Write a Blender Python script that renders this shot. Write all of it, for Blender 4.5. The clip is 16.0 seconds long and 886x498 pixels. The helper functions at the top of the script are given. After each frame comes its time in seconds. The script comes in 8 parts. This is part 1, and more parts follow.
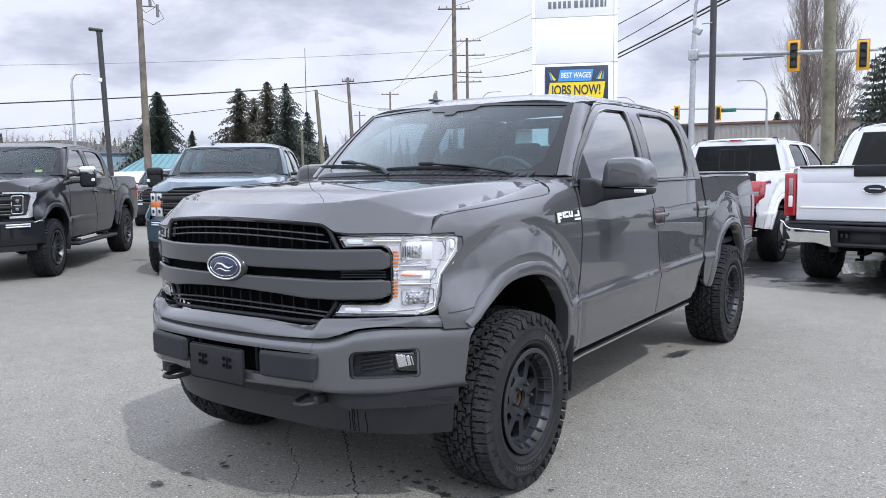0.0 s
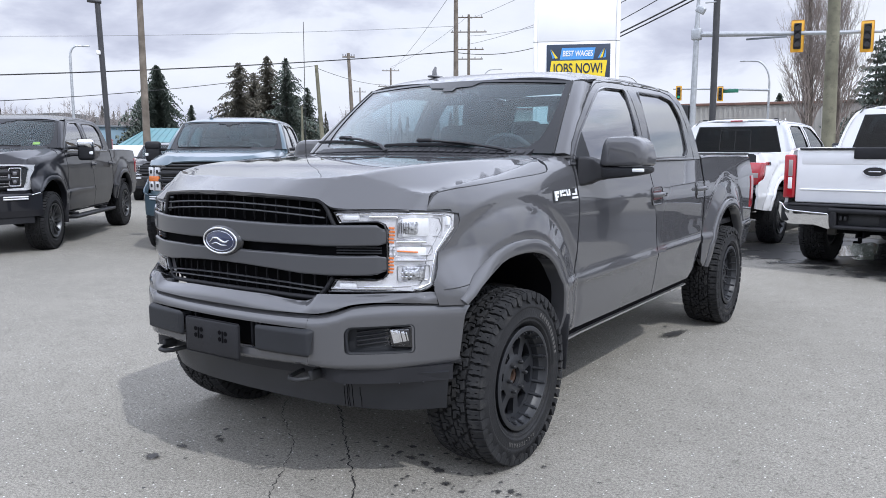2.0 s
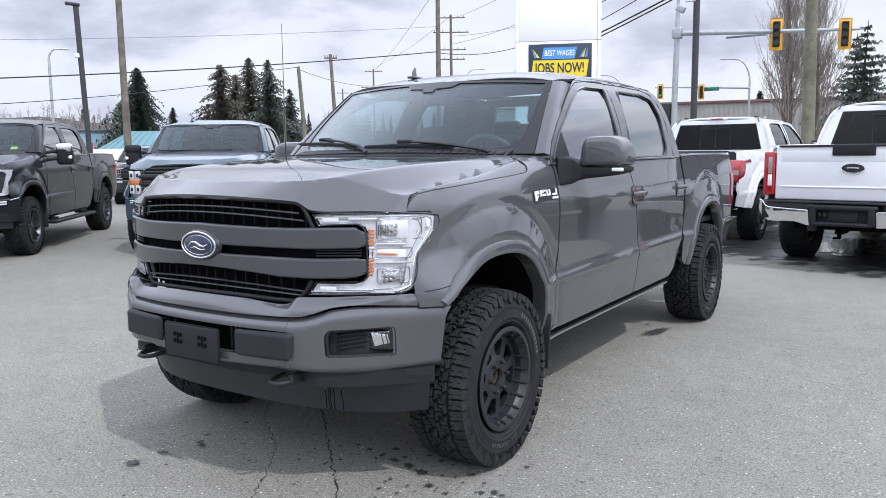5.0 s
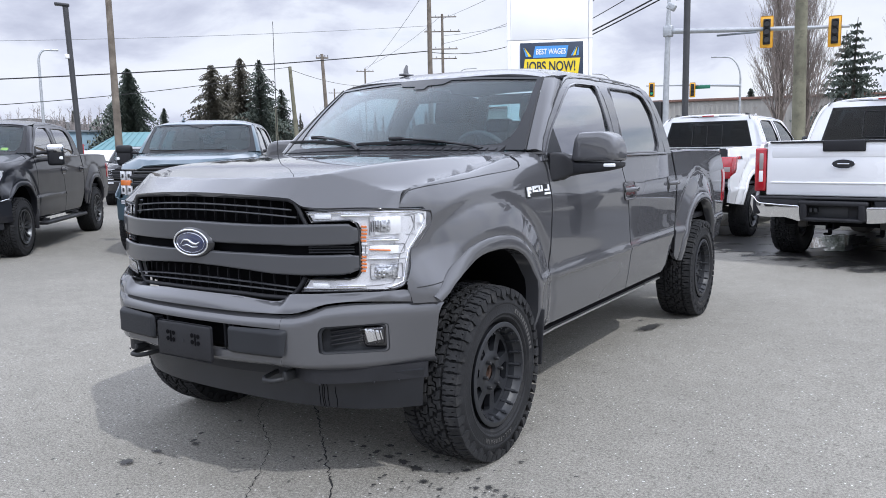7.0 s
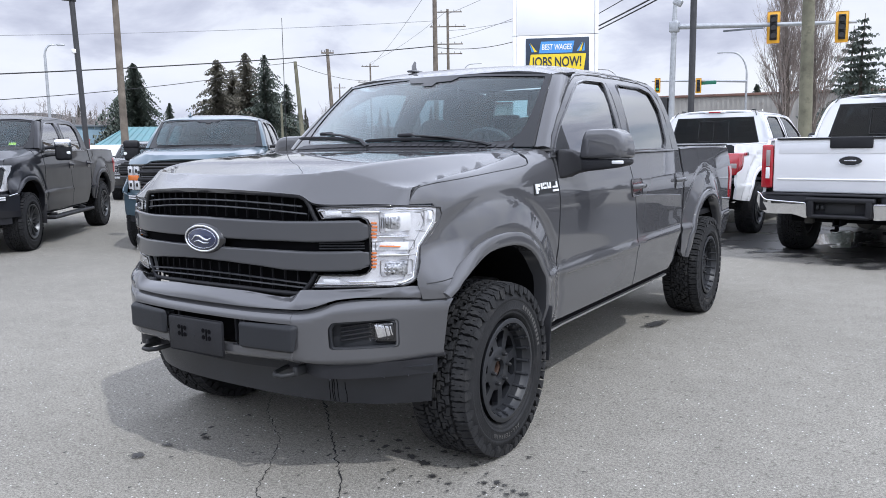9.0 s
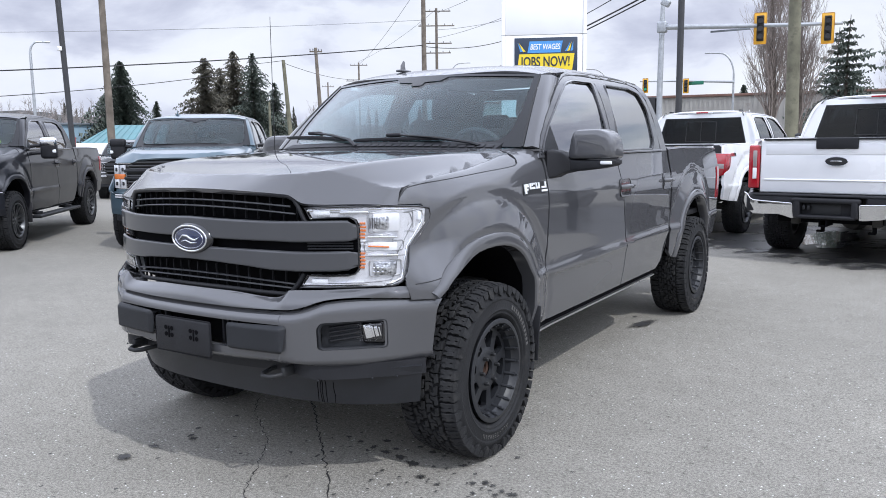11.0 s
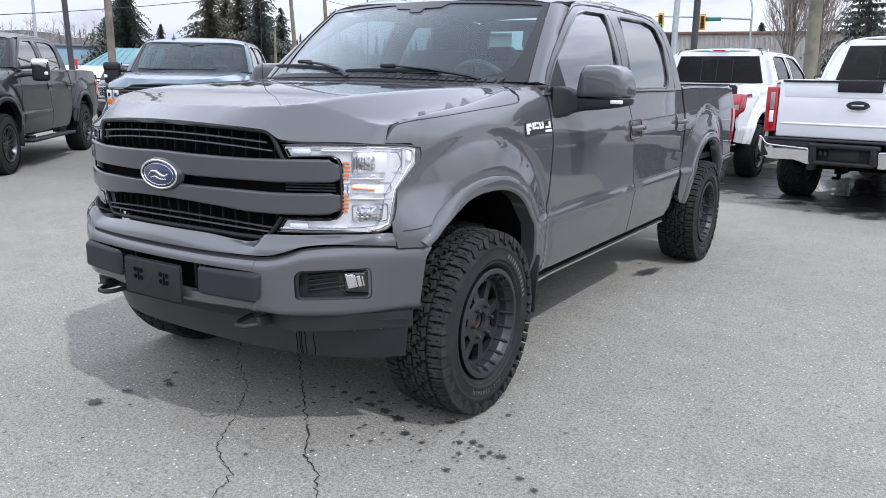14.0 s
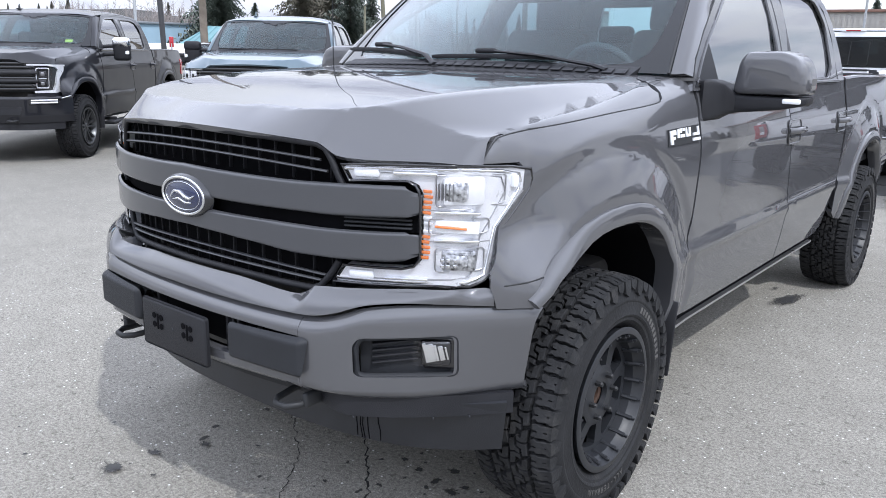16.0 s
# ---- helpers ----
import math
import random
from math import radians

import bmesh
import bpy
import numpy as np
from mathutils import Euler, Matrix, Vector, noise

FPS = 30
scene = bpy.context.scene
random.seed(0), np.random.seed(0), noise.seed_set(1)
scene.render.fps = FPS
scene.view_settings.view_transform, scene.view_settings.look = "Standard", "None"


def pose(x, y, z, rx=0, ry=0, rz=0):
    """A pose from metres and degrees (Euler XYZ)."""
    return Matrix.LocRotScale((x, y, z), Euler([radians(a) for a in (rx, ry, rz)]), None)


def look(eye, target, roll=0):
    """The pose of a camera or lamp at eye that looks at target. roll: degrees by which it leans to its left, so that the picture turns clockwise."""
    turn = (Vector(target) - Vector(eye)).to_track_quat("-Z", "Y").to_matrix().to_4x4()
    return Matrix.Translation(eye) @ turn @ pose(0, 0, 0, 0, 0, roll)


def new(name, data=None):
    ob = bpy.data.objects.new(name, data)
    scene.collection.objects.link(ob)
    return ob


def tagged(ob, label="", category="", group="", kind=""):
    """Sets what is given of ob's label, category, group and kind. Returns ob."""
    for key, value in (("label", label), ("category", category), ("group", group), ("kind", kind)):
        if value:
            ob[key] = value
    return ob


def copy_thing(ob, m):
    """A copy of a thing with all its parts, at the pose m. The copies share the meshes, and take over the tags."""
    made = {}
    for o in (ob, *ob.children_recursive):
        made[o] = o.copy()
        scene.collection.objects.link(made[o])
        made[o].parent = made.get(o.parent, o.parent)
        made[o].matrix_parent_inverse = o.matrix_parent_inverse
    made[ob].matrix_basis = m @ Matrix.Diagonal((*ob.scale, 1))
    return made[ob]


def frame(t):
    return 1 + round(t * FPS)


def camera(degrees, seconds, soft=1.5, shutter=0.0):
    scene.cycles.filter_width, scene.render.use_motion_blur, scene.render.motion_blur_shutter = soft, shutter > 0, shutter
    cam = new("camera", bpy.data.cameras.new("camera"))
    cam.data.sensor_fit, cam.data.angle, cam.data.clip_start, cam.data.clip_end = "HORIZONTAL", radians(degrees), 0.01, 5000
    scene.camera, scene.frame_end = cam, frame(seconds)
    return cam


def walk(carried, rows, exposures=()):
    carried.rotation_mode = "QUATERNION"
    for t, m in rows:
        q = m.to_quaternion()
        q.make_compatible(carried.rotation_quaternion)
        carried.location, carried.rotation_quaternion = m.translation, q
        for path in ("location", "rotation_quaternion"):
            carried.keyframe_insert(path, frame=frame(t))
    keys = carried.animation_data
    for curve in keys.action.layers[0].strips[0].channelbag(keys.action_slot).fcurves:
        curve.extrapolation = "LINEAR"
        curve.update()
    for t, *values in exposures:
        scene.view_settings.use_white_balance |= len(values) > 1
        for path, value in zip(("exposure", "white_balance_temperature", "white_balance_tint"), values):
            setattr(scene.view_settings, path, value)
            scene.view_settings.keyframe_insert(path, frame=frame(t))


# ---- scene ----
cam = camera(59.1, 16.0, 0.9)
PATH = [
    (0, (2.719, -2.238, 1.491), (1.598, -0.594, 1.294), -0.8),
    (0.5, (2.718, -2.241, 1.493), (1.597, -0.598, 1.284), -0.8),
    (1, (2.723, -2.229, 1.496), (1.603, -0.588, 1.269), -0.6),
    (1.5, (2.725, -2.225, 1.492), (1.608, -0.584, 1.253), -0.4),
    (2, (2.728, -2.229, 1.486), (1.612, -0.589, 1.233), -0.1),
    (2.5, (2.725, -2.226, 1.488), (1.61, -0.586, 1.228), 0.1),
    (3, (2.727, -2.222, 1.491), (1.616, -0.58, 1.229), 0.1),
    (3.5, (2.721, -2.214, 1.492), (1.617, -0.567, 1.229), 0.1),
    (4, (2.728, -2.207, 1.491), (1.631, -0.555, 1.233), -0.1),
    (6.5, (2.747, -2.22, 1.486), (1.672, -0.552, 1.235), -1.2),
    (7, (2.745, -2.216, 1.475), (1.676, -0.545, 1.221), -1.0),
    (7.5, (2.735, -2.23, 1.48), (1.667, -0.559, 1.222), -0.8),
    (8, (2.744, -2.247, 1.483), (1.667, -0.582, 1.221), -0.8),
    (10.5, (2.729, -2.239, 1.484), (1.654, -0.575, 1.215), -1.0),
    (11, (2.734, -2.24, 1.487), (1.681, -0.561, 1.219), -0.7),
    (11.5, (2.731, -2.233, 1.471), (1.701, -0.54, 1.198), -0.1),
    (12, (2.723, -2.213, 1.478), (1.712, -0.512, 1.186), 0.4),
    (12.5, (2.717, -2.213, 1.482), (1.714, -0.511, 1.166), 0.7),
    (13, (2.71, -2.194, 1.487), (1.701, -0.503, 1.14), 0.9),
    (13.5, (2.682, -2.09, 1.501), (1.655, -0.418, 1.112), 0.8),
    (14, (2.638, -1.979, 1.492), (1.59, -0.332, 1.058), 0.8),
    (14.5, (2.481, -1.846, 1.498), (1.404, -0.225, 1.036), 0.8),
    (15, (2.33, -1.719, 1.512), (1.214, -0.13, 1.033), 0.9),
    (15.5, (2.218, -1.511, 1.515), (1.058, 0.044, 1.027), 1.0),
    (16, (2.082, -1.293, 1.525), (0.87, 0.221, 1.038), 1.1),
]
walk(cam, [(t, look(eye, target, roll)) for t, eye, target, roll in PATH], [(0, 0.0, 6150, 10), (13, 0.0, 6150, 10), (16, 0.29, 6150, 10)])

# ---------------------------------------------------------------- light
SUN_FROM = Vector((0.598, -0.215, 0.772)).normalized()
world = bpy.data.worlds.new("sky")
scene.world = world
world.use_nodes = True
wn, wl = world.node_tree.nodes, world.node_tree.links
wn.clear()
w_out = wn.new("ShaderNodeOutputWorld")
w_bg = wn.new("ShaderNodeBackground")
w_sky = wn.new("ShaderNodeTexSky")
w_sky.sky_type = "NISHITA"
w_sky.sun_disc = False
w_sky.sun_elevation = math.asin(SUN_FROM.z)
w_sky.sun_rotation = math.atan2(SUN_FROM.x, SUN_FROM.y)
w_sky.altitude = 50
w_co = wn.new("ShaderNodeTexCoord")
w_sep = wn.new("ShaderNodeSeparateXYZ")
wl.new(w_co.outputs["Generated"], w_sep.inputs[0])


def w_math(op, a, b=None):
    n = wn.new("ShaderNodeMath")
    n.operation = op
    for i, v in enumerate((a, b)):
        if v is None:
            continue
        if isinstance(v, (int, float)):
            n.inputs[i].default_value = v
        else:
            wl.new(v, n.inputs[i])
    return n.outputs[0]


w_comb = wn.new("ShaderNodeCombineXYZ")
wl.new(w_sep.outputs[0], w_comb.inputs[0])
wl.new(w_sep.outputs[1], w_comb.inputs[1])
wl.new(w_math("MULTIPLY", w_sep.outputs[2], 2.3), w_comb.inputs[2])


def w_noise(scale, detail, shift, rough=0.55):
    m = wn.new("ShaderNodeVectorMath")
    m.operation = "ADD"
    m.inputs[1].default_value = shift
    wl.new(w_comb.outputs[0], m.inputs[0])
    n = wn.new("ShaderNodeTexNoise")
    n.inputs["Scale"].default_value = scale
    n.inputs["Detail"].default_value = detail
    n.inputs["Roughness"].default_value = rough
    n.inputs["Distortion"].default_value = 0.25
    wl.new(m.outputs[0], n.inputs["Vector"])
    return n.outputs["Fac"]


def w_ramp(fac, stops):
    r = wn.new("ShaderNodeValToRGB")
    e = r.color_ramp.elements
    while len(e) < len(stops):
        e.new(0.5)
    for el, (p, c) in zip(e, stops):
        el.position, el.color = p, (*c, 1)
    wl.new(fac, r.inputs[0])
    return r.outputs[0]


# broken cloud: bright white tops, grey-violet undersides, a little blue sky between
cloud = w_ramp(w_noise(3.4, 9, (3.1, 1.7, 0)), [(0.38, (0.95, 0.965, 1.0)), (0.50, (0.87, 0.89, 0.97)), (0.565, (0.69, 0.71, 0.82)), (0.64, (0.545, 0.565, 0.68)), (0.76, (0.80, 0.82, 0.92))])
holes = w_ramp(w_noise(2.1, 7, (9.2, 4.4, 2.0)), [(0.60, (0, 0, 0)), (0.70, (0.6, 0.6, 0.6))])
w_dim = wn.new("ShaderNodeMix")
w_dim.data_type = "RGBA"
w_dim.blend_type = "MULTIPLY"
w_dim.inputs["Factor"].default_value = 1.0
wl.new(w_sky.outputs[0], w_dim.inputs[6])
w_dim.inputs[7].default_value = (0.10, 0.10, 0.10, 1)
w_mix = wn.new("ShaderNodeMix")
w_mix.data_type = "RGBA"
wl.new(holes, w_mix.inputs["Factor"])
wl.new(cloud, w_mix.inputs[6])
wl.new(w_dim.outputs[2], w_mix.inputs[7])
# high overhead the cloud closes to an even veil
w_veil = wn.new("ShaderNodeMapRange")
w_veil.interpolation_type = "SMOOTHSTEP"
w_veil.inputs[1].default_value, w_veil.inputs[2].default_value, w_veil.inputs[3].default_value, w_veil.inputs[4].default_value = 0.22, 0.50, 0.0, 0.8
wl.new(w_sep.outputs[2], w_veil.inputs[0])
w_even = wn.new("ShaderNodeMix")
w_even.data_type = "RGBA"
wl.new(w_veil.outputs[0], w_even.inputs["Factor"])
wl.new(w_mix.outputs[2], w_even.inputs[6])
w_even.inputs[7].default_value = (0.775, 0.81, 0.945, 1)


def w_rise(lo, hi, top):
    n = wn.new("ShaderNodeMapRange")
    n.interpolation_type = "SMOOTHSTEP"
    for i, v in enumerate((lo, hi, 0.0, top), 1):
        n.inputs[i].default_value = v
    wl.new(w_sep.outputs[2], n.inputs[0])
    return n.outputs[0]


# thin bright cloud half way up the sky, a little thicker overhead
w_gain = w_math("ADD", w_rise(0.20, 0.50, 1.40), 1.0)
wl.new(w_math("SUBTRACT", w_gain, w_rise(0.60, 1.0, 0.75)), w_bg.inputs["Strength"])
wl.new(w_even.outputs[2], w_bg.inputs["Color"])
wl.new(w_bg.outputs[0], w_out.inputs[0])

sun = new("sun", bpy.data.lights.new("sun", "SUN"))
sun.data.energy, sun.data.angle, sun.data.color = 2.2, radians(0.9), (1.0, 0.975, 0.94)
sun.matrix_world = look(SUN_FROM * 60, (0, 0, 0))
scene.view_settings.exposure = 0.0


# ---------------------------------------------------------------- materials
def material(name, color, rough=0.5, metal=0.0, coat=0.0, var=0.0, scale=3.0, bump=0.0, bump_scale=60.0, spec=0.5, dirt=None, dirt_scale=2.0, dirt_cut=0.55):
    m = bpy.data.materials.new(name)
    m.use_nodes = True
    n, l = m.node_tree.nodes, m.node_tree.links
    p = n["Principled BSDF"]
    p.inputs["Base Color"].default_value = (*color, 1)
    p.inputs["Roughness"].default_value = rough
    p.inputs["Metallic"].default_value = metal
    p.inputs["Coat Weight"].default_value = coat
    p.inputs["Coat Roughness"].default_value = 0.02
    p.inputs["Coat IOR"].default_value = 1.6
    p.inputs["Specular IOR Level"].default_value = spec
    co = n.new("ShaderNodeTexCoord")
    col = None
    if var:
        a = n.new("ShaderNodeTexNoise")
        a.inputs["Scale"].default_value, a.inputs["Detail"].default_value = scale, 6
        l.new(co.outputs["Object"], a.inputs["Vector"])
        r = n.new("ShaderNodeValToRGB")
        r.color_ramp.elements[0].position, r.color_ramp.elements[1].position = 0.3, 0.7
        r.color_ramp.elements[0].color = (*[c * (1 - var) for c in color], 1)
        r.color_ramp.elements[1].color = (*[min(1, c * (1 + var)) for c in color], 1)
        l.new(a.outputs["Fac"], r.inputs[0])
        col = r.outputs[0]
        rr = n.new("ShaderNodeMapRange")
        rr.inputs[3].default_value, rr.inputs[4].default_value = max(0.02, rough - 0.08), min(1, rough + 0.08)
        l.new(a.outputs["Fac"], rr.inputs[0])
        l.new(rr.outputs[0], p.inputs["Roughness"])
    if dirt:
        a = n.new("ShaderNodeTexNoise")
        a.inputs["Scale"].default_value, a.inputs["Detail"].default_value, a.inputs["Roughness"].default_value = dirt_scale, 8, 0.7
        l.new(co.outputs["Object"], a.inputs["Vector"])
        r = n.new("ShaderNodeMapRange")
        r.inputs[1].default_value, r.inputs[2].default_value = dirt_cut, dirt_cut + 0.2
        l.new(a.outputs["Fac"], r.inputs[0])
        mx = n.new("ShaderNodeMix")
        mx.data_type = "RGBA"
        l.new(r.outputs[0], mx.inputs["Factor"])
        if col:
            l.new(col, mx.inputs[6])
        else:
            mx.inputs[6].default_value = (*color, 1)
        mx.inputs[7].default_value = (*dirt, 1)
        col = mx.outputs[2]
    if col:
        l.new(col, p.inputs["Base Color"])
    if bump:
        a = n.new("ShaderNodeTexNoise")
        a.inputs["Scale"].default_value, a.inputs["Detail"].default_value = bump_scale, 4
        l.new(co.outputs["Object"], a.inputs["Vector"])
        b = n.new("ShaderNodeBump")
        b.inputs["Strength"].default_value, b.inputs["Distance"].default_value = bump, 0.01
        l.new(a.outputs["Fac"], b.inputs["Height"])
        l.new(b.outputs[0], p.inputs["Normal"])
    return m


def glass_material(name, tint, gloss=0.04, rough=0.0):
    """Clear or tinted glass: see-through, glossier at a slant; gloss is the mirror share seen straight on."""
    m = bpy.data.materials.new(name)
    m.use_nodes = True
    n, l = m.node_tree.nodes, m.node_tree.links
    n.clear()
    out, mix, tr, gl, lw = (n.new("ShaderNode" + k) for k in ("OutputMaterial", "MixShader", "BsdfTransparent", "BsdfGlossy", "LayerWeight"))
    tr.inputs[0].default_value = (*tint, 1)
    gl.inputs["Roughness"].default_value = rough
    lw.inputs["Blend"].default_value = 0.5
    pw, mr = n.new("ShaderNodeMath"), n.new("ShaderNodeMapRange")
    pw.operation = "POWER"
    pw.inputs[1].default_value = 4.0
    l.new(lw.outputs["Facing"], pw.inputs[0])
    mr.inputs[3].default_value, mr.inputs[4].default_value = gloss, 1.0
    l.new(pw.outputs[0], mr.inputs[0])
    l.new(mr.outputs[0], mix.inputs[0])
    l.new(tr.outputs[0], mix.inputs[1])
    l.new(gl.outputs[0], mix.inputs[2])
    l.new(mix.outputs[0], out.inputs[0])
    return m


def glow_material(name, color, strength):
    m = bpy.data.materials.new(name)
    m.use_nodes = True
    p = m.node_tree.nodes["Principled BSDF"]
    p.inputs["Base Color"].default_value = (*color, 1)
    p.inputs["Emission Color"].default_value = (*color, 1)
    p.inputs["Emission Strength"].default_value = strength
    return m


def asphalt_material():
    m = bpy.data.materials.new("asphalt")
    m.use_nodes = True
    n, l = m.node_tree.nodes, m.node_tree.links
    p = n["Principled BSDF"]
    co = n.new("ShaderNodeTexCoord")

    def noise_at(scale, detail=4, rough=0.6):
        a = n.new("ShaderNodeTexNoise")
        a.inputs["Scale"].default_value, a.inputs["Detail"].default_value, a.inputs["Roughness"].default_value = scale, detail, rough
        l.new(co.outputs["Object"], a.inputs["Vector"])
        return a.outputs["Fac"]

    def ramp(fac, stops):
        r = n.new("ShaderNodeValToRGB")
        e = r.color_ramp.elements
        while len(e) < len(stops):
            e.new(0.5)
        for el, (q, c) in zip(e, stops):
            el.position, el.color = q, (*c, 1)
        l.new(fac, r.inputs[0])
        return r.outputs[0]

    def mixed(a, b, fac, mode="MIX"):
        x = n.new("ShaderNodeMix")
        x.data_type, x.blend_type = "RGBA", mode
        if isinstance(fac, float):
            x.inputs["Factor"].default_value = fac
        else:
            l.new(fac, x.inputs["Factor"])
        for i, v in ((6, a), (7, b)):
            if isinstance(v, tuple):
                x.inputs[i].default_value = (*v, 1)
            else:
                l.new(v, x.inputs[i])
        return x.outputs[2]

    big = ramp(noise_at(0.35, 5), [(0.35, (0.247, 0.237, 0.211)), (0.65, (0.283, 0.271, 0.241))])
    grain = ramp(noise_at(210, 2, 0.8), [(0.32, (0.15, 0.15, 0.15)), (0.68, (1.95, 1.95, 1.95))])
    grit = ramp(noise_at(75, 3, 0.7), [(0.34, (0.40, 0.40, 0.40)), (0.66, (1.62, 1.62, 1.62))])
    col = mixed(big, grain, 0.45, "MULTIPLY")
    col = mixed(col, grit, 0.55, "MULTIPLY")
    mid = ramp(noise_at(4.5, 6, 0.65), [(0.35, (0.93, 0.93, 0.93)), (0.65, (1.05, 1.05, 1.05))])
    col = mixed(col, mid, 1.0, "MULTIPLY")
    vo = n.new("ShaderNodeTexVoronoi")
    vo.inputs["Scale"].default_value = 37
    l.new(co.outputs["Object"], vo.inputs["Vector"])
    dots = ramp(vo.outputs["Distance"], [(0.10, (1, 1, 1)), (0.20, (0, 0, 0))])
    pick = n.new("ShaderNodeSeparateColor")
    l.new(vo.outputs["Color"], pick.inputs[0])
    keep = n.new("ShaderNodeMath")
    keep.operation = "GREATER_THAN"
    keep.inputs[1].default_value = 0.80
    l.new(pick.outputs[0], keep.inputs[0])
    both = n.new("ShaderNodeMath")
    both.operation = "MULTIPLY"
    l.new(dots, both.inputs[0])
    l.new(keep.outputs[0], both.inputs[1])
    col = mixed(col, (0.78, 0.78, 0.76), both.outputs[0])
    pits = ramp(noise_at(26, 2, 0.6), [(0.30, (0.72, 0.72, 0.72)), (0.42, (1.0, 1.0, 1.0)), (0.62, (1.0, 1.0, 1.0)), (0.72, (1.22, 1.22, 1.22))])
    col = mixed(col, pits, 1.0, "MULTIPLY")
    stain = ramp(noise_at(1.1, 8, 0.75), [(0.66, (0, 0, 0)), (0.74, (0.25, 0.25, 0.25))])
    col = mixed(col, (0.10, 0.098, 0.095), stain)
    # tone falls to 0.84 towards -x, along the parked row, with a wavy edge
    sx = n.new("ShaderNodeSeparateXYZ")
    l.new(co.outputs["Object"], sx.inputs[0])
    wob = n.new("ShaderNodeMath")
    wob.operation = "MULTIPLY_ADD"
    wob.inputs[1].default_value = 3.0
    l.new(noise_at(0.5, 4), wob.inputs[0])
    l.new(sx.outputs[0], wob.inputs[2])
    x_tone = n.new("ShaderNodeMapRange")
    x_tone.inputs[1].default_value, x_tone.inputs[2].default_value, x_tone.inputs[3].default_value, x_tone.inputs[4].default_value = -5.0, 1.5, 0.84, 0.99
    l.new(wob.outputs[0], x_tone.inputs[0])
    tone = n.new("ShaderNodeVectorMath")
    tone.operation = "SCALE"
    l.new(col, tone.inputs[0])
    l.new(x_tone.outputs[0], tone.inputs["Scale"])
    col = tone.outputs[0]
    l.new(col, p.inputs["Base Color"])
    p.inputs["Roughness"].default_value = 0.92
    p.inputs["Specular IOR Level"].default_value = 0.1
    b = n.new("ShaderNodeBump")
    b.inputs["Strength"].default_value, b.inputs["Distance"].default_value = 0.85, 0.006
    l.new(noise_at(160, 3, 0.7), b.inputs["Height"])
    l.new(b.outputs[0], p.inputs["Normal"])
    return m


def stain_material(name="oil_stain", color=(0.026, 0.026, 0.027), rough=0.6, grain=70, lo=0.68, hi=0.98, most=0.88):
    """A dark film that thins out towards its rim and over the grit."""
    m = bpy.data.materials.new(name)
    m.use_nodes = True
    n, l = m.node_tree.nodes, m.node_tree.links
    p, out = n["Principled BSDF"], n["Material Output"]
    p.inputs["Base Color"].default_value, p.inputs["Roughness"].default_value = (*color, 1), rough
    co = n.new("ShaderNodeTexCoord")
    ds = n.new("ShaderNodeVectorMath")
    ds.operation = "DISTANCE"
    ds.inputs[1].default_value = (0.5, 0.5, 0.0)
    flat = n.new("ShaderNodeVectorMath")
    flat.operation = "MULTIPLY"
    flat.inputs[1].default_value = (1, 1, 0)
    l.new(co.outputs["Generated"], flat.inputs[0])
    l.new(flat.outputs[0], ds.inputs[0])
    a = n.new("ShaderNodeTexNoise")
    a.inputs["Scale"].default_value, a.inputs["Detail"].default_value = grain, 5
    l.new(co.outputs["Object"], a.inputs["Vector"])
    ad = n.new("ShaderNodeMath")
    ad.operation = "ADD"
    l.new(ds.outputs["Value"], ad.inputs[0])
    l.new(a.outputs["Fac"], ad.inputs[1])
    mr = n.new("ShaderNodeMapRange")
    mr.inputs[1].default_value, mr.inputs[2].default_value, mr.inputs[3].default_value, mr.inputs[4].default_value = lo, hi, most, 0.0
    l.new(ad.outputs[0], mr.inputs[0])
    tr, mx = n.new("ShaderNodeBsdfTransparent"), n.new("ShaderNodeMixShader")
    l.new(mr.outputs[0], mx.inputs[0])
    l.new(tr.outputs[0], mx.inputs[1])
    l.new(p.outputs[0], mx.inputs[2])
    l.new(mx.outputs[0], out.inputs[0])
    return m


ASPHALT = asphalt_material()
GREY = material("grey_gloss_paint", (0.074, 0.075, 0.081), 0.60, 0.0, 1.0, 0.04, 1.2, 0, 60, 0.05)
GREY.node_tree.nodes["Principled BSDF"].inputs["Coat IOR"].default_value = 1.75
GREY_SATIN = material("grey_bar_paint", (0.058, 0.060, 0.066), 0.45, 0.0, 0.75, 0.05, 3.0, 0, 60, 0.1)
CARBON = material("dark_grey_metallic_paint", (0.012, 0.0125, 0.016), 0.45, 0.0, 0.6, 0.05, 2.0, 0, 60, 0.12)
BLUE = material("slate_blue_metallic_paint", (0.070, 0.112, 0.142), 0.36, 0.2, 0.85, 0.05, 2.0)
WHITE = material("white_gloss_paint", (0.82, 0.83, 0.85), 0.25, 0.0, 1.0, 0.03, 2.0)
BLACKP = material("black_grained_plastic", (0.0165, 0.017, 0.020), 0.50, 0, 0, 0.2, 8, 0.25, 500, 0.28)
GLOSSB = material("gloss_black_plastic", (0.010, 0.010, 0.012), 0.12, 0, 0.6, 0.1, 4)
DAM = material("black_rubber_sheet", (0.019, 0.0205, 0.025), 0.40, 0, 0, 0.22, 5, 0.15, 300, 0.45)
PAD = material("charcoal_textured_plastic", (0.020, 0.0215, 0.025), 0.55, 0, 0, 0.1, 8, 0.2, 600, 0.3)
UNDER = material("dusty_underbody", (0.050, 0.048, 0.045), 0.9, 0, 0, 0.3, 6)
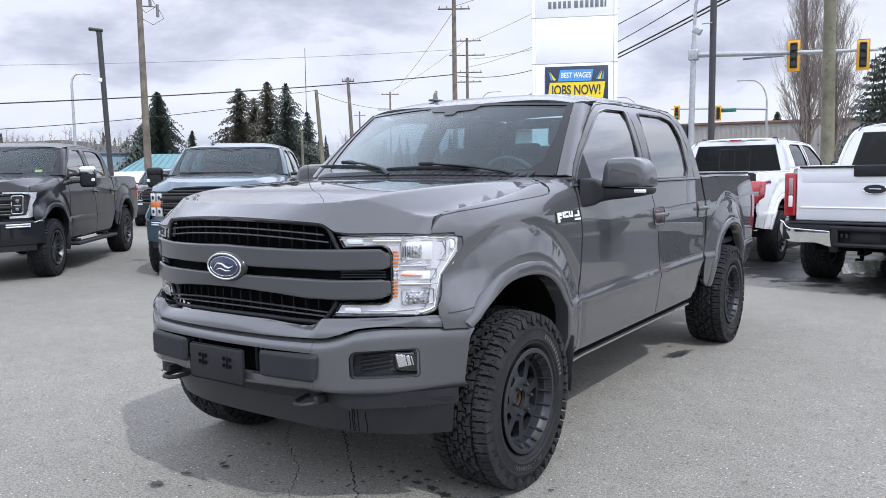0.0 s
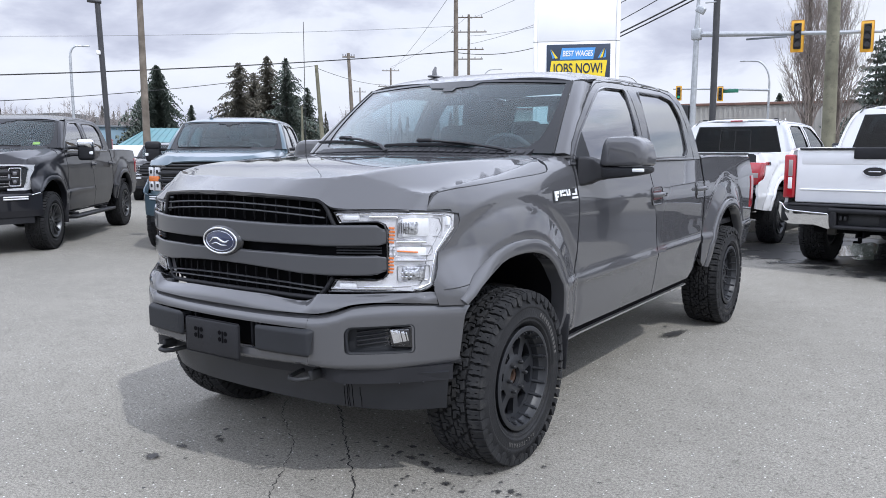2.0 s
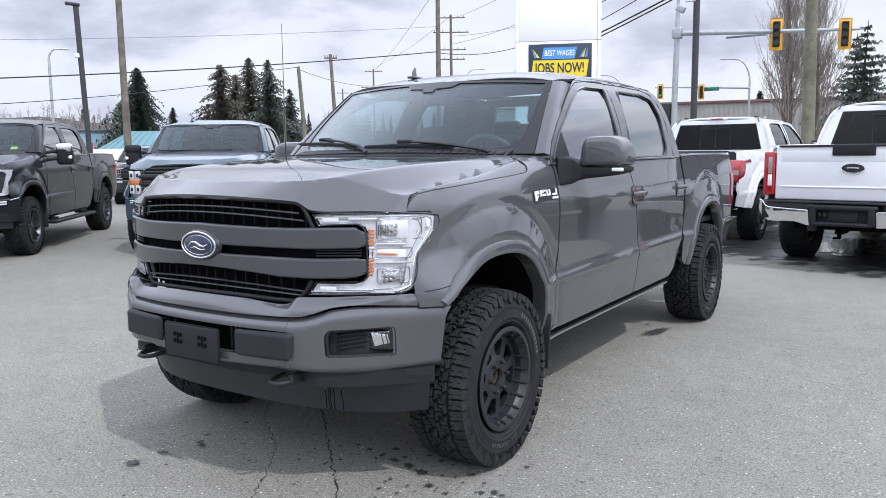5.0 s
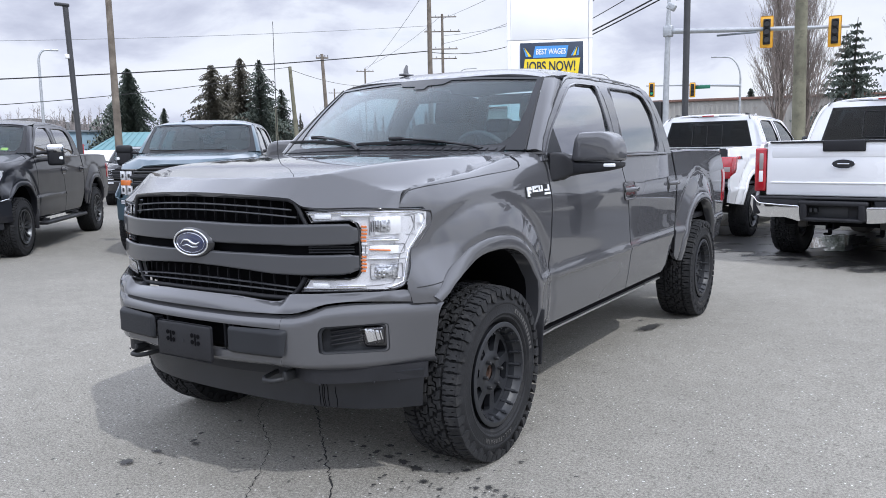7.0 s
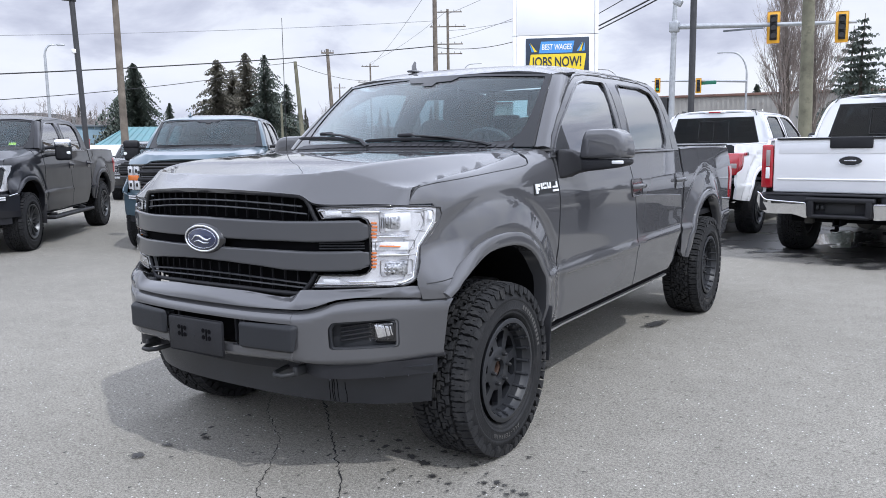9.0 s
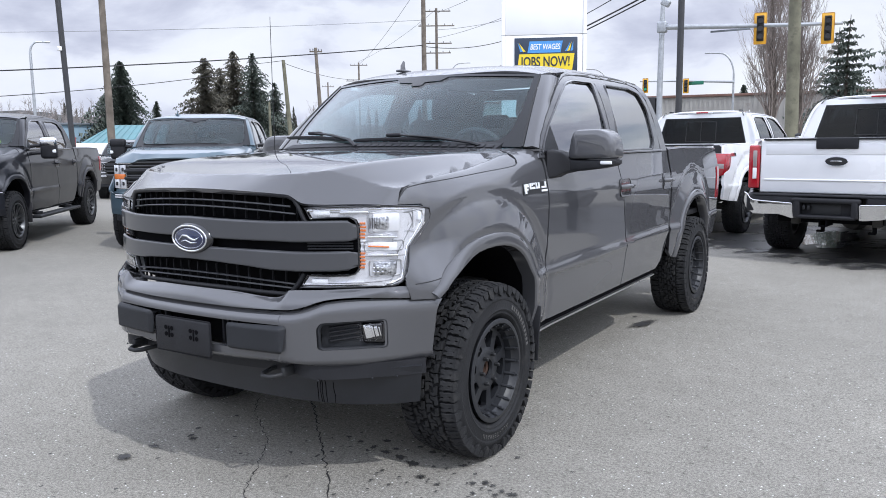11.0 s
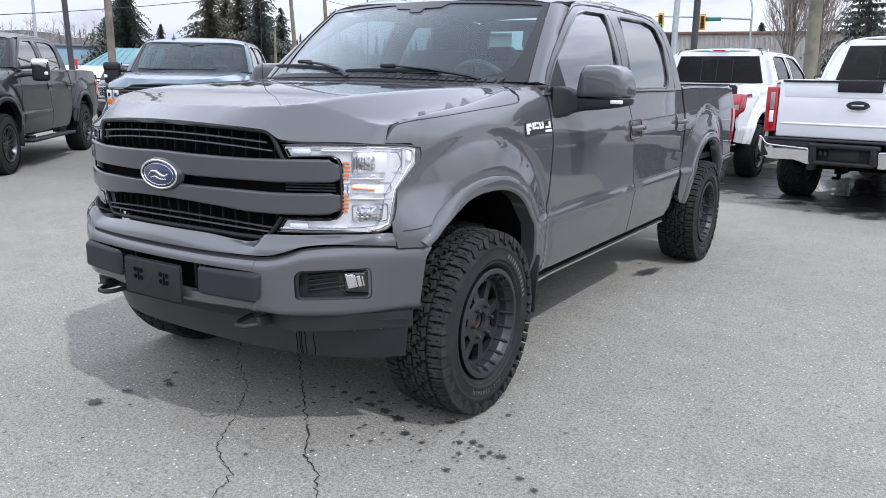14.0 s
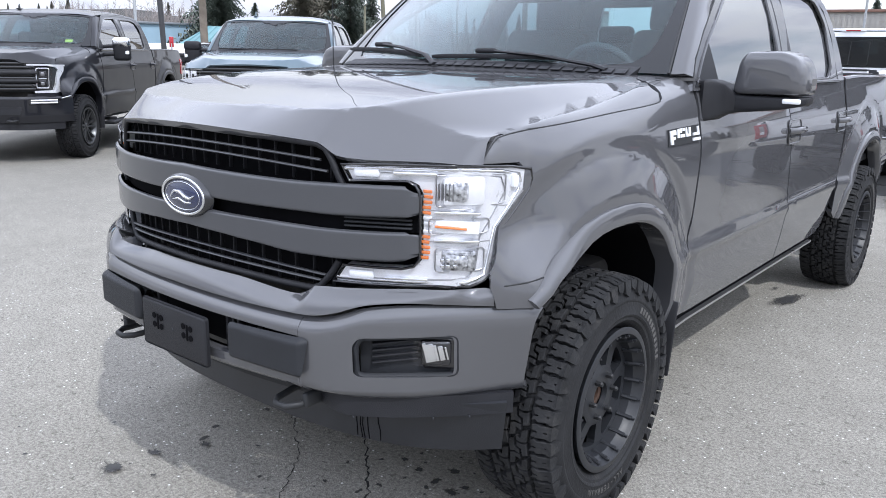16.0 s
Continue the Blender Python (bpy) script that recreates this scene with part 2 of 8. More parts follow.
# near-zero albedo: black parts with the shade of arches and openings put in
DARK = material("black_with_shade", (0.005, 0.005, 0.006), 0.9, 0, 0, 0.3, 6, 0, 60, 0.05)
DUSTY = material("dusty_tread_rubber", (0.023, 0.0235, 0.025), 0.72, 0, 0, 0.3, 14, 0.3, 120, 0.18, (0.052, 0.051, 0.050), 11.0, 0.52)
RUBBER = material("tyre_rubber", (0.018, 0.0185, 0.020), 0.70, 0, 0, 0.25, 10, 0.3, 90, 0.22, (0.048, 0.046, 0.044), 7.0, 0.56)
DARKALLOY = material("dark_alloy", (0.075, 0.078, 0.082), 0.35, 0.7, 0, 0.15, 8)
RIM = material("matte_graphite_alloy", (0.017, 0.0185, 0.022), 0.45, 0.0, 0, 0.1, 8, 0.05, 300)
ALLOY = material("machined_alloy", (0.45, 0.45, 0.46), 0.3, 0.9, 0, 0.1, 6)
CHROME = material("chrome", (0.80, 0.81, 0.83), 0.08, 1.0, 0, 0.03, 5)
STEEL = material("dull_steel", (0.22, 0.22, 0.23), 0.42, 0.9, 0, 0.15, 12)
RUST = material("rusty_hub", (0.055, 0.030, 0.020), 0.8, 0.2, 0, 0.4, 40)
REFLECT = material("silvered_reflector", (0.74, 0.75, 0.78), 0.30, 0.35, 0.3, 0.08, 22)
CRYSTAL = material("cut_crystal_reflector", (0.42, 0.43, 0.45), 0.12, 0.7, 0.3, 0.85, 85)
SILVER = material("satin_silver_bar", (0.10, 0.103, 0.11), 0.35, 0.6, 0, 0.05, 10)
AMBER = material("amber_lens", (0.62, 0.17, 0.035), 0.2, 0, 0.5, 0.1, 20)
RED = material("red_lens", (0.36, 0.008, 0.018), 0.15, 0, 0.8, 0.15, 14)
CLEARW = material("clear_white_lens", (0.80, 0.82, 0.84), 0.12, 0, 0.8, 0.05, 14)
EMBLEM = material("deep_blue_enamel", (0.007, 0.014, 0.055), 0.2, 0, 0.8, 0.1, 10)
GLASS = glass_material("windscreen_glass", (0.72, 0.83, 0.85), 0.06)
SIDE_GLASS = glass_material("side_glass", (0.60, 0.66, 0.67), 0.06)
TINT = glass_material("tinted_glass", (0.35, 0.37, 0.38), 0.45)
DTINT = glass_material("dark_tinted_glass", (0.20, 0.21, 0.22), 0.03)
LENS = glass_material("headlight_lens", (0.985, 0.985, 0.99), 0.02)
SEAT = material("charcoal_upholstery", (0.050, 0.051, 0.055), 0.75, 0, 0, 0.15, 10, 0.2, 300)
DASH = material("dark_dashboard_vinyl", (0.060, 0.062, 0.068), 0.6, 0, 0, 0.1, 10)
WOOD = material("weathered_pole_wood", (0.17, 0.147, 0.123), 0.9, 0, 0, 0.35, 2.2, 0.5, 40, 0.3, (0.12, 0.10, 0.08), 5.0, 0.5)
WOODG = material("green_grey_treated_pole", (0.17, 0.165, 0.12), 0.9, 0, 0, 0.35, 2.0, 0.5, 40, 0.3, (0.10, 0.095, 0.07), 5.0, 0.5)
POLE_DARK = material("dark_bronze_pole_paint", (0.040, 0.041, 0.045), 0.5, 0, 0, 0.15, 5)
GALV = material("galvanised_steel", (0.42, 0.44, 0.46), 0.45, 0.6, 0, 0.12, 6)
SIGNAL_Y = material("signal_yellow", (0.80, 0.42, 0.03), 0.5, 0, 0.2, 0.08, 6)
BLACKM = material("matte_black", (0.015, 0.016, 0.018), 0.6, 0, 0, 0.1, 6)
SIGN_WHITE = material("white_sign_panel", (0.86, 0.87, 0.88), 0.35, 0, 0.3, 0.03, 0.8, 0, 1, 0.5, (0.62, 0.63, 0.64), 0.7, 0.6)
SIGN_GREY = material("grey_sign_bars", (0.16, 0.18, 0.20), 0.5, 0, 0, 0.05, 3)
BANNER = material("navy_banner", (0.025, 0.040, 0.070), 0.5, 0, 0, 0.1, 2)
BANNER_Y = material("yellow_banner", (0.82, 0.62, 0.03), 0.5, 0, 0, 0.05, 2)
BANNER_B = material("sky_blue_banner", (0.08, 0.30, 0.68), 0.5, 0, 0, 0.05, 2)
PRINT_W = material("white_print", (0.85, 0.85, 0.85), 0.5)
PRINT_D = material("dark_print", (0.02, 0.03, 0.05), 0.5)
CABLE = material("black_cable", (0.012, 0.012, 0.014), 0.6, 0, 0, 0.1, 1)
GREYCABLE = material("grey_cable", (0.25, 0.26, 0.28), 0.6, 0, 0, 0.1, 1)
BARK = material("grey_brown_bark", (0.095, 0.080, 0.068), 0.95, 0, 0, 0.35, 5, 0.5, 20)
BARE = material("bare_twig_bark", (0.24, 0.205, 0.185), 0.95, 0, 0, 0.3, 1.0)
HAZY_TWIGS = material("pale_bare_twigs", (0.27, 0.245, 0.235), 0.95, 0, 0, 0.25, 0.2)
CORRUG = material("weathered_grey_cladding", (0.36, 0.35, 0.33), 0.6, 0.2, 0, 0.15, 0.6, 0, 1, 0.5, (0.20, 0.15, 0.12), 0.9, 0.60)
BLUEWALL = material("pale_blue_render", (0.25, 0.36, 0.44), 0.8, 0, 0, 0.08, 0.8)
TEAL = material("teal_metal_roof", (0.085, 0.215, 0.235), 0.45, 0.2, 0, 0.12, 0.8)
HILL = material("distant_dark_woods", (0.060, 0.060, 0.058), 0.95, 0, 0, 0.3, 0.25)
FRIT = material("black_glazed_border", (0.008, 0.009, 0.011), 0.06, 0, 0, 0.05, 6, 0, 1, 0.6)
STAIN = stain_material()
CRACK = material("crack_shadow", (0.016, 0.016, 0.016), 0.95, 0, 0, 0.3, 20)
RAGGED = material("pale_cab_interior", (0.30, 0.31, 0.32), 0.8, 0, 0, 0.1, 4)


# ---------------------------------------------------------------- building tools
def curve(*pts):
    """A smooth monotone function through the points."""
    xs, ys = [p[0] for p in pts], [p[1] for p in pts]
    d = [(ys[i + 1] - ys[i]) / (xs[i + 1] - xs[i]) for i in range(len(xs) - 1)]
    t = [d[0]] + [0 if d[i - 1] * d[i] <= 0 else 2 * d[i - 1] * d[i] / (d[i - 1] + d[i]) for i in range(1, len(d))] + [d[-1]]

    def f(x):
        if x <= xs[0]:
            return ys[0]
        if x >= xs[-1]:
            return ys[-1]
        i = 0
        while x > xs[i + 1]:
            i += 1
        h = xs[i + 1] - xs[i]
        u = (x - xs[i]) / h
        return (2 * u**3 - 3 * u**2 + 1) * ys[i] + (u**3 - 2 * u**2 + u) * h * t[i] + (3 * u**2 - 2 * u**3) * ys[i + 1] + (u**3 - u**2) * h * t[i + 1]

    return f


def thing(name, label, category, group="", m=None):
    e = new(name)
    e.empty_display_size = 0.2
    if m is not None:
        e.matrix_basis = m
    return tagged(e, label, category, group)


def part(name, bm, mat, parent=None, label="", smooth=35, kind=""):
    """Links a bmesh or a mesh as one object under a thing or part."""
    if isinstance(bm, bmesh.types.BMesh):
        me = bpy.data.meshes.new(name)
        bmesh.ops.recalc_face_normals(bm, faces=bm.faces)
        bm.to_mesh(me)
        bm.free()
        if smooth:
            me.shade_smooth()
            me.set_sharp_from_angle(angle=radians(smooth))
    else:
        me = bm
    if len(me.materials) == 0:
        me.materials.append(mat)
    ob = new(name, me)
    if parent:
        ob.parent = parent
    return tagged(ob, label, "", "", kind)


def box(bm, c, s, bevel=0.0, rot=None, seg=2):
    v = bmesh.ops.create_cube(bm, size=1)["verts"]
    bmesh.ops.scale(bm, vec=s, verts=v)
    if bevel:
        e = list({e for q in v for e in q.link_edges})
        r = bmesh.ops.bevel(bm, geom=e, offset=bevel, segments=seg, affect="EDGES", profile=0.5)
        v = list({q for f in r["faces"] for q in f.verts} | {q for q in v if q.is_valid})
    m = Matrix.Translation(c) @ (rot.to_4x4() if rot is not None else Matrix())
    bmesh.ops.transform(bm, matrix=m, verts=v)
    return bm


def boxed(c, s, bevel=0.0, rot=None, seg=2):
    return box(bmesh.new(), c, s, bevel, rot, seg)


def cyl(bm, a, b, r1, r2=None, n=16, caps=True):
    a, b = Vector(a), Vector(b)
    d = b - a
    q = d.to_track_quat("Z", "Y").to_matrix().to_4x4()
    bmesh.ops.create_cone(bm, cap_ends=caps, segments=n, radius1=r1, radius2=r1 if r2 is None else r2, depth=d.length, matrix=Matrix.Translation((a + b) / 2) @ q)
    return bm


def tube(bm, pts, r, n=8, closed=False, flat=None):
    """A pipe along the points; r a number or one per point; flat: (x, y) scales of the section."""
    pts = [Vector(p) for p in pts]
    rings = []
    k = len(pts)
    up = None
    for i, p in enumerate(pts):
        a, b = (pts[(i - 1) % k], pts[(i + 1) % k]) if closed else (pts[max(i - 1, 0)], pts[min(i + 1, k - 1)])
        d = (b - a).normalized()
        if up is None:
            up = Vector((0, 0, 1)) if abs(d.z) < 0.9 else Vector((1, 0, 0))
        s = d.cross(up).normalized()
        up = s.cross(d).normalized()
        rad = r[i] if isinstance(r, (list, tuple)) else r
        fx, fy = flat or (1, 1)
        rings.append([bm.verts.new(p + s * rad * fx * math.cos(2 * math.pi * j / n) + up * rad * fy * math.sin(2 * math.pi * j / n)) for j in range(n)])
    for i in range(k if closed else k - 1):
        A, B = rings[i], rings[(i + 1) % k]
        for j in range(n):
            bm.faces.new((A[j], A[(j + 1) % n], B[(j + 1) % n], B[j]))
    if not closed:
        bm.faces.new(rings[0][::-1])
        bm.faces.new(rings[-1])
    return bm


def lathe(bm, prof, n=48, axis="x", c=(0, 0, 0), closed=False):
    """Turns the profile (offset along the axis, radius) round the axis."""
    rings = []
    for j in range(n):
        t = 2 * math.pi * j / n
        rings.append([bm.verts.new((c[0] + a, c[1] + r * math.cos(t), c[2] + r * math.sin(t)) if axis == "x" else (c[0] + r * math.cos(t), c[1] + r * math.sin(t), c[2] + a)) for a, r in prof])
    k = len(prof)
    for j in range(n):
        A, B = rings[j], rings[(j + 1) % n]
        for i in range(k if closed else k - 1):
            bm.faces.new((A[i], A[(i + 1) % k], B[(i + 1) % k], B[i]))
    return bm


def sheet(name, outline, fn, du, dv, thick, out, holes=()):
    """A shaped panel: a flat outline (u, v), cut into a fine grid, laid on the surface fn(u, v), with a thickness behind it."""
    bm = bmesh.new()
    edges = []
    for ring in (outline, *holes):
        vs = [bm.verts.new((u, v, 0)) for u, v in ring]
        edges += [bm.edges.new((vs[i], vs[(i + 1) % len(vs)])) for i in range(len(vs))]
    bmesh.ops.triangle_fill(bm, use_beauty=True, use_dissolve=False, edges=edges, normal=(0, 0, 1))
    for ax, step in ((0, du), (1, dv)):
        vals = [v.co[ax] for v in bm.verts]
        lo, hi = min(vals), max(vals)
        k = max(1, int(math.ceil((hi - lo) / step)))
        for i in range(1, k):
            co, no = [0, 0, 0], [0, 0, 0]
            co[ax], no[ax] = lo + (hi - lo) * i / k, 1
            bmesh.ops.bisect_plane(bm, geom=bm.verts[:] + bm.edges[:] + bm.faces[:], dist=1e-6, plane_co=co, plane_no=no)
    bmesh.ops.remove_doubles(bm, verts=bm.verts, dist=1e-5)
    bm.normal_update()
    for f in bm.faces:
        if f.normal.z < 0:
            f.normal_flip()
    bm.verts.index_update()
    out = Vector(out)
    P, N = [], []
    e = 1e-3
    for v in bm.verts:
        u, w = v.co.x, v.co.y
        p = Vector(fn(u, w))
        n = (Vector(fn(u + e, w)) - Vector(fn(u - e, w))).cross(Vector(fn(u, w + e)) - Vector(fn(u, w - e)))
        n = n.normalized() if n.length > 1e-12 else out.normalized()
        P.append(p)
        N.append(n)
    sgn = 1 if sum(n.dot(out) for n in N) >= 0 else -1
    N = [n * sgn for n in N]
    k = len(P)
    V = [tuple(p) for p in P] + [tuple(p - n * thick) for p, n in zip(P, N)]
    F, L = [], []
    for f in bm.faces:
        ids = [v.index for v in f.verts]
        if sgn < 0:
            ids = ids[::-1]
        F.append(ids)
        L += [N[i] for i in ids]
        F.append([i + k for i in ids[::-1]])
        L += [-N[i] for i in ids[::-1]]
    for ed in bm.edges:
        if len(ed.link_faces) == 1:
            lp = ed.link_loops[0]
            a, b = lp.vert.index, lp.link_loop_next.vert.index
            if sgn < 0:
                a, b = b, a
            q = [b, a, a + k, b + k]
            n = (Vector(V[q[1]]) - Vector(V[q[0]])).cross(Vector(V[q[3]]) - Vector(V[q[0]]))
            n = n.normalized() if n.length > 1e-12 else out
            F.append(q)
            L += [n] * 4
    bm.free()
    me = bpy.data.meshes.new(name)
    me.from_pydata(V, [], F)
    me.shade_smooth()
    if me.validate():
        return me
    me.normals_split_custom_set(L)
    return me


def rounded(pts, r, n=4):
    """A closed outline with its corners rounded."""
    res = []
    k = len(pts)
    for i in range(k):
        p, a, b = Vector((*pts[i], 0)), Vector((*pts[i - 1], 0)), Vector((*pts[(i + 1) % k], 0))
        rr = min(r, (a - p).length * 0.45, (b - p).length * 0.45)
        s, t = p + (a - p).normalized() * rr, p + (b - p).normalized() * rr
        for j in range(n + 1):
            u = j / n
            q = s * (1 - u) ** 2 + p * 2 * u * (1 - u) + t * u * u
            res.append((q.x, q.y))
    return res


# ---------------------------------------------------------------- ground
gb = bmesh.new()
bmesh.ops.create_grid(gb, x_segments=2, y_segments=2, size=1200)
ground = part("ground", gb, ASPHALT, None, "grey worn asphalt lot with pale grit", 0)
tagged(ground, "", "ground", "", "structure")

# ---------------------------------------------------------------- pickup trucks
# local axes of a truck: x to its left, y to its rear from the front bumper, z up
Y_AX, WB = 0.946, 3.684
A_SIDE = curve((0.48, -0.055), (0.60, -0.032), (0.74, -0.012), (0.785, 0.002), (0.83, -0.010), (1.0, -0.004), (1.15, 0.0), (1.19, -0.002), (1.24, -0.009), (1.30, -0.021), (1.36, -0.031), (1.43, -0.042))
T_SIDE = curve((0.385, -0.116), (0.433, -0.104), (0.468, -0.098), (0.569, -0.080), (0.66, -0.048), (0.8, -0.020), (1.0, -0.006), (1.3, 0), (4.0, 0), (5.0, -0.008), (5.8, -0.045))
G_SIDE = curve((1.38, 0.955), (1.6, 0.895), (1.8, 0.818), (1.88, 0.768), (1.95, 0.70))
CORNER = curve((0.38, 0.038), (0.42, 0.063), (0.459, 0.0815), (0.486, 0.096), (0.505, 0.100), (0.6, 0.075), (0.7, 0.030), (0.8, 0.0))
Z_SEAM = curve((0.36, 1.215), (0.386, 1.239), (0.435, 1.280), (0.470, 1.302), (0.575, 1.315), (0.74, 1.328), (1.03, 1.349), (1.3, 1.369), (1.37, 1.382))
Z_SHOULDER = curve((0.36, 1.217), (0.386, 1.241), (0.435, 1.282), (0.470, 1.307), (0.62, 1.333), (0.76, 1.351), (1.0, 1.376), (1.2, 1.408), (1.37, 1.438), (1.6, 1.454), (1.9, 1.460))
Z_EDGE = curve((0.2, 1.297), (0.35, 1.302), (0.47, 1.306), (0.62, 1.332), (0.76, 1.350), (1.0, 1.375), (1.2, 1.407), (1.37, 1.437), (1.6, 1.453))
Z_HOOD = curve((0.0, 1.338), (0.1, 1.352), (0.15, 1.361), (0.2, 1.370), (0.3, 1.390), (0.4, 1.408), (0.5, 1.420), (0.7, 1.436), (1.0, 1.452), (1.3, 1.463))
Z_ROOF = curve((1.90, 1.892), (1.94, 1.907), (2.0, 1.930), (2.2, 1.970), (2.6, 1.998), (3.2, 2.005), (3.6, 1.997), (3.78, 1.985), (3.88, 1.96))


def y_front(x):
    x = abs(x)
    return 0.060 + 0.305 * x * x + 0.0986 * x**4 + 35 * max(0, x - 0.83) ** 2


def y_bump(x):
    x = abs(x)
    return 0.012 + 0.14 * x * x + 1.1 * max(0, x - 0.5) ** 1.6


def smin(a, b, k):
    """The lower of two heights, with the fold between them rounded over k."""
    h = max(k - abs(a - b), 0) / k
    return min(a, b) - h * h * k / 4


def smooth(t):
    t = min(1, max(0, t))
    return t * t * (3 - 2 * t)


def side_x(y, z):
    x = 0.988 + A_SIDE(z) + T_SIDE(y)
    if y < 0.80 and z < 1.08:
        a = min(1, (1.08 - z) / 0.22)
        x += CORNER(y) * a * a * (3 - 2 * a)
    for yc in (0.961, 4.630):
        d = math.hypot(y - yc, (z - 0.47) * 0.96)
        if d < 0.80:
            k = min(1, max(0, (0.735 - d) / 0.13))
            out = 0.042 * (k * k / 0.2 if k < 0.1 else (k - 0.05 if k < 0.85 else 0.80 + 0.15 * math.sin((k - 0.85) / 0.15 * 1.57) * 0.64))
            tuck = 0.008 * smooth((0.795 - d) / 0.05)
            x += (out - tuck) * smooth((z - 0.40) / 0.2) * smooth((y - 0.45) / 0.22)
    if y < 1.9:
        top = Z_SHOULDER(y)
        s = (z - (top - 0.13)) / 0.13
        if s > 0:
            s = min(s, 1)
            k = 1 - math.sqrt(max(0, 1 - s * s * 0.98))
            x -= k * (0.105 + T_SIDE(y) * 0.9) * min(1, (1.9 - y) / 0.45)
    return x


U_RIDGE = curve((0.2, 0.54), (0.33, 0.60), (0.5, 0.655), (0.65, 0.695), (0.8, 0.73), (1.0, 0.765), (1.4, 0.80))


def hood_z(x, y):
    """A flat raised middle with a ridge that opens to the rear, a falling flank, a shelf beside the fender and a steeper nose."""
    u = abs(x)
    ze, ur = Z_EDGE(y), U_RIDGE(y)
    mid = Z_HOOD(y) - 0.008 * (u / 0.6) ** 2
    flank = Z_HOOD(y) - 0.008 * (ur / 0.6) ** 2 - 0.50 * (u - ur)
    x0 = 0.984 + A_SIDE(ze - 0.04) + T_SIDE(y)
    roll = (0.105 + T_SIDE(y) * 0.9) * min(1, (1.9 - y) / 0.45)
    k = x0 - 0.8 * roll - u
    shelf = ze + 0.14 * k - 1.2 * max(0, k - 0.10) ** 2
    top = -smin(-smin(mid, flank, 0.010), -shelf, 0.022)
    w = (x0 - u) / roll
    if y > 0.40 and 0 < w < 1:
        top = smin(top, ze - 0.13 + 0.13 * math.sqrt(max(0, 1 - (1 - w) ** 2)), 0.005)
    # the nose
    d = max(0, y - y_front(x))
    lip = 1.308 - 0.023 * (u / 0.49) ** 2
    drop = 0.030 * smooth((u - 0.485) / 0.07) * (1 - smooth((u - 0.56) / 0.30))
    slope = 0.55 + 0.42 * smooth((u - 0.20) / 0.30) - 0.26 * smooth((u - 0.52) / 0.24) + 2.0 * max(0, u - 0.76)
    nose = lip + slope * d - drop * math.exp(-d / 0.05)
    return smin(top, nose, 0.0025)


def arch(yc, zc=0.47, a=0.485, b=0.545, z0=0.50, front=None, n=26, p=2.35):
    """The line of a wheel opening from its rear foot over the top to its front foot."""
    res = []
    for i in range(n + 1):
        t = math.pi * i / n
        c, s = math.cos(t), math.sin(t)
        res.append((yc + a * math.copysign(abs(c) ** (2 / p), c), zc + b * abs(s) ** (2 / p)))
    res = [q for q in res if q[1] >= z0 + 0.001]
    res[0] = (res[0][0], z0)
    res[-1] = (res[-1][0], z0)
    if front:
        best = max((i for i in range(len(res)) if res[i][0] < yc + 0.02), key=lambda i: math.atan2(res[i][1] - front[1], res[i][0] - front[0]))
        e = res[best]
        res = res[:best + 1] + [(e[0] + (front[0] - e[0]) * k / 5, e[1] + (front[1] - e[1]) * k / 5 + 0.014 * math.sin(math.pi * k / 5)) for k in range(1, 6)]
    return res


def on_side(s):
    return lambda y, z: (s * side_x(y, z), y, z)


def on_front(off=0.0):
    return lambda x, z: (x, y_front(x) + off, z)


def flare(line, s, wide=0.062, proud=0.020, taper=0.0):
    """A rounded lip round a wheel opening, laid on the body side."""
    bm = bmesh.new()
    sect = [(-0.004, -0.06), (-0.004, proud * 0.6), (0.003, proud * 0.95), (0.008, proud), (wide * 0.55, proud * 0.85), (wide * 0.88, proud * 0.62), (wide * 0.97, proud * 0.40), (wide, -0.004), (wide * 0.9, -0.02)]
    rings = []
    for i, (y, z) in enumerate(line):
        a, b = line[max(i - 1, 0)], line[min(i + 1, len(line) - 1)]
        d = Vector((b[0] - a[0], b[1] - a[1])).normalized()
        ring = []
        f = 1 - taper * max(0, 1 - (len(line) - 1 - i) / 6) ** 1.5
        for p, q in sect:
            p *= f
            yy, zz = y + d.y * p, z - d.x * p
            ring.append(bm.verts.new((s * (side_x(yy, zz) + q), yy, zz)))
        rings.append(ring)
    k = len(sect)
    for A, B in zip(rings, rings[1:]):
        for j in range(k):
            bm.faces.new((A[j], A[(j + 1) % k], B[(j + 1) % k], B[j]))
    bm.faces.new(rings[0][::-1])
    bm.faces.new(rings[-1])
    return bm


def finish(bm, name):
    me = bpy.data.meshes.new(name)
    bmesh.ops.recalc_face_normals(bm, faces=bm.faces)
    bm.to_mesh(me)
    bm.free()
    me.shade_smooth()
    me.set_sharp_from_angle(angle=radians(32))
    me.materials.append(DUSTY if name == "tread" else RUBBER)
    return me


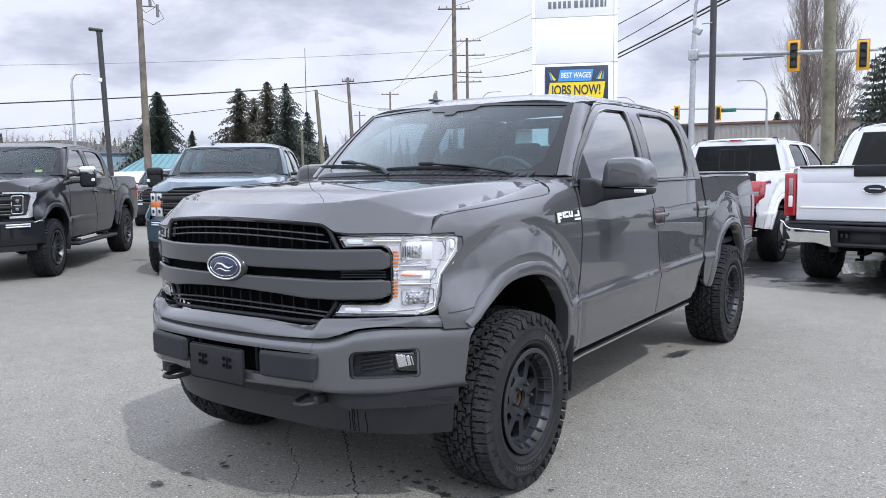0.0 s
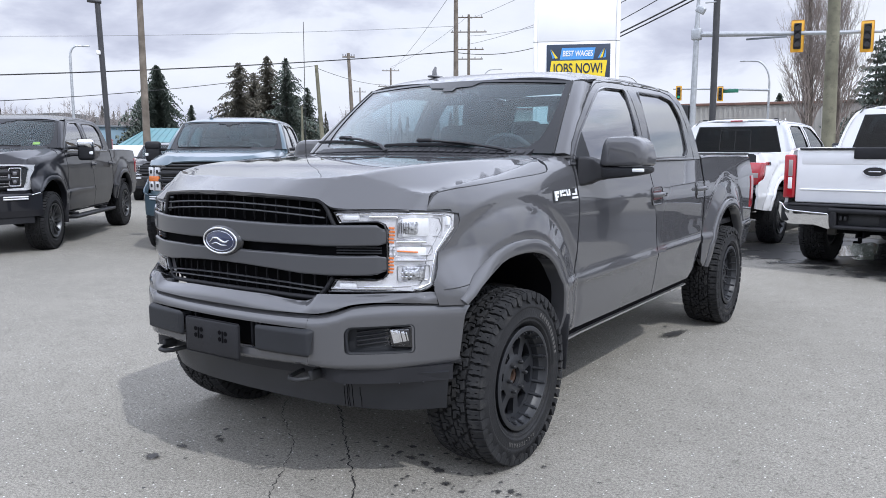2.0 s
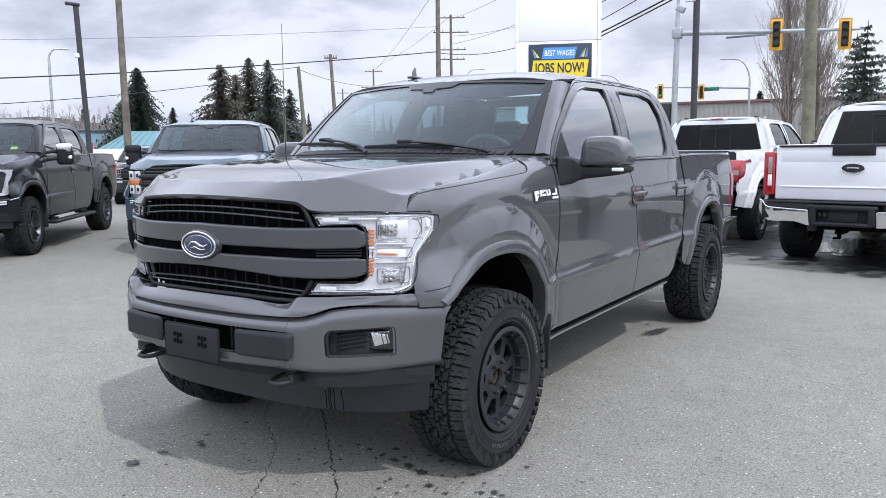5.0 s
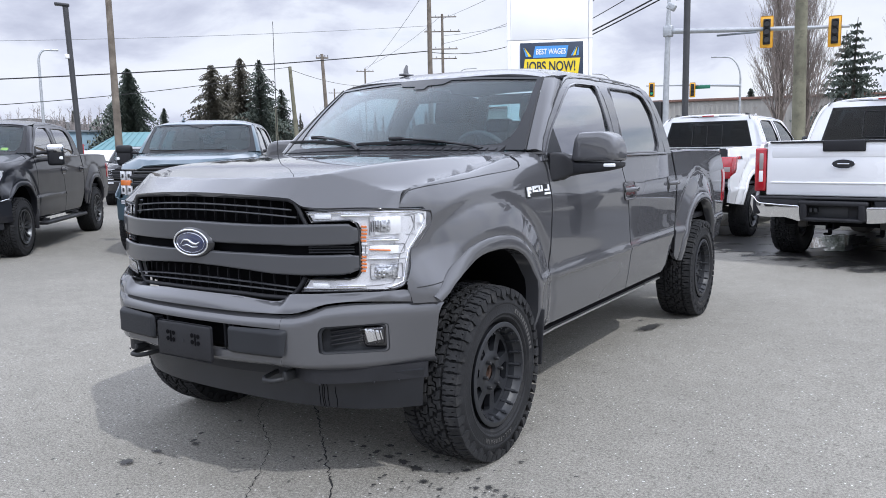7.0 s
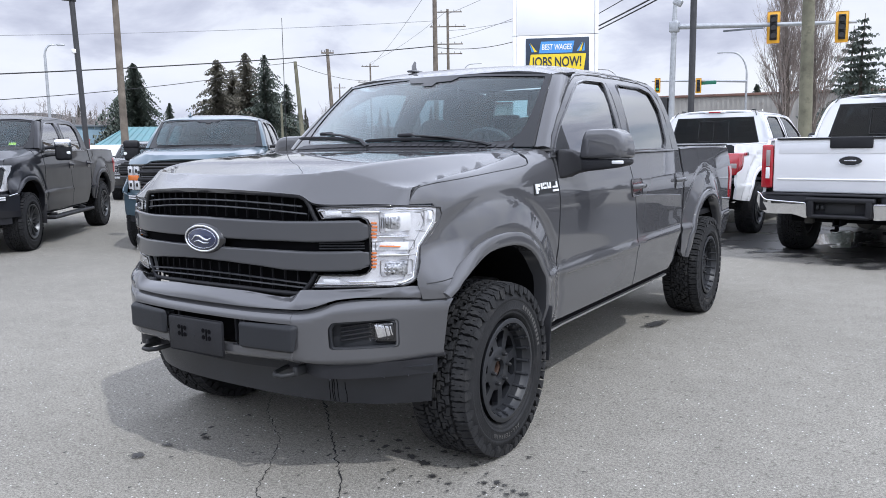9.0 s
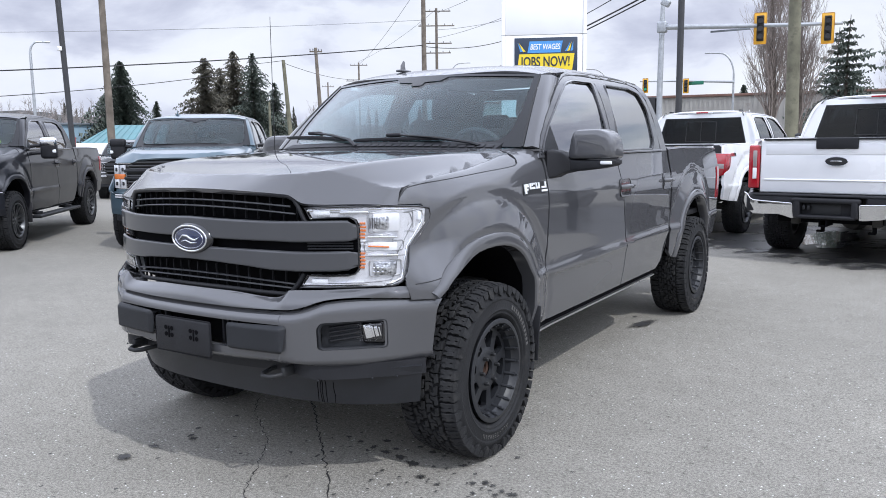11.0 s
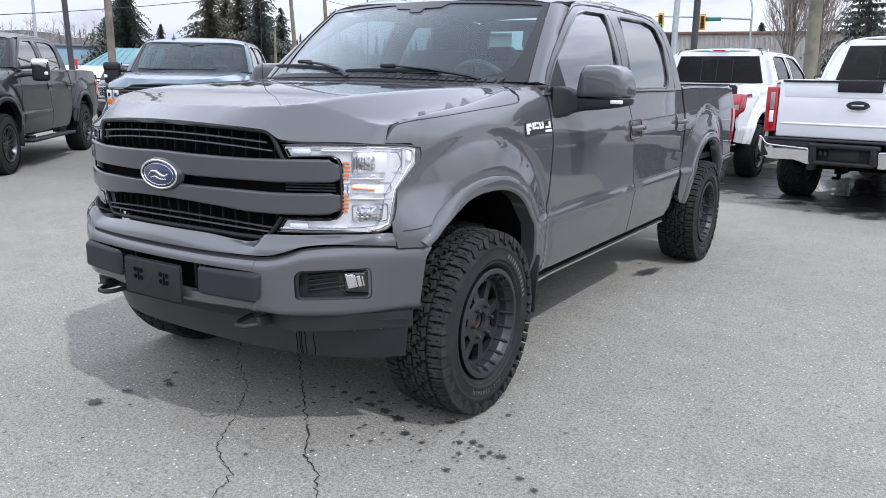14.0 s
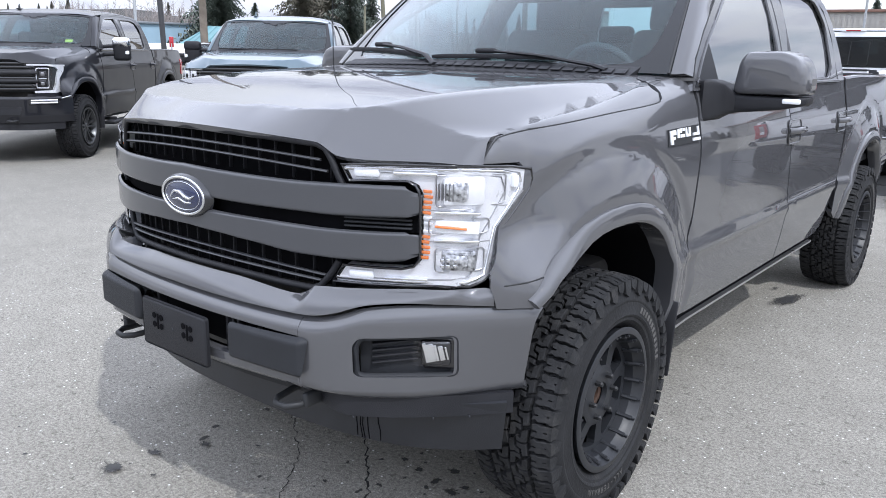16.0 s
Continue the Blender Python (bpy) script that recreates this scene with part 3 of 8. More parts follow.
def tyre_mesh(r, w, n=26, detail=True):
    """An all-terrain tyre lying along x: its carcass with staggered tread blocks."""
    bm = bmesh.new()
    h = w / 2
    rc = r - 0.019
    prof = [(-h * 0.62, 0.235), (-h * 0.78, 0.245), (-h * 0.97, 0.29), (-h, 0.33), (-h * 0.97, rc - 0.045), (-h * 0.88, rc - 0.014), (-h * 0.62, rc), (0, rc + 0.002), (h * 0.62, rc), (h * 0.88, rc - 0.014), (h * 0.97, rc - 0.045), (h, 0.345), (h * 1.0, 0.338), (h * 0.985, 0.334), (h * 0.99, 0.330), (h * 0.985, 0.296), (h * 1.0, 0.292), (h * 0.985, 0.286), (h * 0.955, 0.282), (h * 0.95, 0.272), (h * 0.78, 0.245), (h * 0.62, 0.235)]
    lathe(bm, prof, 72)
    carcass = finish(bm, "tyre")
    bm = bmesh.new()
    rn = random.Random(4)
    pitch = 2 * math.pi / n

    def drop(u):
        return 0.017 * max(0, (abs(u) - 0.66) / 0.34) ** 2

    def lug(poly, a0, top):
        """One raised block from an outline in (share of the half width, share of the pitch)."""
        cu, cv = sum(q[0] for q in poly) / len(poly), sum(q[1] for q in poly) / len(poly)
        k = len(poly)
        rows = []
        for rr, f in ((rc - 0.006, 1.03), (top - 0.0015, 0.97), (top, 0.90)):
            row = []
            for u, v in poly:
                uu, vv = cu + (u - cu) * f, cv + (v - cv) * f
                t, q = a0 + vv * pitch, rr - drop(uu) * (1.0 if rr > rc else 0.6)
                row.append(bm.verts.new((uu * h, q * math.cos(t), q * math.sin(t))))
            rows.append(row)
        for A, B in zip(rows, rows[1:]):
            for i in range(k):
                bm.faces.new((A[i], A[(i + 1) % k], B[(i + 1) % k], B[i]))
        bm.faces.new(rows[-1])

    mid_a = [(-0.43, 0.07), (-0.21, 0.00), (-0.16, 0.24), (0.05, 0.30), (0.07, 0.43), (-0.14, 0.40), (-0.37, 0.45)]
    mid_b = [(-0.37, 0.50), (-0.14, 0.45), (0.08, 0.48), (0.11, 0.63), (-0.12, 0.58), (-0.17, 0.84), (-0.41, 0.92)]
    out_a = [(0.51, 0.06), (0.60, 0.00), (0.68, 0.06), (0.80, 0.02), (0.99, 0.05), (0.99, 0.20), (0.84, 0.21), (0.84, 0.26), (0.99, 0.27), (0.99, 0.44), (0.80, 0.42), (0.68, 0.46), (0.58, 0.40), (0.49, 0.45), (0.54, 0.30), (0.66, 0.27), (0.66, 0.23), (0.55, 0.21)]
    out_b = [(0.53, 0.56), (0.63, 0.51), (0.72, 0.55), (0.95, 0.53), (0.95, 0.71), (0.80, 0.72), (0.80, 0.76), (0.95, 0.77), (0.95, 0.94), (0.74, 0.93), (0.64, 0.97), (0.51, 0.93), (0.56, 0.80), (0.67, 0.77), (0.67, 0.73), (0.54, 0.71)]
    for i in range(n):
        a = i * pitch
        for off, up in ((-0.235, 0.0), (0.235, 0.22)):
            for poly in (mid_a, mid_b):
                lug([(u * 0.54 + off, v + up) for u, v in poly], a, r + 0.001 - rn.uniform(0, 0.001))
                lug([(-u * 0.54 + off, 1.5 - v + up) for u, v in poly], a, r + 0.001 - rn.uniform(0, 0.001))
        for poly in (out_a, out_b):
            lug(poly, a, r - rn.uniform(0, 0.001))
            lug([(-u, 1.25 - v) for u, v in poly], a, r - rn.uniform(0, 0.001))
        if detail:
            # scalloped lugs that reach down the sidewall
            for sx in (-1, 1):
                for v0, v1, deep, xo in ((0.03, 0.46, 0.066, 0.0045), (0.53, 0.95, 0.046, 0.003)):
                    sh = 0 if sx > 0 else 0.25
                    vs = []
                    for lvl in (0, 1):
                        for rr, v in ((r - 0.010, v0), (r - deep * 0.7, v0 + 0.02), (r - deep, (v0 + v1) / 2 - 0.08), (r - deep * 0.8, v1 - 0.03), (r - 0.010, v1)):
                            t = a + (v + sh) * pitch
                            k = h * (0.94 + 0.05 * min(1, (r - rr) / 0.05)) + (xo if lvl else -0.012)
                            rq = rr + (0 if not lvl else (0.003 if rr < r - 0.012 else 0.0))
                            vs.append(bm.verts.new((sx * k, rq * math.cos(t), rq * math.sin(t))))
                    for q in range(5):
                        j = (q + 1) % 5
                        bm.faces.new((vs[q], vs[j], vs[j + 5], vs[q + 5]))
                    bm.faces.new(vs[5:])
    return carcass, finish(bm, "tread" if detail else "worn_tread")


def rim_race():
    """A deep graphite off-road wheel: ring, barrel, eight spokes; the face looks to +x."""
    bm = bmesh.new()
    lathe(bm, [(-0.20, 0.222), (-0.20, 0.236), (0.02, 0.236), (0.034, 0.246), (0.042, 0.248), (0.046, 0.240), (0.046, 0.226), (0.034, 0.221), (0.018, 0.214), (0.010, 0.207), (-0.05, 0.200), (-0.20, 0.205)], 64, closed=True)
    rings = [(0.042, -0.024), (0.046, -0.008), (0.075, -0.006), (0.092, -0.008), (0.104, -0.014), (0.112, -0.017), (0.150, -0.022), (0.176, -0.024), (0.184, -0.022), (0.208, -0.020)]
    wide = {4: 9.5, 5: 12.0, 6: 14.0, 7: 15.0, 8: 13.0}
    grid = []
    for ri, (rr, xx) in enumerate(rings):
        w = wide.get(ri, 11.0)
        row = []
        for k in range(8):
            for da in (-22.5, -w, -w * 0.4, w * 0.4, w):
                t = radians(45 * k + da)
                row.append(bm.verts.new((xx, rr * math.cos(t), rr * math.sin(t))))
        grid.append(row)
    disc = []
    for ri in range(len(rings) - 1):
        for j in range(40):
            if 4 <= ri <= 7 and j % 5 in (1, 2, 3):
                continue
            k = (j + 1) % 40
            disc.append(bm.faces.new((grid[ri][j], grid[ri][k], grid[ri + 1][k], grid[ri + 1][j])))
    bmesh.ops.recalc_face_normals(bm, faces=disc)
    up = sum(f.normal.x for f in disc)
    bmesh.ops.solidify(bm, geom=disc, thickness=0.03 if up > 0 else -0.03)
    for i in range(20):
        t = 2 * math.pi * i / 20
        c, s = math.cos(t), math.sin(t)
        cyl(bm, (-0.020, 0.203 * c, 0.203 * s), (0.034, 0.214 * c, 0.214 * s), 0.0080, 0.0075, 8)
        cyl(bm, (0.034, 0.2175 * c, 0.2175 * s), (0.046, 0.2185 * c, 0.2185 * s), 0.005, 0.004, 6)
    return bm


def rim_spoked(spokes=6, double=True):
    bm = bmesh.new()
    lathe(bm, [(-0.20, 0.222), (-0.20, 0.238), (0.03, 0.238), (0.036, 0.248), (0.046, 0.250), (0.046, 0.236), (0.02, 0.222), (-0.04, 0.210), (-0.20, 0.205)], 48, closed=True)
    lathe(bm, [(-0.05, 0.0), (0.012, 0.0), (0.014, 0.030), (0.006, 0.036), (0.000, 0.070), (-0.05, 0.075)], 32)
    for i in range(spokes):
        t = 2 * math.pi * i / spokes
        R = Matrix.Rotation(t, 4, "X")
        for sd in (-1, 1):
            vs = []
            for y, w, x1 in ((0.05, 0.013, 0.004), (0.14, 0.012, 0.012), (0.23, 0.016, 0.034)):
                o = sd * (0.014 + (y - 0.05) * 0.17)
                vs.append([bm.verts.new(R @ Vector((x, y, o + z))) for x, z in ((-0.04, -w), (x1, -w), (x1 + 0.003, 0), (x1, w), (-0.04, w))])
            for A, B in zip(vs, vs[1:]):
                for j in range(5):
                    bm.faces.new((A[j], A[(j + 1) % 5], B[(j + 1) % 5], B[j]))
            bm.faces.new(vs[0])
            bm.faces.new(vs[-1][::-1])
    return bm


def add_wheel(parent, m, kind, tyre, label=""):
    if kind == "race":
        w = part("wheel", rim_race(), RIM, parent, label or "matte graphite eight-spoke off-road wheel", 30)
        part("brake_disc", lathe(bmesh.new(), [(-0.10, 0.05), (-0.085, 0.06), (-0.085, 0.175), (-0.10, 0.175)], 32), DARK, w, "brake disc, its shade in the near-black colour")
        part("hub", lathe(bmesh.new(), [(-0.075, 0.0), (-0.070, 0.026), (-0.032, 0.028), (-0.028, 0.034), (-0.03, 0.045), (-0.06, 0.045)], 24), RUST, w, "rusty open hub")
        lug = None
        for i in range(6):
            t = 2 * math.pi * i / 6
            if lug is None:
                lb = bmesh.new()
                cyl(lb, (-0.010, 0, 0), (0.012, 0, 0), 0.0105, 0.0095, 6)
                cyl(lb, (0.012, 0, 0), (0.018, 0, 0), 0.0095, 0.006, 6)
                lo = part("lug_nut", lb, BLACKM, w, "black lug nut", 30)
                lug = lo.data
            else:
                lo = part("lug_nut", lug, BLACKM, w)
            lo.location = (0, 0.070 * math.cos(t), 0.073 * math.sin(t))
    else:
        w = part("wheel", rim_spoked(), kind, parent, label, 30)
    part("tyre", tyre[0], RUBBER, w, "black all-terrain tyre").location = (-0.098, 0, 0)
    part("tread", tyre[1], RUBBER, w, "chunky interlocking tread blocks", 35, "stuff").location = (-0.098, 0, 0)
    w.matrix_basis = m
    return w


def lines(*pts):
    """Straight stretches between the points."""
    xs, ys = [q[0] for q in pts], [q[1] for q in pts]
    return lambda x: float(np.interp(x, xs, ys))


def build_truck(name, label, m, paint, front="bars", wheel="race", tyre_r=0.418, tyre_w=0.295, track=1.035, trim=None, glass=None, detail=True, chrome_mirror=False, rear="plain", boards=False, interior=True):
    trim = trim or paint
    truck = thing(name, label, "pickup truck", "", m)
    fine = 1.0 if detail else 1.8
    P = lambda n, b, mt, lab="", par=None, sm=35: part(n, b, mt, par or truck, lab, sm)
    yr = Y_AX + WB

    def wind(x, t):
        b = Vector((x * 0.868, 1.375 + 0.178 * x * x, 1.470 - 0.010 * x * x))
        q = Vector((x * 0.752, 1.925 + 0.095 * x * x, 1.902 - 0.026 * x * x))
        k = b.lerp(q, t)
        k.z += 0.016 * math.sin(math.pi * t)
        return k

    # --- body sides
    fa = arch(Y_AX + 0.015, 0.47, 0.475, 0.540, 0.50, (0.492, 0.838))
    ra = arch(yr + 0.0, 0.47, 0.475, 0.540, 0.54)
    for s in (1, -1):
        S = on_side(s)
        tops = [(y, Z_SEAM(y)) for y in (0.45, 0.6, 0.7, 0.8, 0.9, 1.0, 1.1, 1.2, 1.28, 1.37)]
        fend = [(0.546, 1.216), (0.540, 1.156), (0.446, 1.062), (0.424, 1.0), (0.394, 0.94), (0.389, 0.905), (0.402, 0.842)][::-1]
        line = fend + [(0.530, 1.234), (0.41, 1.2385), (0.386, 1.2395), (0.4055, 1.2595), (0.4275, 1.2795), (0.460, 1.3045), (0.523, 1.3150)] + tops[1:-1] + [(1.330, 1.374), (1.354, 1.385), (1.370, 1.404), (1.378, 1.4405), (1.45, 1.4445), (1.53, 1.450), (1.612, 1.4535), (1.622, 1.24), (1.612, 0.98), (1.607, 0.50)] + fa
        P("fender", sheet("fender", line, S, 0.015 * fine, 0.015 * fine, 0.012, (s, 0, 0)), paint)
        P("flare", flare(fa, s, 0.062, 0.020, 0.5), trim, "", None, 40)
        P("flare", flare(ra, s), trim, "", None, 50)
        d1 = [(1.622, 0.50), (1.620, 0.80), (1.629, 0.98), (1.638, 1.25), (1.640, 1.405), (2.75, 1.405), (2.815, 1.15), (2.90, 0.85), (2.93, 0.70), (2.93, 0.50)]
        d2 = [(2.942, 0.50), (2.942, 0.70), (2.912, 0.85), (2.827, 1.15), (2.762, 1.405), (3.915, 1.405), (3.930, 1.25), (3.938, 0.88), (3.92, 0.66), (3.86, 0.56), (3.74, 0.50)]
        da = P("door", sheet("door", d1, S, 0.035 * fine, 0.03 * fine, 0.03, (s, 0, 0)), paint, "front door")
        db = P("door", sheet("door", d2, S, 0.06 * fine, 0.04 * fine, 0.03, (s, 0, 0)), paint, "rear door")
        for dd, yh in ((da, 2.86), (db, 3.83)):
            hb = bmesh.new()
            xo = side_x(yh, 1.185)
            tube(hb, [(s * (xo + 0.004), yh - 0.10, 1.185), (s * (xo + 0.032), yh - 0.075, 1.187), (s * (xo + 0.036), yh, 1.188), (s * (xo + 0.032), yh + 0.075, 1.187), (s * (xo + 0.004), yh + 0.10, 1.185)], 0.016, 10, False, (0.75, 1.0))
            P("door_handle", hb, paint, "", dd, 60)
            cup = sheet("recess", rounded([(yh - 0.11, 1.122), (yh + 0.10, 1.122), (yh + 0.10, 1.236), (yh - 0.11, 1.236)], 0.03), lambda y, z, s=s: (s * (side_x(y, z) + 0.0035), y, z), 0.05, 0.05, 0.004, (s, 0, 0))
            rec = P("handle_recess", cup, paint, "rounded recess behind the handle", dd)
            P("recess_edge", tube(bmesh.new(), [(s * (side_x(y, z) + 0.003), y, z) for y, z in rounded([(yh - 0.11, 1.122), (yh + 0.10, 1.122), (yh + 0.10, 1.236), (yh - 0.11, 1.236)], 0.03)], 0.0045, 6, True), GLOSSB, "dark edge", rec, 60)
            # raised dark plate on the door, imitates the shade behind the handle
            P("recess_shade", sheet("recess_shade", rounded([(yh - 0.085, 1.138), (yh + 0.07, 1.138), (yh + 0.07, 1.222), (yh - 0.085, 1.222)], 0.025), lambda y, z, s=s: (s * (side_x(y, z) + 0.0055), y, z), 0.05, 0.05, 0.004, (s, 0, 0)), GLOSSB, "dark plate for the shade in the recess", rec)
        if detail:
            P("rocker", sheet("rocker", [(1.60, 0.455), (3.78, 0.455), (3.78, 0.505), (1.60, 0.505)], lambda y, z, s=s: (s * (side_x(y, 0.50) - 0.030), y, z), 0.2, 0.03, 0.06, (s, 0, 0)), DARK, "recessed rocker, its shade in the near-black colour")
        zs = 0.448 if detail else 0.472
        sill = sheet("sill", [(1.60, zs), (3.74, zs), (3.74, zs + 0.011), (1.60, zs + 0.011)], lambda y, z, s=s: (s * (side_x(y, 0.50) - 0.008), y, z), 0.2, 0.03, 0.06, (s, 0, 0))
        P("sill", sill, BLACKP if not detail else ALLOY, "thin sill strip")
        b1 = [(3.978, 0.60), (3.976, 0.88), (3.970, 1.25), (3.962, 1.415), (4.6, 1.420), (5.66, 1.405), (5.70, 1.30), (5.70, 0.86), (5.66, 0.60), (5.46, 0.575)] + ra + [(4.02, 0.56)]
        P("bed_side", sheet("bed_side", b1, S, 0.03 * fine, 0.028 * fine, 0.035, (s, 0, 0)), paint)
        P("bed_rail", tube(bmesh.new(), [(s * (side_x(y, 1.41) - 0.03), y, z) for y, z in ((3.95, 1.418), (4.3, 1.424), (4.9, 1.422), (5.4, 1.414), (5.66, 1.405))], 0.034, 8, False, (1.0, 0.45)), paint, "bed rail cap")
        def bridge(x, y, s=s):
            X = x / 0.868
            yg = 1.385 + 0.175 * X * X
            t = min(1, max(0, (y - 1.385) / max(0.03, yg - 1.385)))
            z = (hood_z(min(x, 0.855), 1.385) - 0.002) * (1 - t) + (1.466 - 0.010 * X * X) * t
            k = max(0, min(1, (x - 0.80) / 0.075))
            return (s * x, y, z * (1 - k * k) + (Z_SHOULDER(y) - 0.002) * k * k)
        P("cowl_corner", sheet("cowl_corner", [(0.70, 1.402), (0.84, 1.392), (0.866, 1.386), (0.872, 1.45), (0.880, 1.53), (0.895, 1.585), (0.944, 1.602), (0.944, 1.665), (0.84, 1.665), (0.70, 1.52)], bridge, 0.02, 0.02, 0.012, (0, 0, 1)), paint)
        # --- greenhouse
        g_front = [(1.590, 1.405), (1.612, 1.455), (1.660, 1.520), (1.790, 1.622), (1.975, 1.738), (2.100, 1.808), (2.205, 1.857)]
        g_out = g_front + [(2.30, 1.895), (2.45, 1.928), (3.0, 1.945), (3.60, 1.938), (3.78, 1.925), (3.845, 1.89), (3.872, 1.80), (3.895, 1.66), (3.915, 1.54), (3.925, 1.410)]
        w1 = rounded([(1.628, 1.425), (1.700, 1.500), (1.812, 1.588), (1.940, 1.664), (2.105, 1.760), (2.270, 1.838), (2.42, 1.864), (2.735, 1.870), (2.690, 1.580), (2.675, 1.425)], 0.03, 3)
        w2 = rounded([(2.862, 1.425), (2.885, 1.553), (2.975, 1.868), (3.48, 1.868), (3.63, 1.842), (3.685, 1.71), (3.650, 1.48), (3.56, 1.425)], 0.03, 3)
        GS = lambda y, z, s=s: (s * G_SIDE(z), y, z)
        cab = P("cab_side", sheet("cab_side", g_out, GS, 0.09, 0.06, 0.03, (s, 0, 0), (w1, w2)), paint)
        for w in (w1, w2):
            GI = lambda y, z, s=s: (s * (G_SIDE(z) - 0.010), y, z)
            P("window", sheet("window", w, GI, 0.12, 0.08, 0.005, (s, 0, 0)), glass or (TINT if s > 0 else SIDE_GLASS), "tinted side window").visible_shadow = False
            P("window_trim", tube(bmesh.new(), [(s * (G_SIDE(z) - 0.001), y, z) for y, z in w], 0.009, 6, True), GLOSSB, "black window trim", None, 60)
        P("belt_trim", tube(bmesh.new(), [(s * 0.957, y, 1.412) for y in (1.68, 2.2, 2.8, 3.3, 3.74)], 0.011, 6), GLOSSB, "black belt moulding", None, 60)
        P("pillar_trim", sheet("pillar_trim", [(2.742, 1.428), (2.800, 1.428), (2.890, 1.872), (2.805, 1.872)], lambda y, z, s=s: (s * (G_SIDE(z) + 0.003), y, z), 0.2, 0.08, 0.004, (s, 0, 0)), paint if detail else GLOSSB, "door pillar cover")
        P("door_seam", tube(bmesh.new(), [(s * (G_SIDE(z) + 0.0005), y, z) for y, z in g_front[:-1] + [(2.215, 1.855), (2.32, 1.888), (2.50, 1.908), (2.70, 1.912), (2.81, 1.912)]], 0.0028, 6), BLACKM, "", cab, 60)
        P("door_seam", tube(bmesh.new(), [(s * (G_SIDE(z) + 0.0005), y, z) for y, z in ((2.83, 1.912), (3.20, 1.915), (3.55, 1.908), (3.70, 1.885), (3.765, 1.80), (3.78, 1.66), (3.77, 1.42))], 0.0028, 6), BLACKM, "", cab, 60)
        # windscreen pillar
        pillar_y = lines(*[(z, y) for y, z in g_front], (1.90, 2.30))
        pb = bmesh.new()
        rows = []
        for k in range(9):
            t = k / 8
            zo = 1.456 + (1.872 - 1.456) * t
            o = Vector((s * G_SIDE(zo), pillar_y(zo) - 0.004, zo))
            i = wind(s * 1.004, t) + Vector((0, 0, 0.002))
            mid = (o + i) / 2 + Vector((s * 0.012, -0.012, 0.008))
            rows.append([pb.verts.new(q) for q in (o, o.lerp(mid, 0.55), mid, i.lerp(mid, 0.55), i, i + Vector((-s * 0.03, 0.06, -0.03)), o + Vector((-s * 0.03, 0.05, -0.01)))])
        for A, B in zip(rows, rows[1:]):
            for j in range(7):
                pb.faces.new((A[j], A[(j + 1) % 7], B[(j + 1) % 7], B[j]))
        pb.faces.new(rows[0])
        pb.faces.new(rows[-1][::-1])
        P("windscreen_pillar", pb, paint, "", None, 60)
        P("pillar_seam", tube(bmesh.new(), [(s * (G_SIDE(1.456) - 0.004), 1.606, 1.4575), (s * 0.915, 1.584, 1.4605), (s * 0.89, 1.566, 1.4625), (s * 0.868, 1.551, 1.4635)], 0.0022, 6), BLACKM, "", None, 60)
        # mirror
        mb = bmesh.new()
        if chrome_mirror:
            box(mb, (s * 1.20, 1.84, 1.425), (0.235, 0.13, 0.31), 0.045, None, 3)
        else:
            shell = rounded([(1.014, 1.390), (1.292, 1.392), (1.288, 1.470), (1.262, 1.530), (1.205, 1.556), (1.060, 1.553), (1.034, 1.520)], 0.030, 4)
            rows = []
            for yy, k in ((1.925, 0.97), (1.930, 1.0), (1.875, 1.0), (1.830, 0.985), (1.800, 0.95), (1.784, 0.90), (1.776, 0.80), (1.772, 0.55)):
                rows.append([mb.verts.new((s * (1.155 + (x - 1.155) * k), yy, 1.462 + (z - 1.462) * (0.15 + 0.85 * k))) for x, z in shell])
            for A, B in zip(rows, rows[1:]):
                for q in range(len(shell)):
                    mb.faces.new((A[q], A[(q + 1) % len(shell)], B[(q + 1) % len(shell)], B[q]))
            mb.faces.new(rows[0])
            mb.faces.new(rows[-1][::-1])
        mir = P("mirror", mb, BLACKP if chrome_mirror else paint, "door mirror housing", None, 60)
        lb = bmesh.new()
        if chrome_mirror:
            box(lb, (s * 1.20, 1.822, 1.525), (0.245, 0.125, 0.135), 0.045, None, 3)
            P("mirror_cap", lb, CHROME if chrome_mirror == "chrome" else BLACKP, "mirror cap", mir, 60)
            for zz in (1.36, 1.47):
                P("mirror_arm", tube(bmesh.new(), [(s * 0.95, 1.80, zz - 0.01), (s * 1.03, 1.81, zz), (s * 1.12, 1.83, zz)], 0.026, 8), BLACKP, "", mir, 60)
            P("turn_signal", boxed((s * 1.285, 1.785, 1.385), (0.06, 0.02, 0.05), 0.008), CLEARW, "clear turn lens", mir)
        else:
            rows = []
            for xx, z0, z1, y0, y1 in ((0.935, 1.302, 1.440, 1.665, 1.74), (0.962, 1.292, 1.446, 1.655, 1.77), (0.985, 1.294, 1.444, 1.675, 1.80), (1.005, 1.312, 1.430, 1.74, 1.85), (1.040, 1.322, 1.392, 1.785, 1.91), (1.10, 1.328, 1.389, 1.785, 1.925), (1.20, 1.340, 1.389, 1.785, 1.925), (1.275, 1.356, 1.389, 1.795, 1.92), (1.290, 1.366, 1.386, 1.815, 1.91)):
                r = min(0.016, (z1 - z0) * 0.3)
                rows.append([lb.verts.new((s * xx, yy, zz)) for yy, zz in rounded([(y0, z0), (y1, z0), (y1, z1), (y0, z1)], r, 3)])
            for A, B in zip(rows, rows[1:]):
                for q in range(len(A)):
                    lb.faces.new((A[q], A[(q + 1) % len(A)], B[(q + 1) % len(A)], B[q]))
            lb.faces.new(rows[0])
            lb.faces.new(rows[-1][::-1])
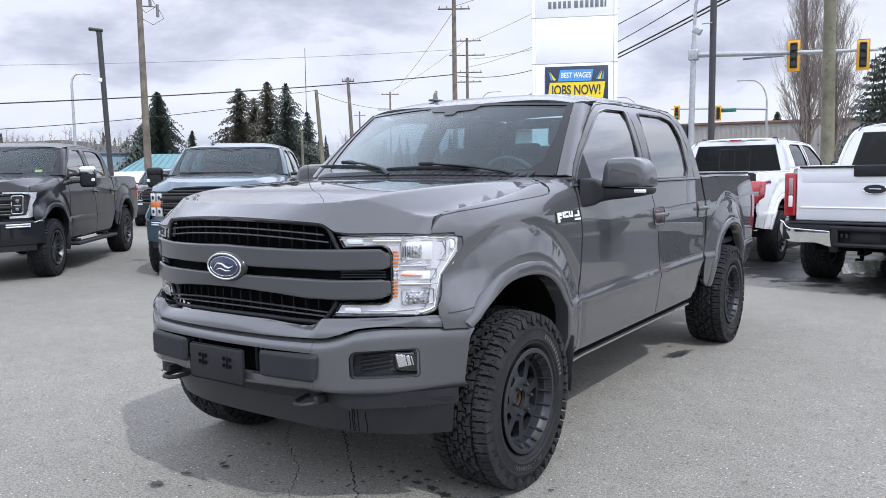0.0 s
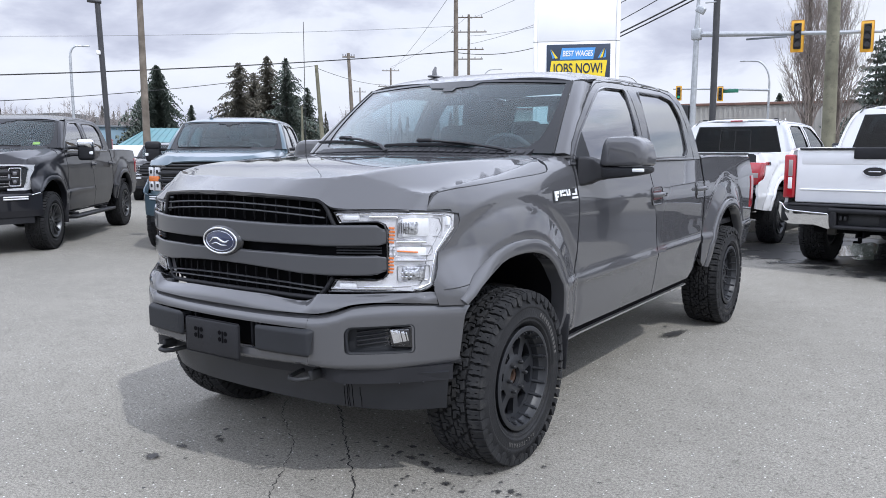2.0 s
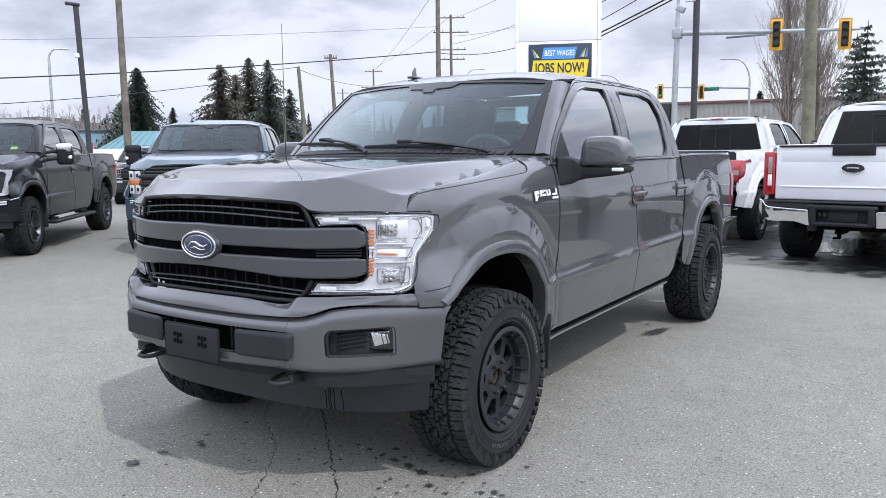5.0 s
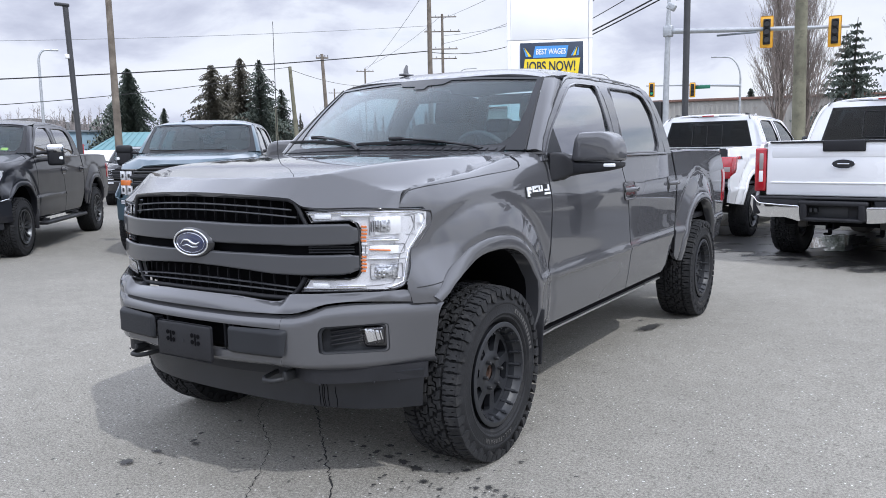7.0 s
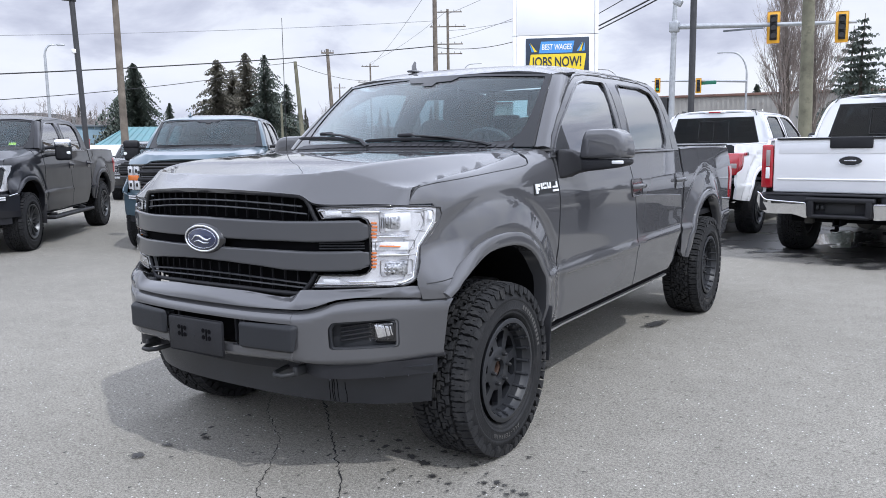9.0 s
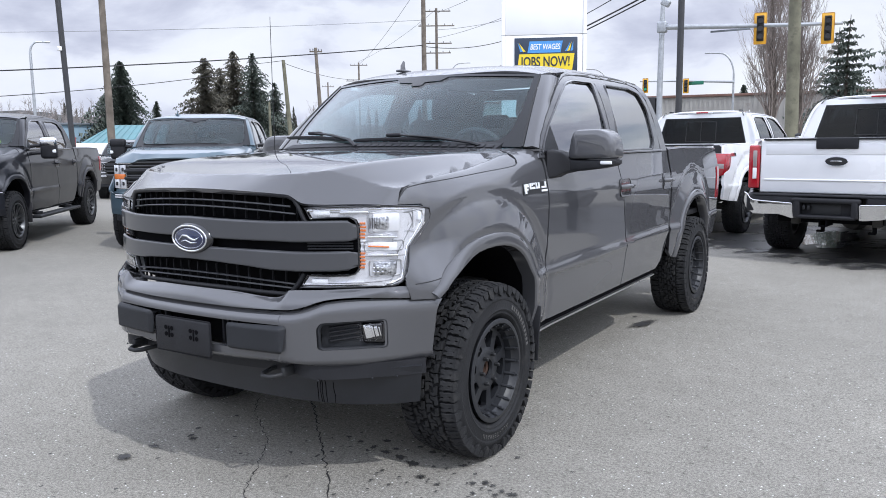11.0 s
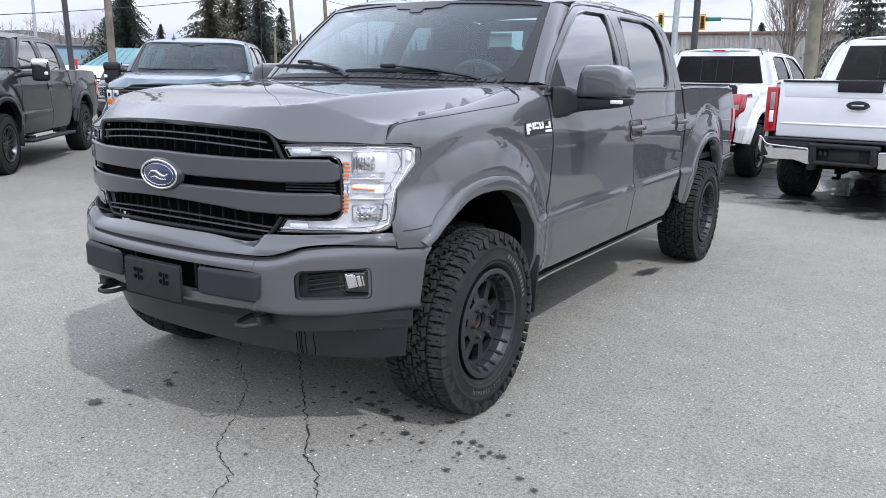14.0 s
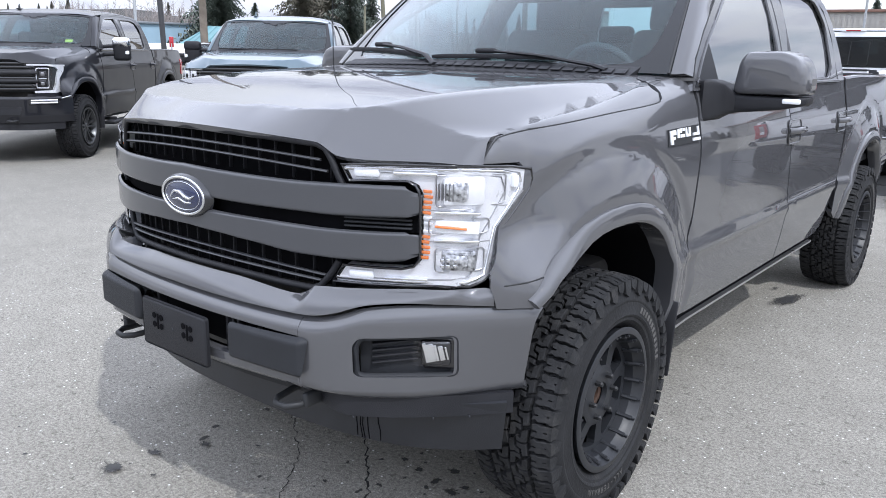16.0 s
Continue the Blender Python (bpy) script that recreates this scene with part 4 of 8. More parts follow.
            P("mirror_foot", lb, BLACKP, "black mirror foot", mir, 50)
            P("turn_signal", boxed((s * 1.245, 1.787, 1.374), (0.066, 0.014, 0.020), 0.006), CLEARW, "clear turn lens", mir)
        gl = bmesh.new()
        box(gl, (s * (1.20 if chrome_mirror else 1.15), 1.905 if chrome_mirror else 1.932, 1.44 if chrome_mirror else 1.47), (0.19, 0.006, 0.2 if chrome_mirror else 0.13), 0.002)
        P("mirror_glass", gl, CHROME, "", mir)
        tri = sheet("mirror_sail", [(1.615, 1.420), (1.857, 1.420), (1.846, 1.470), (1.825, 1.540), (1.812, 1.592), (1.700, 1.504)], lambda y, z, s=s: (s * (G_SIDE(z) + 0.004), y, z), 0.1, 0.1, 0.01, (s, 0, 0))
        P("mirror_sail", tri, PAD, "charcoal quarter panel behind the mirror")
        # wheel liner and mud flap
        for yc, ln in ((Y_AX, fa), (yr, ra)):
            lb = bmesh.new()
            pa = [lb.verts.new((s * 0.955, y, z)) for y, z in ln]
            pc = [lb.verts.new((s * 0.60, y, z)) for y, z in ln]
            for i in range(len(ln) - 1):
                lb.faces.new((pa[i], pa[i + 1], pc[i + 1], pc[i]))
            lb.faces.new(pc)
            P("wheel_liner", lb, DARK, "black wheel arch liner, its shade in the colour")
        P("mud_flap", boxed((s * 0.935, Y_AX + 0.485, 0.49), (0.18, 0.014, 0.29), 0.006, Matrix.Rotation(radians(-8), 3, "X")), BLACKP, "black mud flap")
        if boards:
            P("running_board", boxed((s * 0.99, 2.70, 0.40), (0.16, 2.05, 0.05), 0.02, None, 3), BLACKP, "black running board")
            for yy in (1.95, 3.4):
                P("board_bracket", boxed((s * 0.90, yy, 0.44), (0.2, 0.06, 0.05), 0.01), BLACKP)
    # --- hood, cowl, glass, roof
    hx = 0.866
    front_edge = [(x, y_front(x) + 0.0008) for x in [hx * (2 * i / 36 - 1) for i in range(37)]]
    h_out = [(x, y) for x, y in front_edge] + [(side_x(y, Z_SEAM(y)) - 0.0035, y) for y in (0.42, 0.45, 0.48, 0.53, 0.6, 0.7, 0.8, 0.9, 1.0, 1.1, 1.2, 1.28, 1.322)] + [(side_x(1.346, 1.384) - 0.0035, 1.346), (side_x(1.362, 1.403) - 0.0035, 1.362), (0.862, 1.378), (0.80, 1.394), (0.5, 1.34), (0, 1.30), (-0.5, 1.34), (-0.80, 1.394), (-0.862, 1.378), (-side_x(1.362, 1.403) + 0.0035, 1.362), (-side_x(1.346, 1.384) + 0.0035, 1.346)] + [(-side_x(y, Z_SEAM(y)) + 0.0035, y) for y in (1.322, 1.28, 1.2, 1.1, 1.0, 0.9, 0.8, 0.7, 0.6, 0.53, 0.48, 0.45, 0.42)]
    hood = P("hood", sheet("hood", [(x, y - y_front(x)) for x, y in h_out], lambda x, d: (x, y_front(x) + d, hood_z(x, y_front(x) + d)), 0.013 * fine, 0.016 * fine, 0.02, (0, 0, 1)), paint)
    for s in (1, -1):
        P("hood_seam", tube(bmesh.new(), [(s * (side_x(y, Z_SEAM(y)) - 0.0015), y, Z_SEAM(y) + 0.0005) for y in [0.40 + 0.93 * i / 40 for i in range(41)]], 0.0026, 6), BLACKM, "", hood, 60)
        # near-black strip just below the surface, stands for shade in the joint
        P("cab_gap_shade", sheet("cab_gap_shade", [(3.939, 0.66), (3.9775, 0.62), (3.9755, 0.88), (3.9695, 1.25), (3.9615, 1.414), (3.9155, 1.404), (3.931, 1.25), (3.939, 0.88)], lambda y, z, s=s: (s * (side_x(y, z) - 0.005), y, z), 0.1, 0.1, 0.02, (s, 0, 0)), DARK, "dark strip for the shade in the gap between cab and bed")

    def cowl(x, y):
        X = x / 0.868
        yf, yg = 1.300 + 0.17 * x * x, 1.405 + 0.175 * X * X
        t = min(1, max(0, (y - yf) / (yg - yf)))
        return (x, y, (hood_z(x, 1.30) - 0.010) * (1 - t) + (1.470 - 0.010 * X * X + 0.785 * 0.030 + 0.004) * t)
    cx = [0.76 * (2 * i / 16 - 1) for i in range(17)]
    P("cowl", sheet("cowl", [(x, 1.305 + 0.17 * x * x) for x in cx] + [(x, 1.405 + 0.175 * (x / 0.868) ** 2) for x in cx[::-1]], cowl, 0.06, 0.03, 0.02, (0, 0, 1)), BLACKP, "black cowl grille")
    if detail:
        slat = None
        for i in range(30):
            x = -0.72 + 1.44 * i / 29
            if slat is None:
                so = P("cowl_slat", boxed((0, 0, 0), (0.040, 0.052, 0.004), 0.001), BLACKP)
                slat = so.data
            else:
                so = P("cowl_slat", slat, BLACKP)
            so.matrix_basis = pose(x, 1.365 + 0.175 * x * x, cowl(x, 1.365 + 0.175 * x * x)[2] + 0.003, 17, 0, 9)

    wo = [(-1, 0), (1, 0), (1, 1), (-1, 1)]
    P("windscreen", sheet("windscreen", wo, wind, 0.05, 0.05, 0.006, (0, -1, 1)), GLASS, "clear windscreen").visible_shadow = False
    over = lambda x, t: wind(x, t) + Vector((0, -0.0025, 0.0035))
    edge = [(0.72, 0.045), (0.84, 0.075), (0.895, 0.15), (0.925, 0.30), (0.945, 0.55), (0.955, 0.96)]
    border = [(-1, 0), (1, 0), (1, 0.998), (-1, 0.998)]
    inner = [(-x, t) for x, t in edge] + [(-0.25, 0.965), (-0.20, 0.90), (-0.06, 0.885), (-0.05, 0.83), (0.05, 0.83), (0.06, 0.885), (0.20, 0.90), (0.25, 0.965)] + edge[::-1]
    P("windscreen_band", sheet("windscreen_band", border, over, 0.025, 0.025, 0.001, (0, -1, 1), (inner,)), FRIT, "black glazed border of the windscreen")
    for s in (1, -1):
        P("windscreen_seal", tube(bmesh.new(), [wind(s * 0.995, k / 10) + Vector((0, 0.0, 0.004)) for k in range(11)], 0.006, 6), BLACKM, "", None, 60)
    P("windscreen_seal", tube(bmesh.new(), [wind(k / 10 - 1, 0.995) + Vector((0, 0.0, 0.001)) for k in range(21)], 0.003, 6), BLACKM, "", None, 60)
    r_side = [(0.755, 2.10), (0.735, 2.25), (0.722, 2.45), (0.716, 2.8), (0.714, 3.55), (0.70, 3.76), (0.66, 3.815), (0.5, 3.84)]
    r_out = [(x, 1.930 + 0.093 * (x / 0.75) ** 2) for x in [0.75 * (2 * i / 16 - 1) for i in range(17)]] + r_side + [(0, 3.86)] + [(-x, y) for x, y in r_side[::-1]]
    P("roof", sheet("roof", r_out, lambda x, y: (x, y, Z_ROOF(y) - 0.012 * (x / 0.7) ** 2 - (0.046 - 0.016 * smooth((2.3 - y) / 0.25)) * abs(x / 0.7) ** 5), 0.05, 0.07, 0.02, (0, 0, 1)), paint)
    fb = bmesh.new()
    box(fb, (-0.34, 2.19, 1.972), (0.05, 0.12, 0.016), 0.007)
    tube(fb, [(-0.34, 2.185, 1.970), (-0.34, 2.180, 2.005), (-0.34, 2.195, 2.035)], [0.026, 0.020, 0.010], 8, False, (1.0, 0.6))
    P("antenna_fin", fb, paint, "shark-fin aerial", None, 60)
    # rear wall of the cab
    bw = sheet("cab_rear", [(-0.93, 0.9), (0.93, 0.9), (0.93, 1.41), (0.80, 1.80), (0.70, 1.935), (-0.70, 1.935), (-0.80, 1.80), (-0.93, 1.41)], lambda x, z: (x, 3.925 - 0.14 * max(0, z - 1.42) - 0.03 * x * x, z), 0.1, 0.06, 0.03, (0, 1, 0), ([(-0.74, 1.44), (0.74, 1.44), (0.63, 1.85), (-0.63, 1.85)],))
    P("cab_rear", bw, paint)
    rg = sheet("rear_window", [(-0.76, 1.43), (0.76, 1.43), (0.645, 1.865), (-0.645, 1.865)], lambda x, z: (x, 3.932 - 0.14 * max(0, z - 1.42) - 0.03 * x * x, z), 0.15, 0.08, 0.006, (0, 1, 0))
    P("rear_window", rg, DTINT if rear != "plain" or not detail else GLASS, "dark sliding rear window" if rear != "plain" else "rear window").visible_shadow = False
    # bed
    bb = bmesh.new()
    box(bb, (0, 4.82, 0.86), (1.86, 1.74, 0.05), 0.01)
    box(bb, (0, 3.98, 1.13), (1.86, 0.04, 0.54), 0.01)
    P("bed_floor", bb, BLACKP, "black bed liner")
    tg = bmesh.new()
    low = 0.066 if rear == "big" else 0
    wide = 1.63 if rear == "big" else 1.55
    box(tg, (0, 5.72, 1.14 - low / 2), (wide, 0.06, 0.54 + low), 0.02, None, 3)
    box(tg, (0, 5.742 - low / 5, 1.30), (wide - 0.10, 0.05, 0.14), 0.02, None, 3)
    tail = P("tailgate", tg, paint)
    P("tailgate_cap", boxed((0, 5.73, 1.413), (1.56, 0.085, 0.02), 0.008), BLACKP, "black top moulding", tail)
    # chassis
    cb = bmesh.new()
    box(cb, (0, 3.0, 0.66), (1.50, 4.6, 0.22), 0.03)
    box(cb, (0, 0.75, 0.80), (1.20, 0.9, 0.6), 0.03)
    for x in (-0.42, 0.42):
        box(cb, (x, 3.2, 0.52), (0.09, 5.0, 0.14), 0.01)
    for yy in (Y_AX, yr):
        cyl(cb, (-0.8, yy, 0.42), (0.8, yy, 0.42), 0.055)
    cyl(cb, (0.05, yr - 0.12, 0.42), (0.05, yr + 0.14, 0.42), 0.15, 0.11)
    P("chassis", cb, UNDER, "dark dusty underbody")
    if interior:
        ib = bmesh.new()
        box(ib, (0, 2.9, 0.80), (1.72, 2.1, 0.06), 0.02)
        P("cab_floor", ib, SEAT, "dark carpet")
        P("dashboard", sheet("dashboard", [(-0.86, 1.40), (0.86, 1.40), (0.86, 1.86), (-0.86, 1.86)], lambda x, y: (x, y, 1.385 + 0.035 * math.exp(-((x - 0.38) / 0.22) ** 2) - 1.2 * max(0, y - 1.74) ** 1.4), 0.08, 0.05, 0.22, (0, 0, 1)), DASH, "dark dashboard")
        sw = bmesh.new()
        cc, R = Vector((0.37, 1.98, 1.405)), Matrix.Rotation(radians(-62), 3, "X")
        tube(sw, [cc + R @ Vector((0.185 * math.cos(2 * math.pi * i / 24), 0.185 * math.sin(2 * math.pi * i / 24), 0)) for i in range(24)], 0.016, 8, True)
        box(sw, cc, (0.14, 0.12, 0.05), 0.02, R)
        for a in (0, 180, 270):
            e = cc + R @ Vector((0.18 * math.cos(radians(a)), 0.18 * math.sin(radians(a)), 0))
            tube(sw, [cc, e], 0.014, 6)
        P("steering_wheel", sw, DASH, "", None, 60)
        for x in (-0.40, 0.40):
            sb = bmesh.new()
            box(sb, (x, 2.42, 1.00), (0.52, 0.52, 0.16), 0.06, None, 3)
            box(sb, (x, 2.68, 1.34), (0.52, 0.14, 0.66), 0.06, Matrix.Rotation(radians(-14), 3, "X"), 3)
            seat = P("front_seat", sb, SEAT, "charcoal front seat", None, 60)
            P("headrest", boxed((x * 0.88, 2.78, 1.745), (0.27, 0.10, 0.20), 0.045, Matrix.Rotation(radians(-10), 3, "X"), 3), SEAT, "", seat, 60)
        sb = bmesh.new()
        box(sb, (0, 3.40, 1.02), (1.55, 0.5, 0.16), 0.05, None, 3)
        box(sb, (0, 3.68, 1.32), (1.55, 0.14, 0.60), 0.05, Matrix.Rotation(radians(-10), 3, "X"), 3)
        bench = P("rear_seat", sb, SEAT, "charcoal rear bench", None, 60)
        for x in (-0.45, 0.0, 0.45):
            P("headrest", boxed((x, 3.70, 1.66), (0.25, 0.08, 0.12), 0.035, None, 3), SEAT, "", bench, 60)
        rm = bmesh.new()
        box(rm, (0, 1.99, 1.80), (0.26, 0.03, 0.075), 0.014, None, 3)
        tube(rm, [(0, 1.97, 1.84), (0, 1.95, 1.90)], 0.016, 8)
        P("rear_view_mirror", rm, BLACKM, "black rear-view mirror", None, 60)
        P("headliner", sheet("headliner", [(-0.64, 2.06), (0.64, 2.06), (0.64, 3.6), (-0.64, 3.6)], lambda x, y: (x, y, Z_ROOF(y) - 0.06 - 0.04 * x * x), 0.3, 0.3, 0.01, (0, 0, 1)), RAGGED, "pale headliner")
        for s in (1, -1):
            P("door_card", boxed((s * 0.89, 2.75, 1.13), (0.05, 2.1, 0.50), 0.02), SEAT, "dark door lining")
    # wheels
    tm = tyre_mesh(tyre_r, tyre_w, detail=detail)
    for s in (1, -1):
        for yy in (Y_AX, yr):
            turn = 0 if s > 0 else 180
            add_wheel(truck, pose(s * (track - 0.046), yy, tyre_r - 0.003, random.uniform(0, 360), 0, turn), wheel, tm, "" if wheel == "race" else "dark alloy wheel with bright spoke faces")
    return truck


def shared(name, make, mat, parent, poses, label=""):
    """The same small piece at many poses, sharing one mesh."""
    me = None
    for q in poses:
        if me is None:
            ob = part(name, make(), mat, parent, label)
            me = ob.data
        else:
            ob = part(name, me, mat, parent, label)
        ob.matrix_basis = q


def oval(bm, c, a, b, depth, n=40, dome=0.0):
    """An oval plate in the xz plane that faces -y."""
    rim = [(c[0] + a * math.cos(2 * math.pi * i / n), c[2] + b * math.sin(2 * math.pi * i / n)) for i in range(n)]
    f = [bm.verts.new((x, c[1], z)) for x, z in rim]
    k = [bm.verts.new((x, c[1] + depth, z)) for x, z in rim]
    m = [bm.verts.new((c[0] + (x - c[0]) * 0.9, c[1] - dome * 0.6, c[2] + (z - c[2]) * 0.9)) for x, z in rim]
    o = bm.verts.new((c[0], c[1] - dome, c[2]))
    for i in range(n):
        j = (i + 1) % n
        bm.faces.new((k[i], k[j], f[j], f[i]))
        bm.faces.new((f[i], f[j], m[j], m[i]))
        bm.faces.new((m[i], m[j], o))
    return bm


def oval_badge(parent, c, a, b, back=None):
    """An oval blue maker's badge with a bright rim and a plain silver swash."""
    if back:
        sb = bmesh.new()
        rows = [[sb.verts.new((c[0] + a * k * math.cos(2 * math.pi * i / 48), c[1] + dy, c[2] + b * k2 * math.sin(2 * math.pi * i / 48))) for i in range(48)] for dy, k, k2 in ((0.000, 0.99, 0.99), (-0.001, 1.06, 1.10), (0.004, 1.13, 1.20), (0.020, 1.18, 1.28))]
        for A, B in zip(rows, rows[1:]):
            for i in range(48):
                sb.faces.new((A[i], A[(i + 1) % 48], B[(i + 1) % 48], B[i]))
        sb.faces.new(rows[0])
        part("badge_surround", sb, back, parent, "dark badge surround", 40)
    e = part("badge", oval(bmesh.new(), c, a * 0.93, b * 0.88, 0.012, 48, 0.006), EMBLEM, parent, "deep blue oval badge", 60)
    ring = [(c[0] + a * math.cos(2 * math.pi * i / 48), c[1] - 0.002, c[2] + b * math.sin(2 * math.pi * i / 48)) for i in range(48)]
    part("badge_rim", tube(bmesh.new(), ring, b * 0.085, 8, True), CHROME, e, "bright rim", 60)
    ring = [(c[0] + a * 0.82 * math.cos(2 * math.pi * i / 48), c[1] - 0.004, c[2] + b * 0.76 * math.sin(2 * math.pi * i / 48)) for i in range(48)]
    part("badge_line", tube(bmesh.new(), ring, b * 0.022, 6, True), CHROME, e, "", 60)
    sw = bmesh.new()
    tube(sw, [(c[0] + a * u, c[1] - 0.007, c[2] + b * v) for u, v in ((-0.58, -0.16), (-0.34, 0.22), (-0.08, 0.20), (0.16, -0.02), (0.38, -0.10), (0.60, 0.12))], [b * 0.03, b * 0.08, b * 0.10, b * 0.10, b * 0.08, b * 0.03], 8)
    tube(sw, [(c[0] + a * u, c[1] - 0.007, c[2] + b * v) for u, v in ((-0.44, -0.28), (-0.16, -0.16), (0.14, -0.34), (0.46, -0.30))], [b * 0.03, b * 0.06, b * 0.06, b * 0.03], 8)
    part("badge_swash", sw, CHROME, e, "plain silver swash", 60)
    return e


def mirror_out(pts):
    """The outline on the other side, in the same turning sense."""
    return [(-x, z) for x, z in pts][::-1]


def front_bars(truck):
    """A front with two broad painted bars, C-shaped bright lamps, a steel bumper with pads and an air dam."""
    P = lambda n, b, mt, lab="", par=None, sm=35: part(n, b, mt, par or truck, lab, sm)
    back = P("grille", sheet("grille", rounded([(-0.54, 0.865), (0.54, 0.865), (0.745, 0.96), (0.745, 1.18), (0.50, 1.297), (-0.50, 1.297), (-0.745, 1.18), (-0.745, 0.96)], 0.02), on_front(0.075), 0.06, 0.06, 0.02, (0, -1, 0)), DARK, "black grille shell")
    # frames of the upper and lower openings
    for s in (1, -1):
        P("grille_frame", tube(bmesh.new(), [(s * x, y_front(x) + 0.014, z) for x, z in ((0.556, 1.165), (0.543, 1.19), (0.522, 1.240), (0.505, 1.268), (0.48, 1.280), (0.36, 1.288), (0.20, 1.295), (0.0, 1.299))], 0.010, 8), BLACKP, "", back, 60)
        P("grille_frame", tube(bmesh.new(), [(s * x, y_front(x) + 0.014, z) for x, z in ((0.540, 0.958), (0.515, 0.915), (0.485, 0.878), (0.46, 0.868), (0.35, 0.873), (0.22, 0.880), (0.0, 0.882))], 0.010, 8), BLACKP, "", back, 60)
    for z0, wide, drop in ((1.259, 0.490, 0.024), (1.232, 0.510, 0.026), (0.939, 0.50, 0.028), (0.915, 0.485, 0.022)):
        pts = [(x, y_front(x) + 0.016, z0 - drop * (x / 0.5) ** 2) for x in [wide * (2 * i / 24 - 1) for i in range(25)]]
        P("grille_bar", tube(bmesh.new(), pts, 0.0052, 8, False, (1.4, 0.8)), SILVER, "slim satin bar", back, 60)
    for zc, hh in ((1.245, 0.115), (0.925, 0.11)):
        for i in range(18):
            x = -0.50 + 1.0 * i / 17
            ob = P("grille_slat", boxed((0, 0, 0), (0.0035, 0.012, hh), 0.0012), BLACKP, "", back)
            ob.matrix_basis = pose(x, y_front(x) + 0.045, zc - 0.02 * (x / 0.48) ** 2)

    # the two painted bars
    def bar(top, bot, name, lab):
        xs = [0.757 * (2 * i / 44 - 1) for i in range(45)]
        o = [(x, bot(abs(x))) for x in xs] + [(x, top(abs(x))) for x in xs[::-1]]

        def f(x, z):
            a, b = bot(abs(x)), top(abs(x))
            v = (z - (a + b) / 2) / max(0.01, (b - a) / 2)
            e = max(0, abs(x) - 0.715) / 0.042
            return (x, y_front(x) - 0.018 + 0.012 * abs(v) ** 18 + 0.02 * e ** 3, z)
        return P(name, sheet(name, o, f, 0.02, 0.006, 0.05, (0, -1, 0)), GREY_SATIN, lab)

    bar(lines((0, 1.188), (0.19, 1.183), (0.33, 1.180), (0.44, 1.178), (0.54, 1.179), (0.65, 1.180), (0.72, 1.181), (0.742, 1.175), (0.757, 1.157)), lines((0, 1.098), (0.2, 1.094), (0.35, 1.0925), (0.445, 1.0915), (0.525, 1.089), (0.634, 1.091), (0.744, 1.094), (0.757, 1.106)), "grille_bar_painted", "broad grey painted bar")
    bar(lines((0, 1.063), (0.19, 1.059), (0.33, 1.058), (0.445, 1.055), (0.53, 1.052), (0.65, 1.053), (0.743, 1.056), (0.757, 1.046)), lines((0, 0.998), (0.15, 0.994), (0.3, 0.984), (0.42, 0.971), (0.54, 0.967), (0.69, 0.970), (0.745, 0.979), (0.757, 0.993)), "grille_bar_painted", "broad grey painted bar")
    slot = sheet("slot_insert", [(-0.75, 1.050), (-0.50, 1.045), (0, 1.052), (0.50, 1.045), (0.75, 1.050), (0.75, 1.105), (0.50, 1.10), (0, 1.108), (-0.50, 1.10), (-0.75, 1.105)], on_front(0.022), 0.06, 0.02, 0.01, (0, -1, 0))
    P("slot_insert", slot, DARK, "black slot between the bars, its shade in the colour")
    for s in (1, -1):
        shared("slot_rib", lambda: boxed((0, 0, 0), (0.19, 0.012, 0.006), 0.002), PAD, back, [pose(s * 0.645, y_front(0.645) + 0.014, 1.062 + 0.0115 * i, 0, 0, s * 28) for i in range(3)])
    oval_badge(truck, (0.006, 0.036, 1.091), 0.107, 0.0555, GLOSSB)

    # headlights
    for s in (1, -1):
        M = (lambda q: q) if s > 0 else mirror_out
        C = [(0.558, 1.230), (0.62, 1.233), (0.69, 1.235), (0.76, 1.236), (0.82, 1.236), (0.866, 1.233), (0.890, 1.226), (0.904, 1.214), (0.905, 1.185), (0.903, 1.156), (0.894, 1.105), (0.885, 1.062), (0.880, 0.98), (0.877, 0.930), (0.870, 0.912), (0.855, 0.903), (0.72, 0.903), (0.63, 0.901), (0.531, 0.901), (0.562, 0.951), (0.64, 0.950), (0.713, 0.951), (0.740, 0.959), (0.753, 0.980), (0.754, 1.07), (0.752, 1.160), (0.742, 1.182), (0.723, 1.192), (0.64, 1.190), (0.580, 1.187)]
        lamp = P("headlight", sheet("headlight", M(C), on_front(0.016), 0.04, 0.04, 0.03, (0, -1, 0)), REFLECT, "bright C-shaped headlight with clear lens")
        P("lens", sheet("lens", M(C), on_front(0.000), 0.04, 0.04, 0.003, (0, -1, 0)), LENS, "clear lens", lamp).visible_shadow = False
        ring = [(s * x, y_front(x) + 0.001, z) for x, z in C]
        P("lamp_seal", tube(bmesh.new(), ring, 0.0042, 6, True), GLOSSB, "black seal", lamp, 60)
        ring2 = [(s * (x - 0.012 * (1 if x > 0.84 else 0)), y_front(x - 0.010 * (1 if x > 0.84 else 0)) + 0.016, z - (0.011 if z > 1.2 else (-0.009 if z < 0.92 else 0))) for x, z in C[:19]]
        P("lamp_bezel", tube(bmesh.new(), ring2, 0.0055, 6), CHROME, "bright bezel", lamp, 60)
        # inner walls of the shell, light guides and reflectors
        def block(x, z, w, h, d, mt, name, lab="", off=0.02, bev=0.006, tilt=0):
            yaw = math.degrees(math.atan2(0.82 * x + 70 * max(0, x - 0.83), 1))
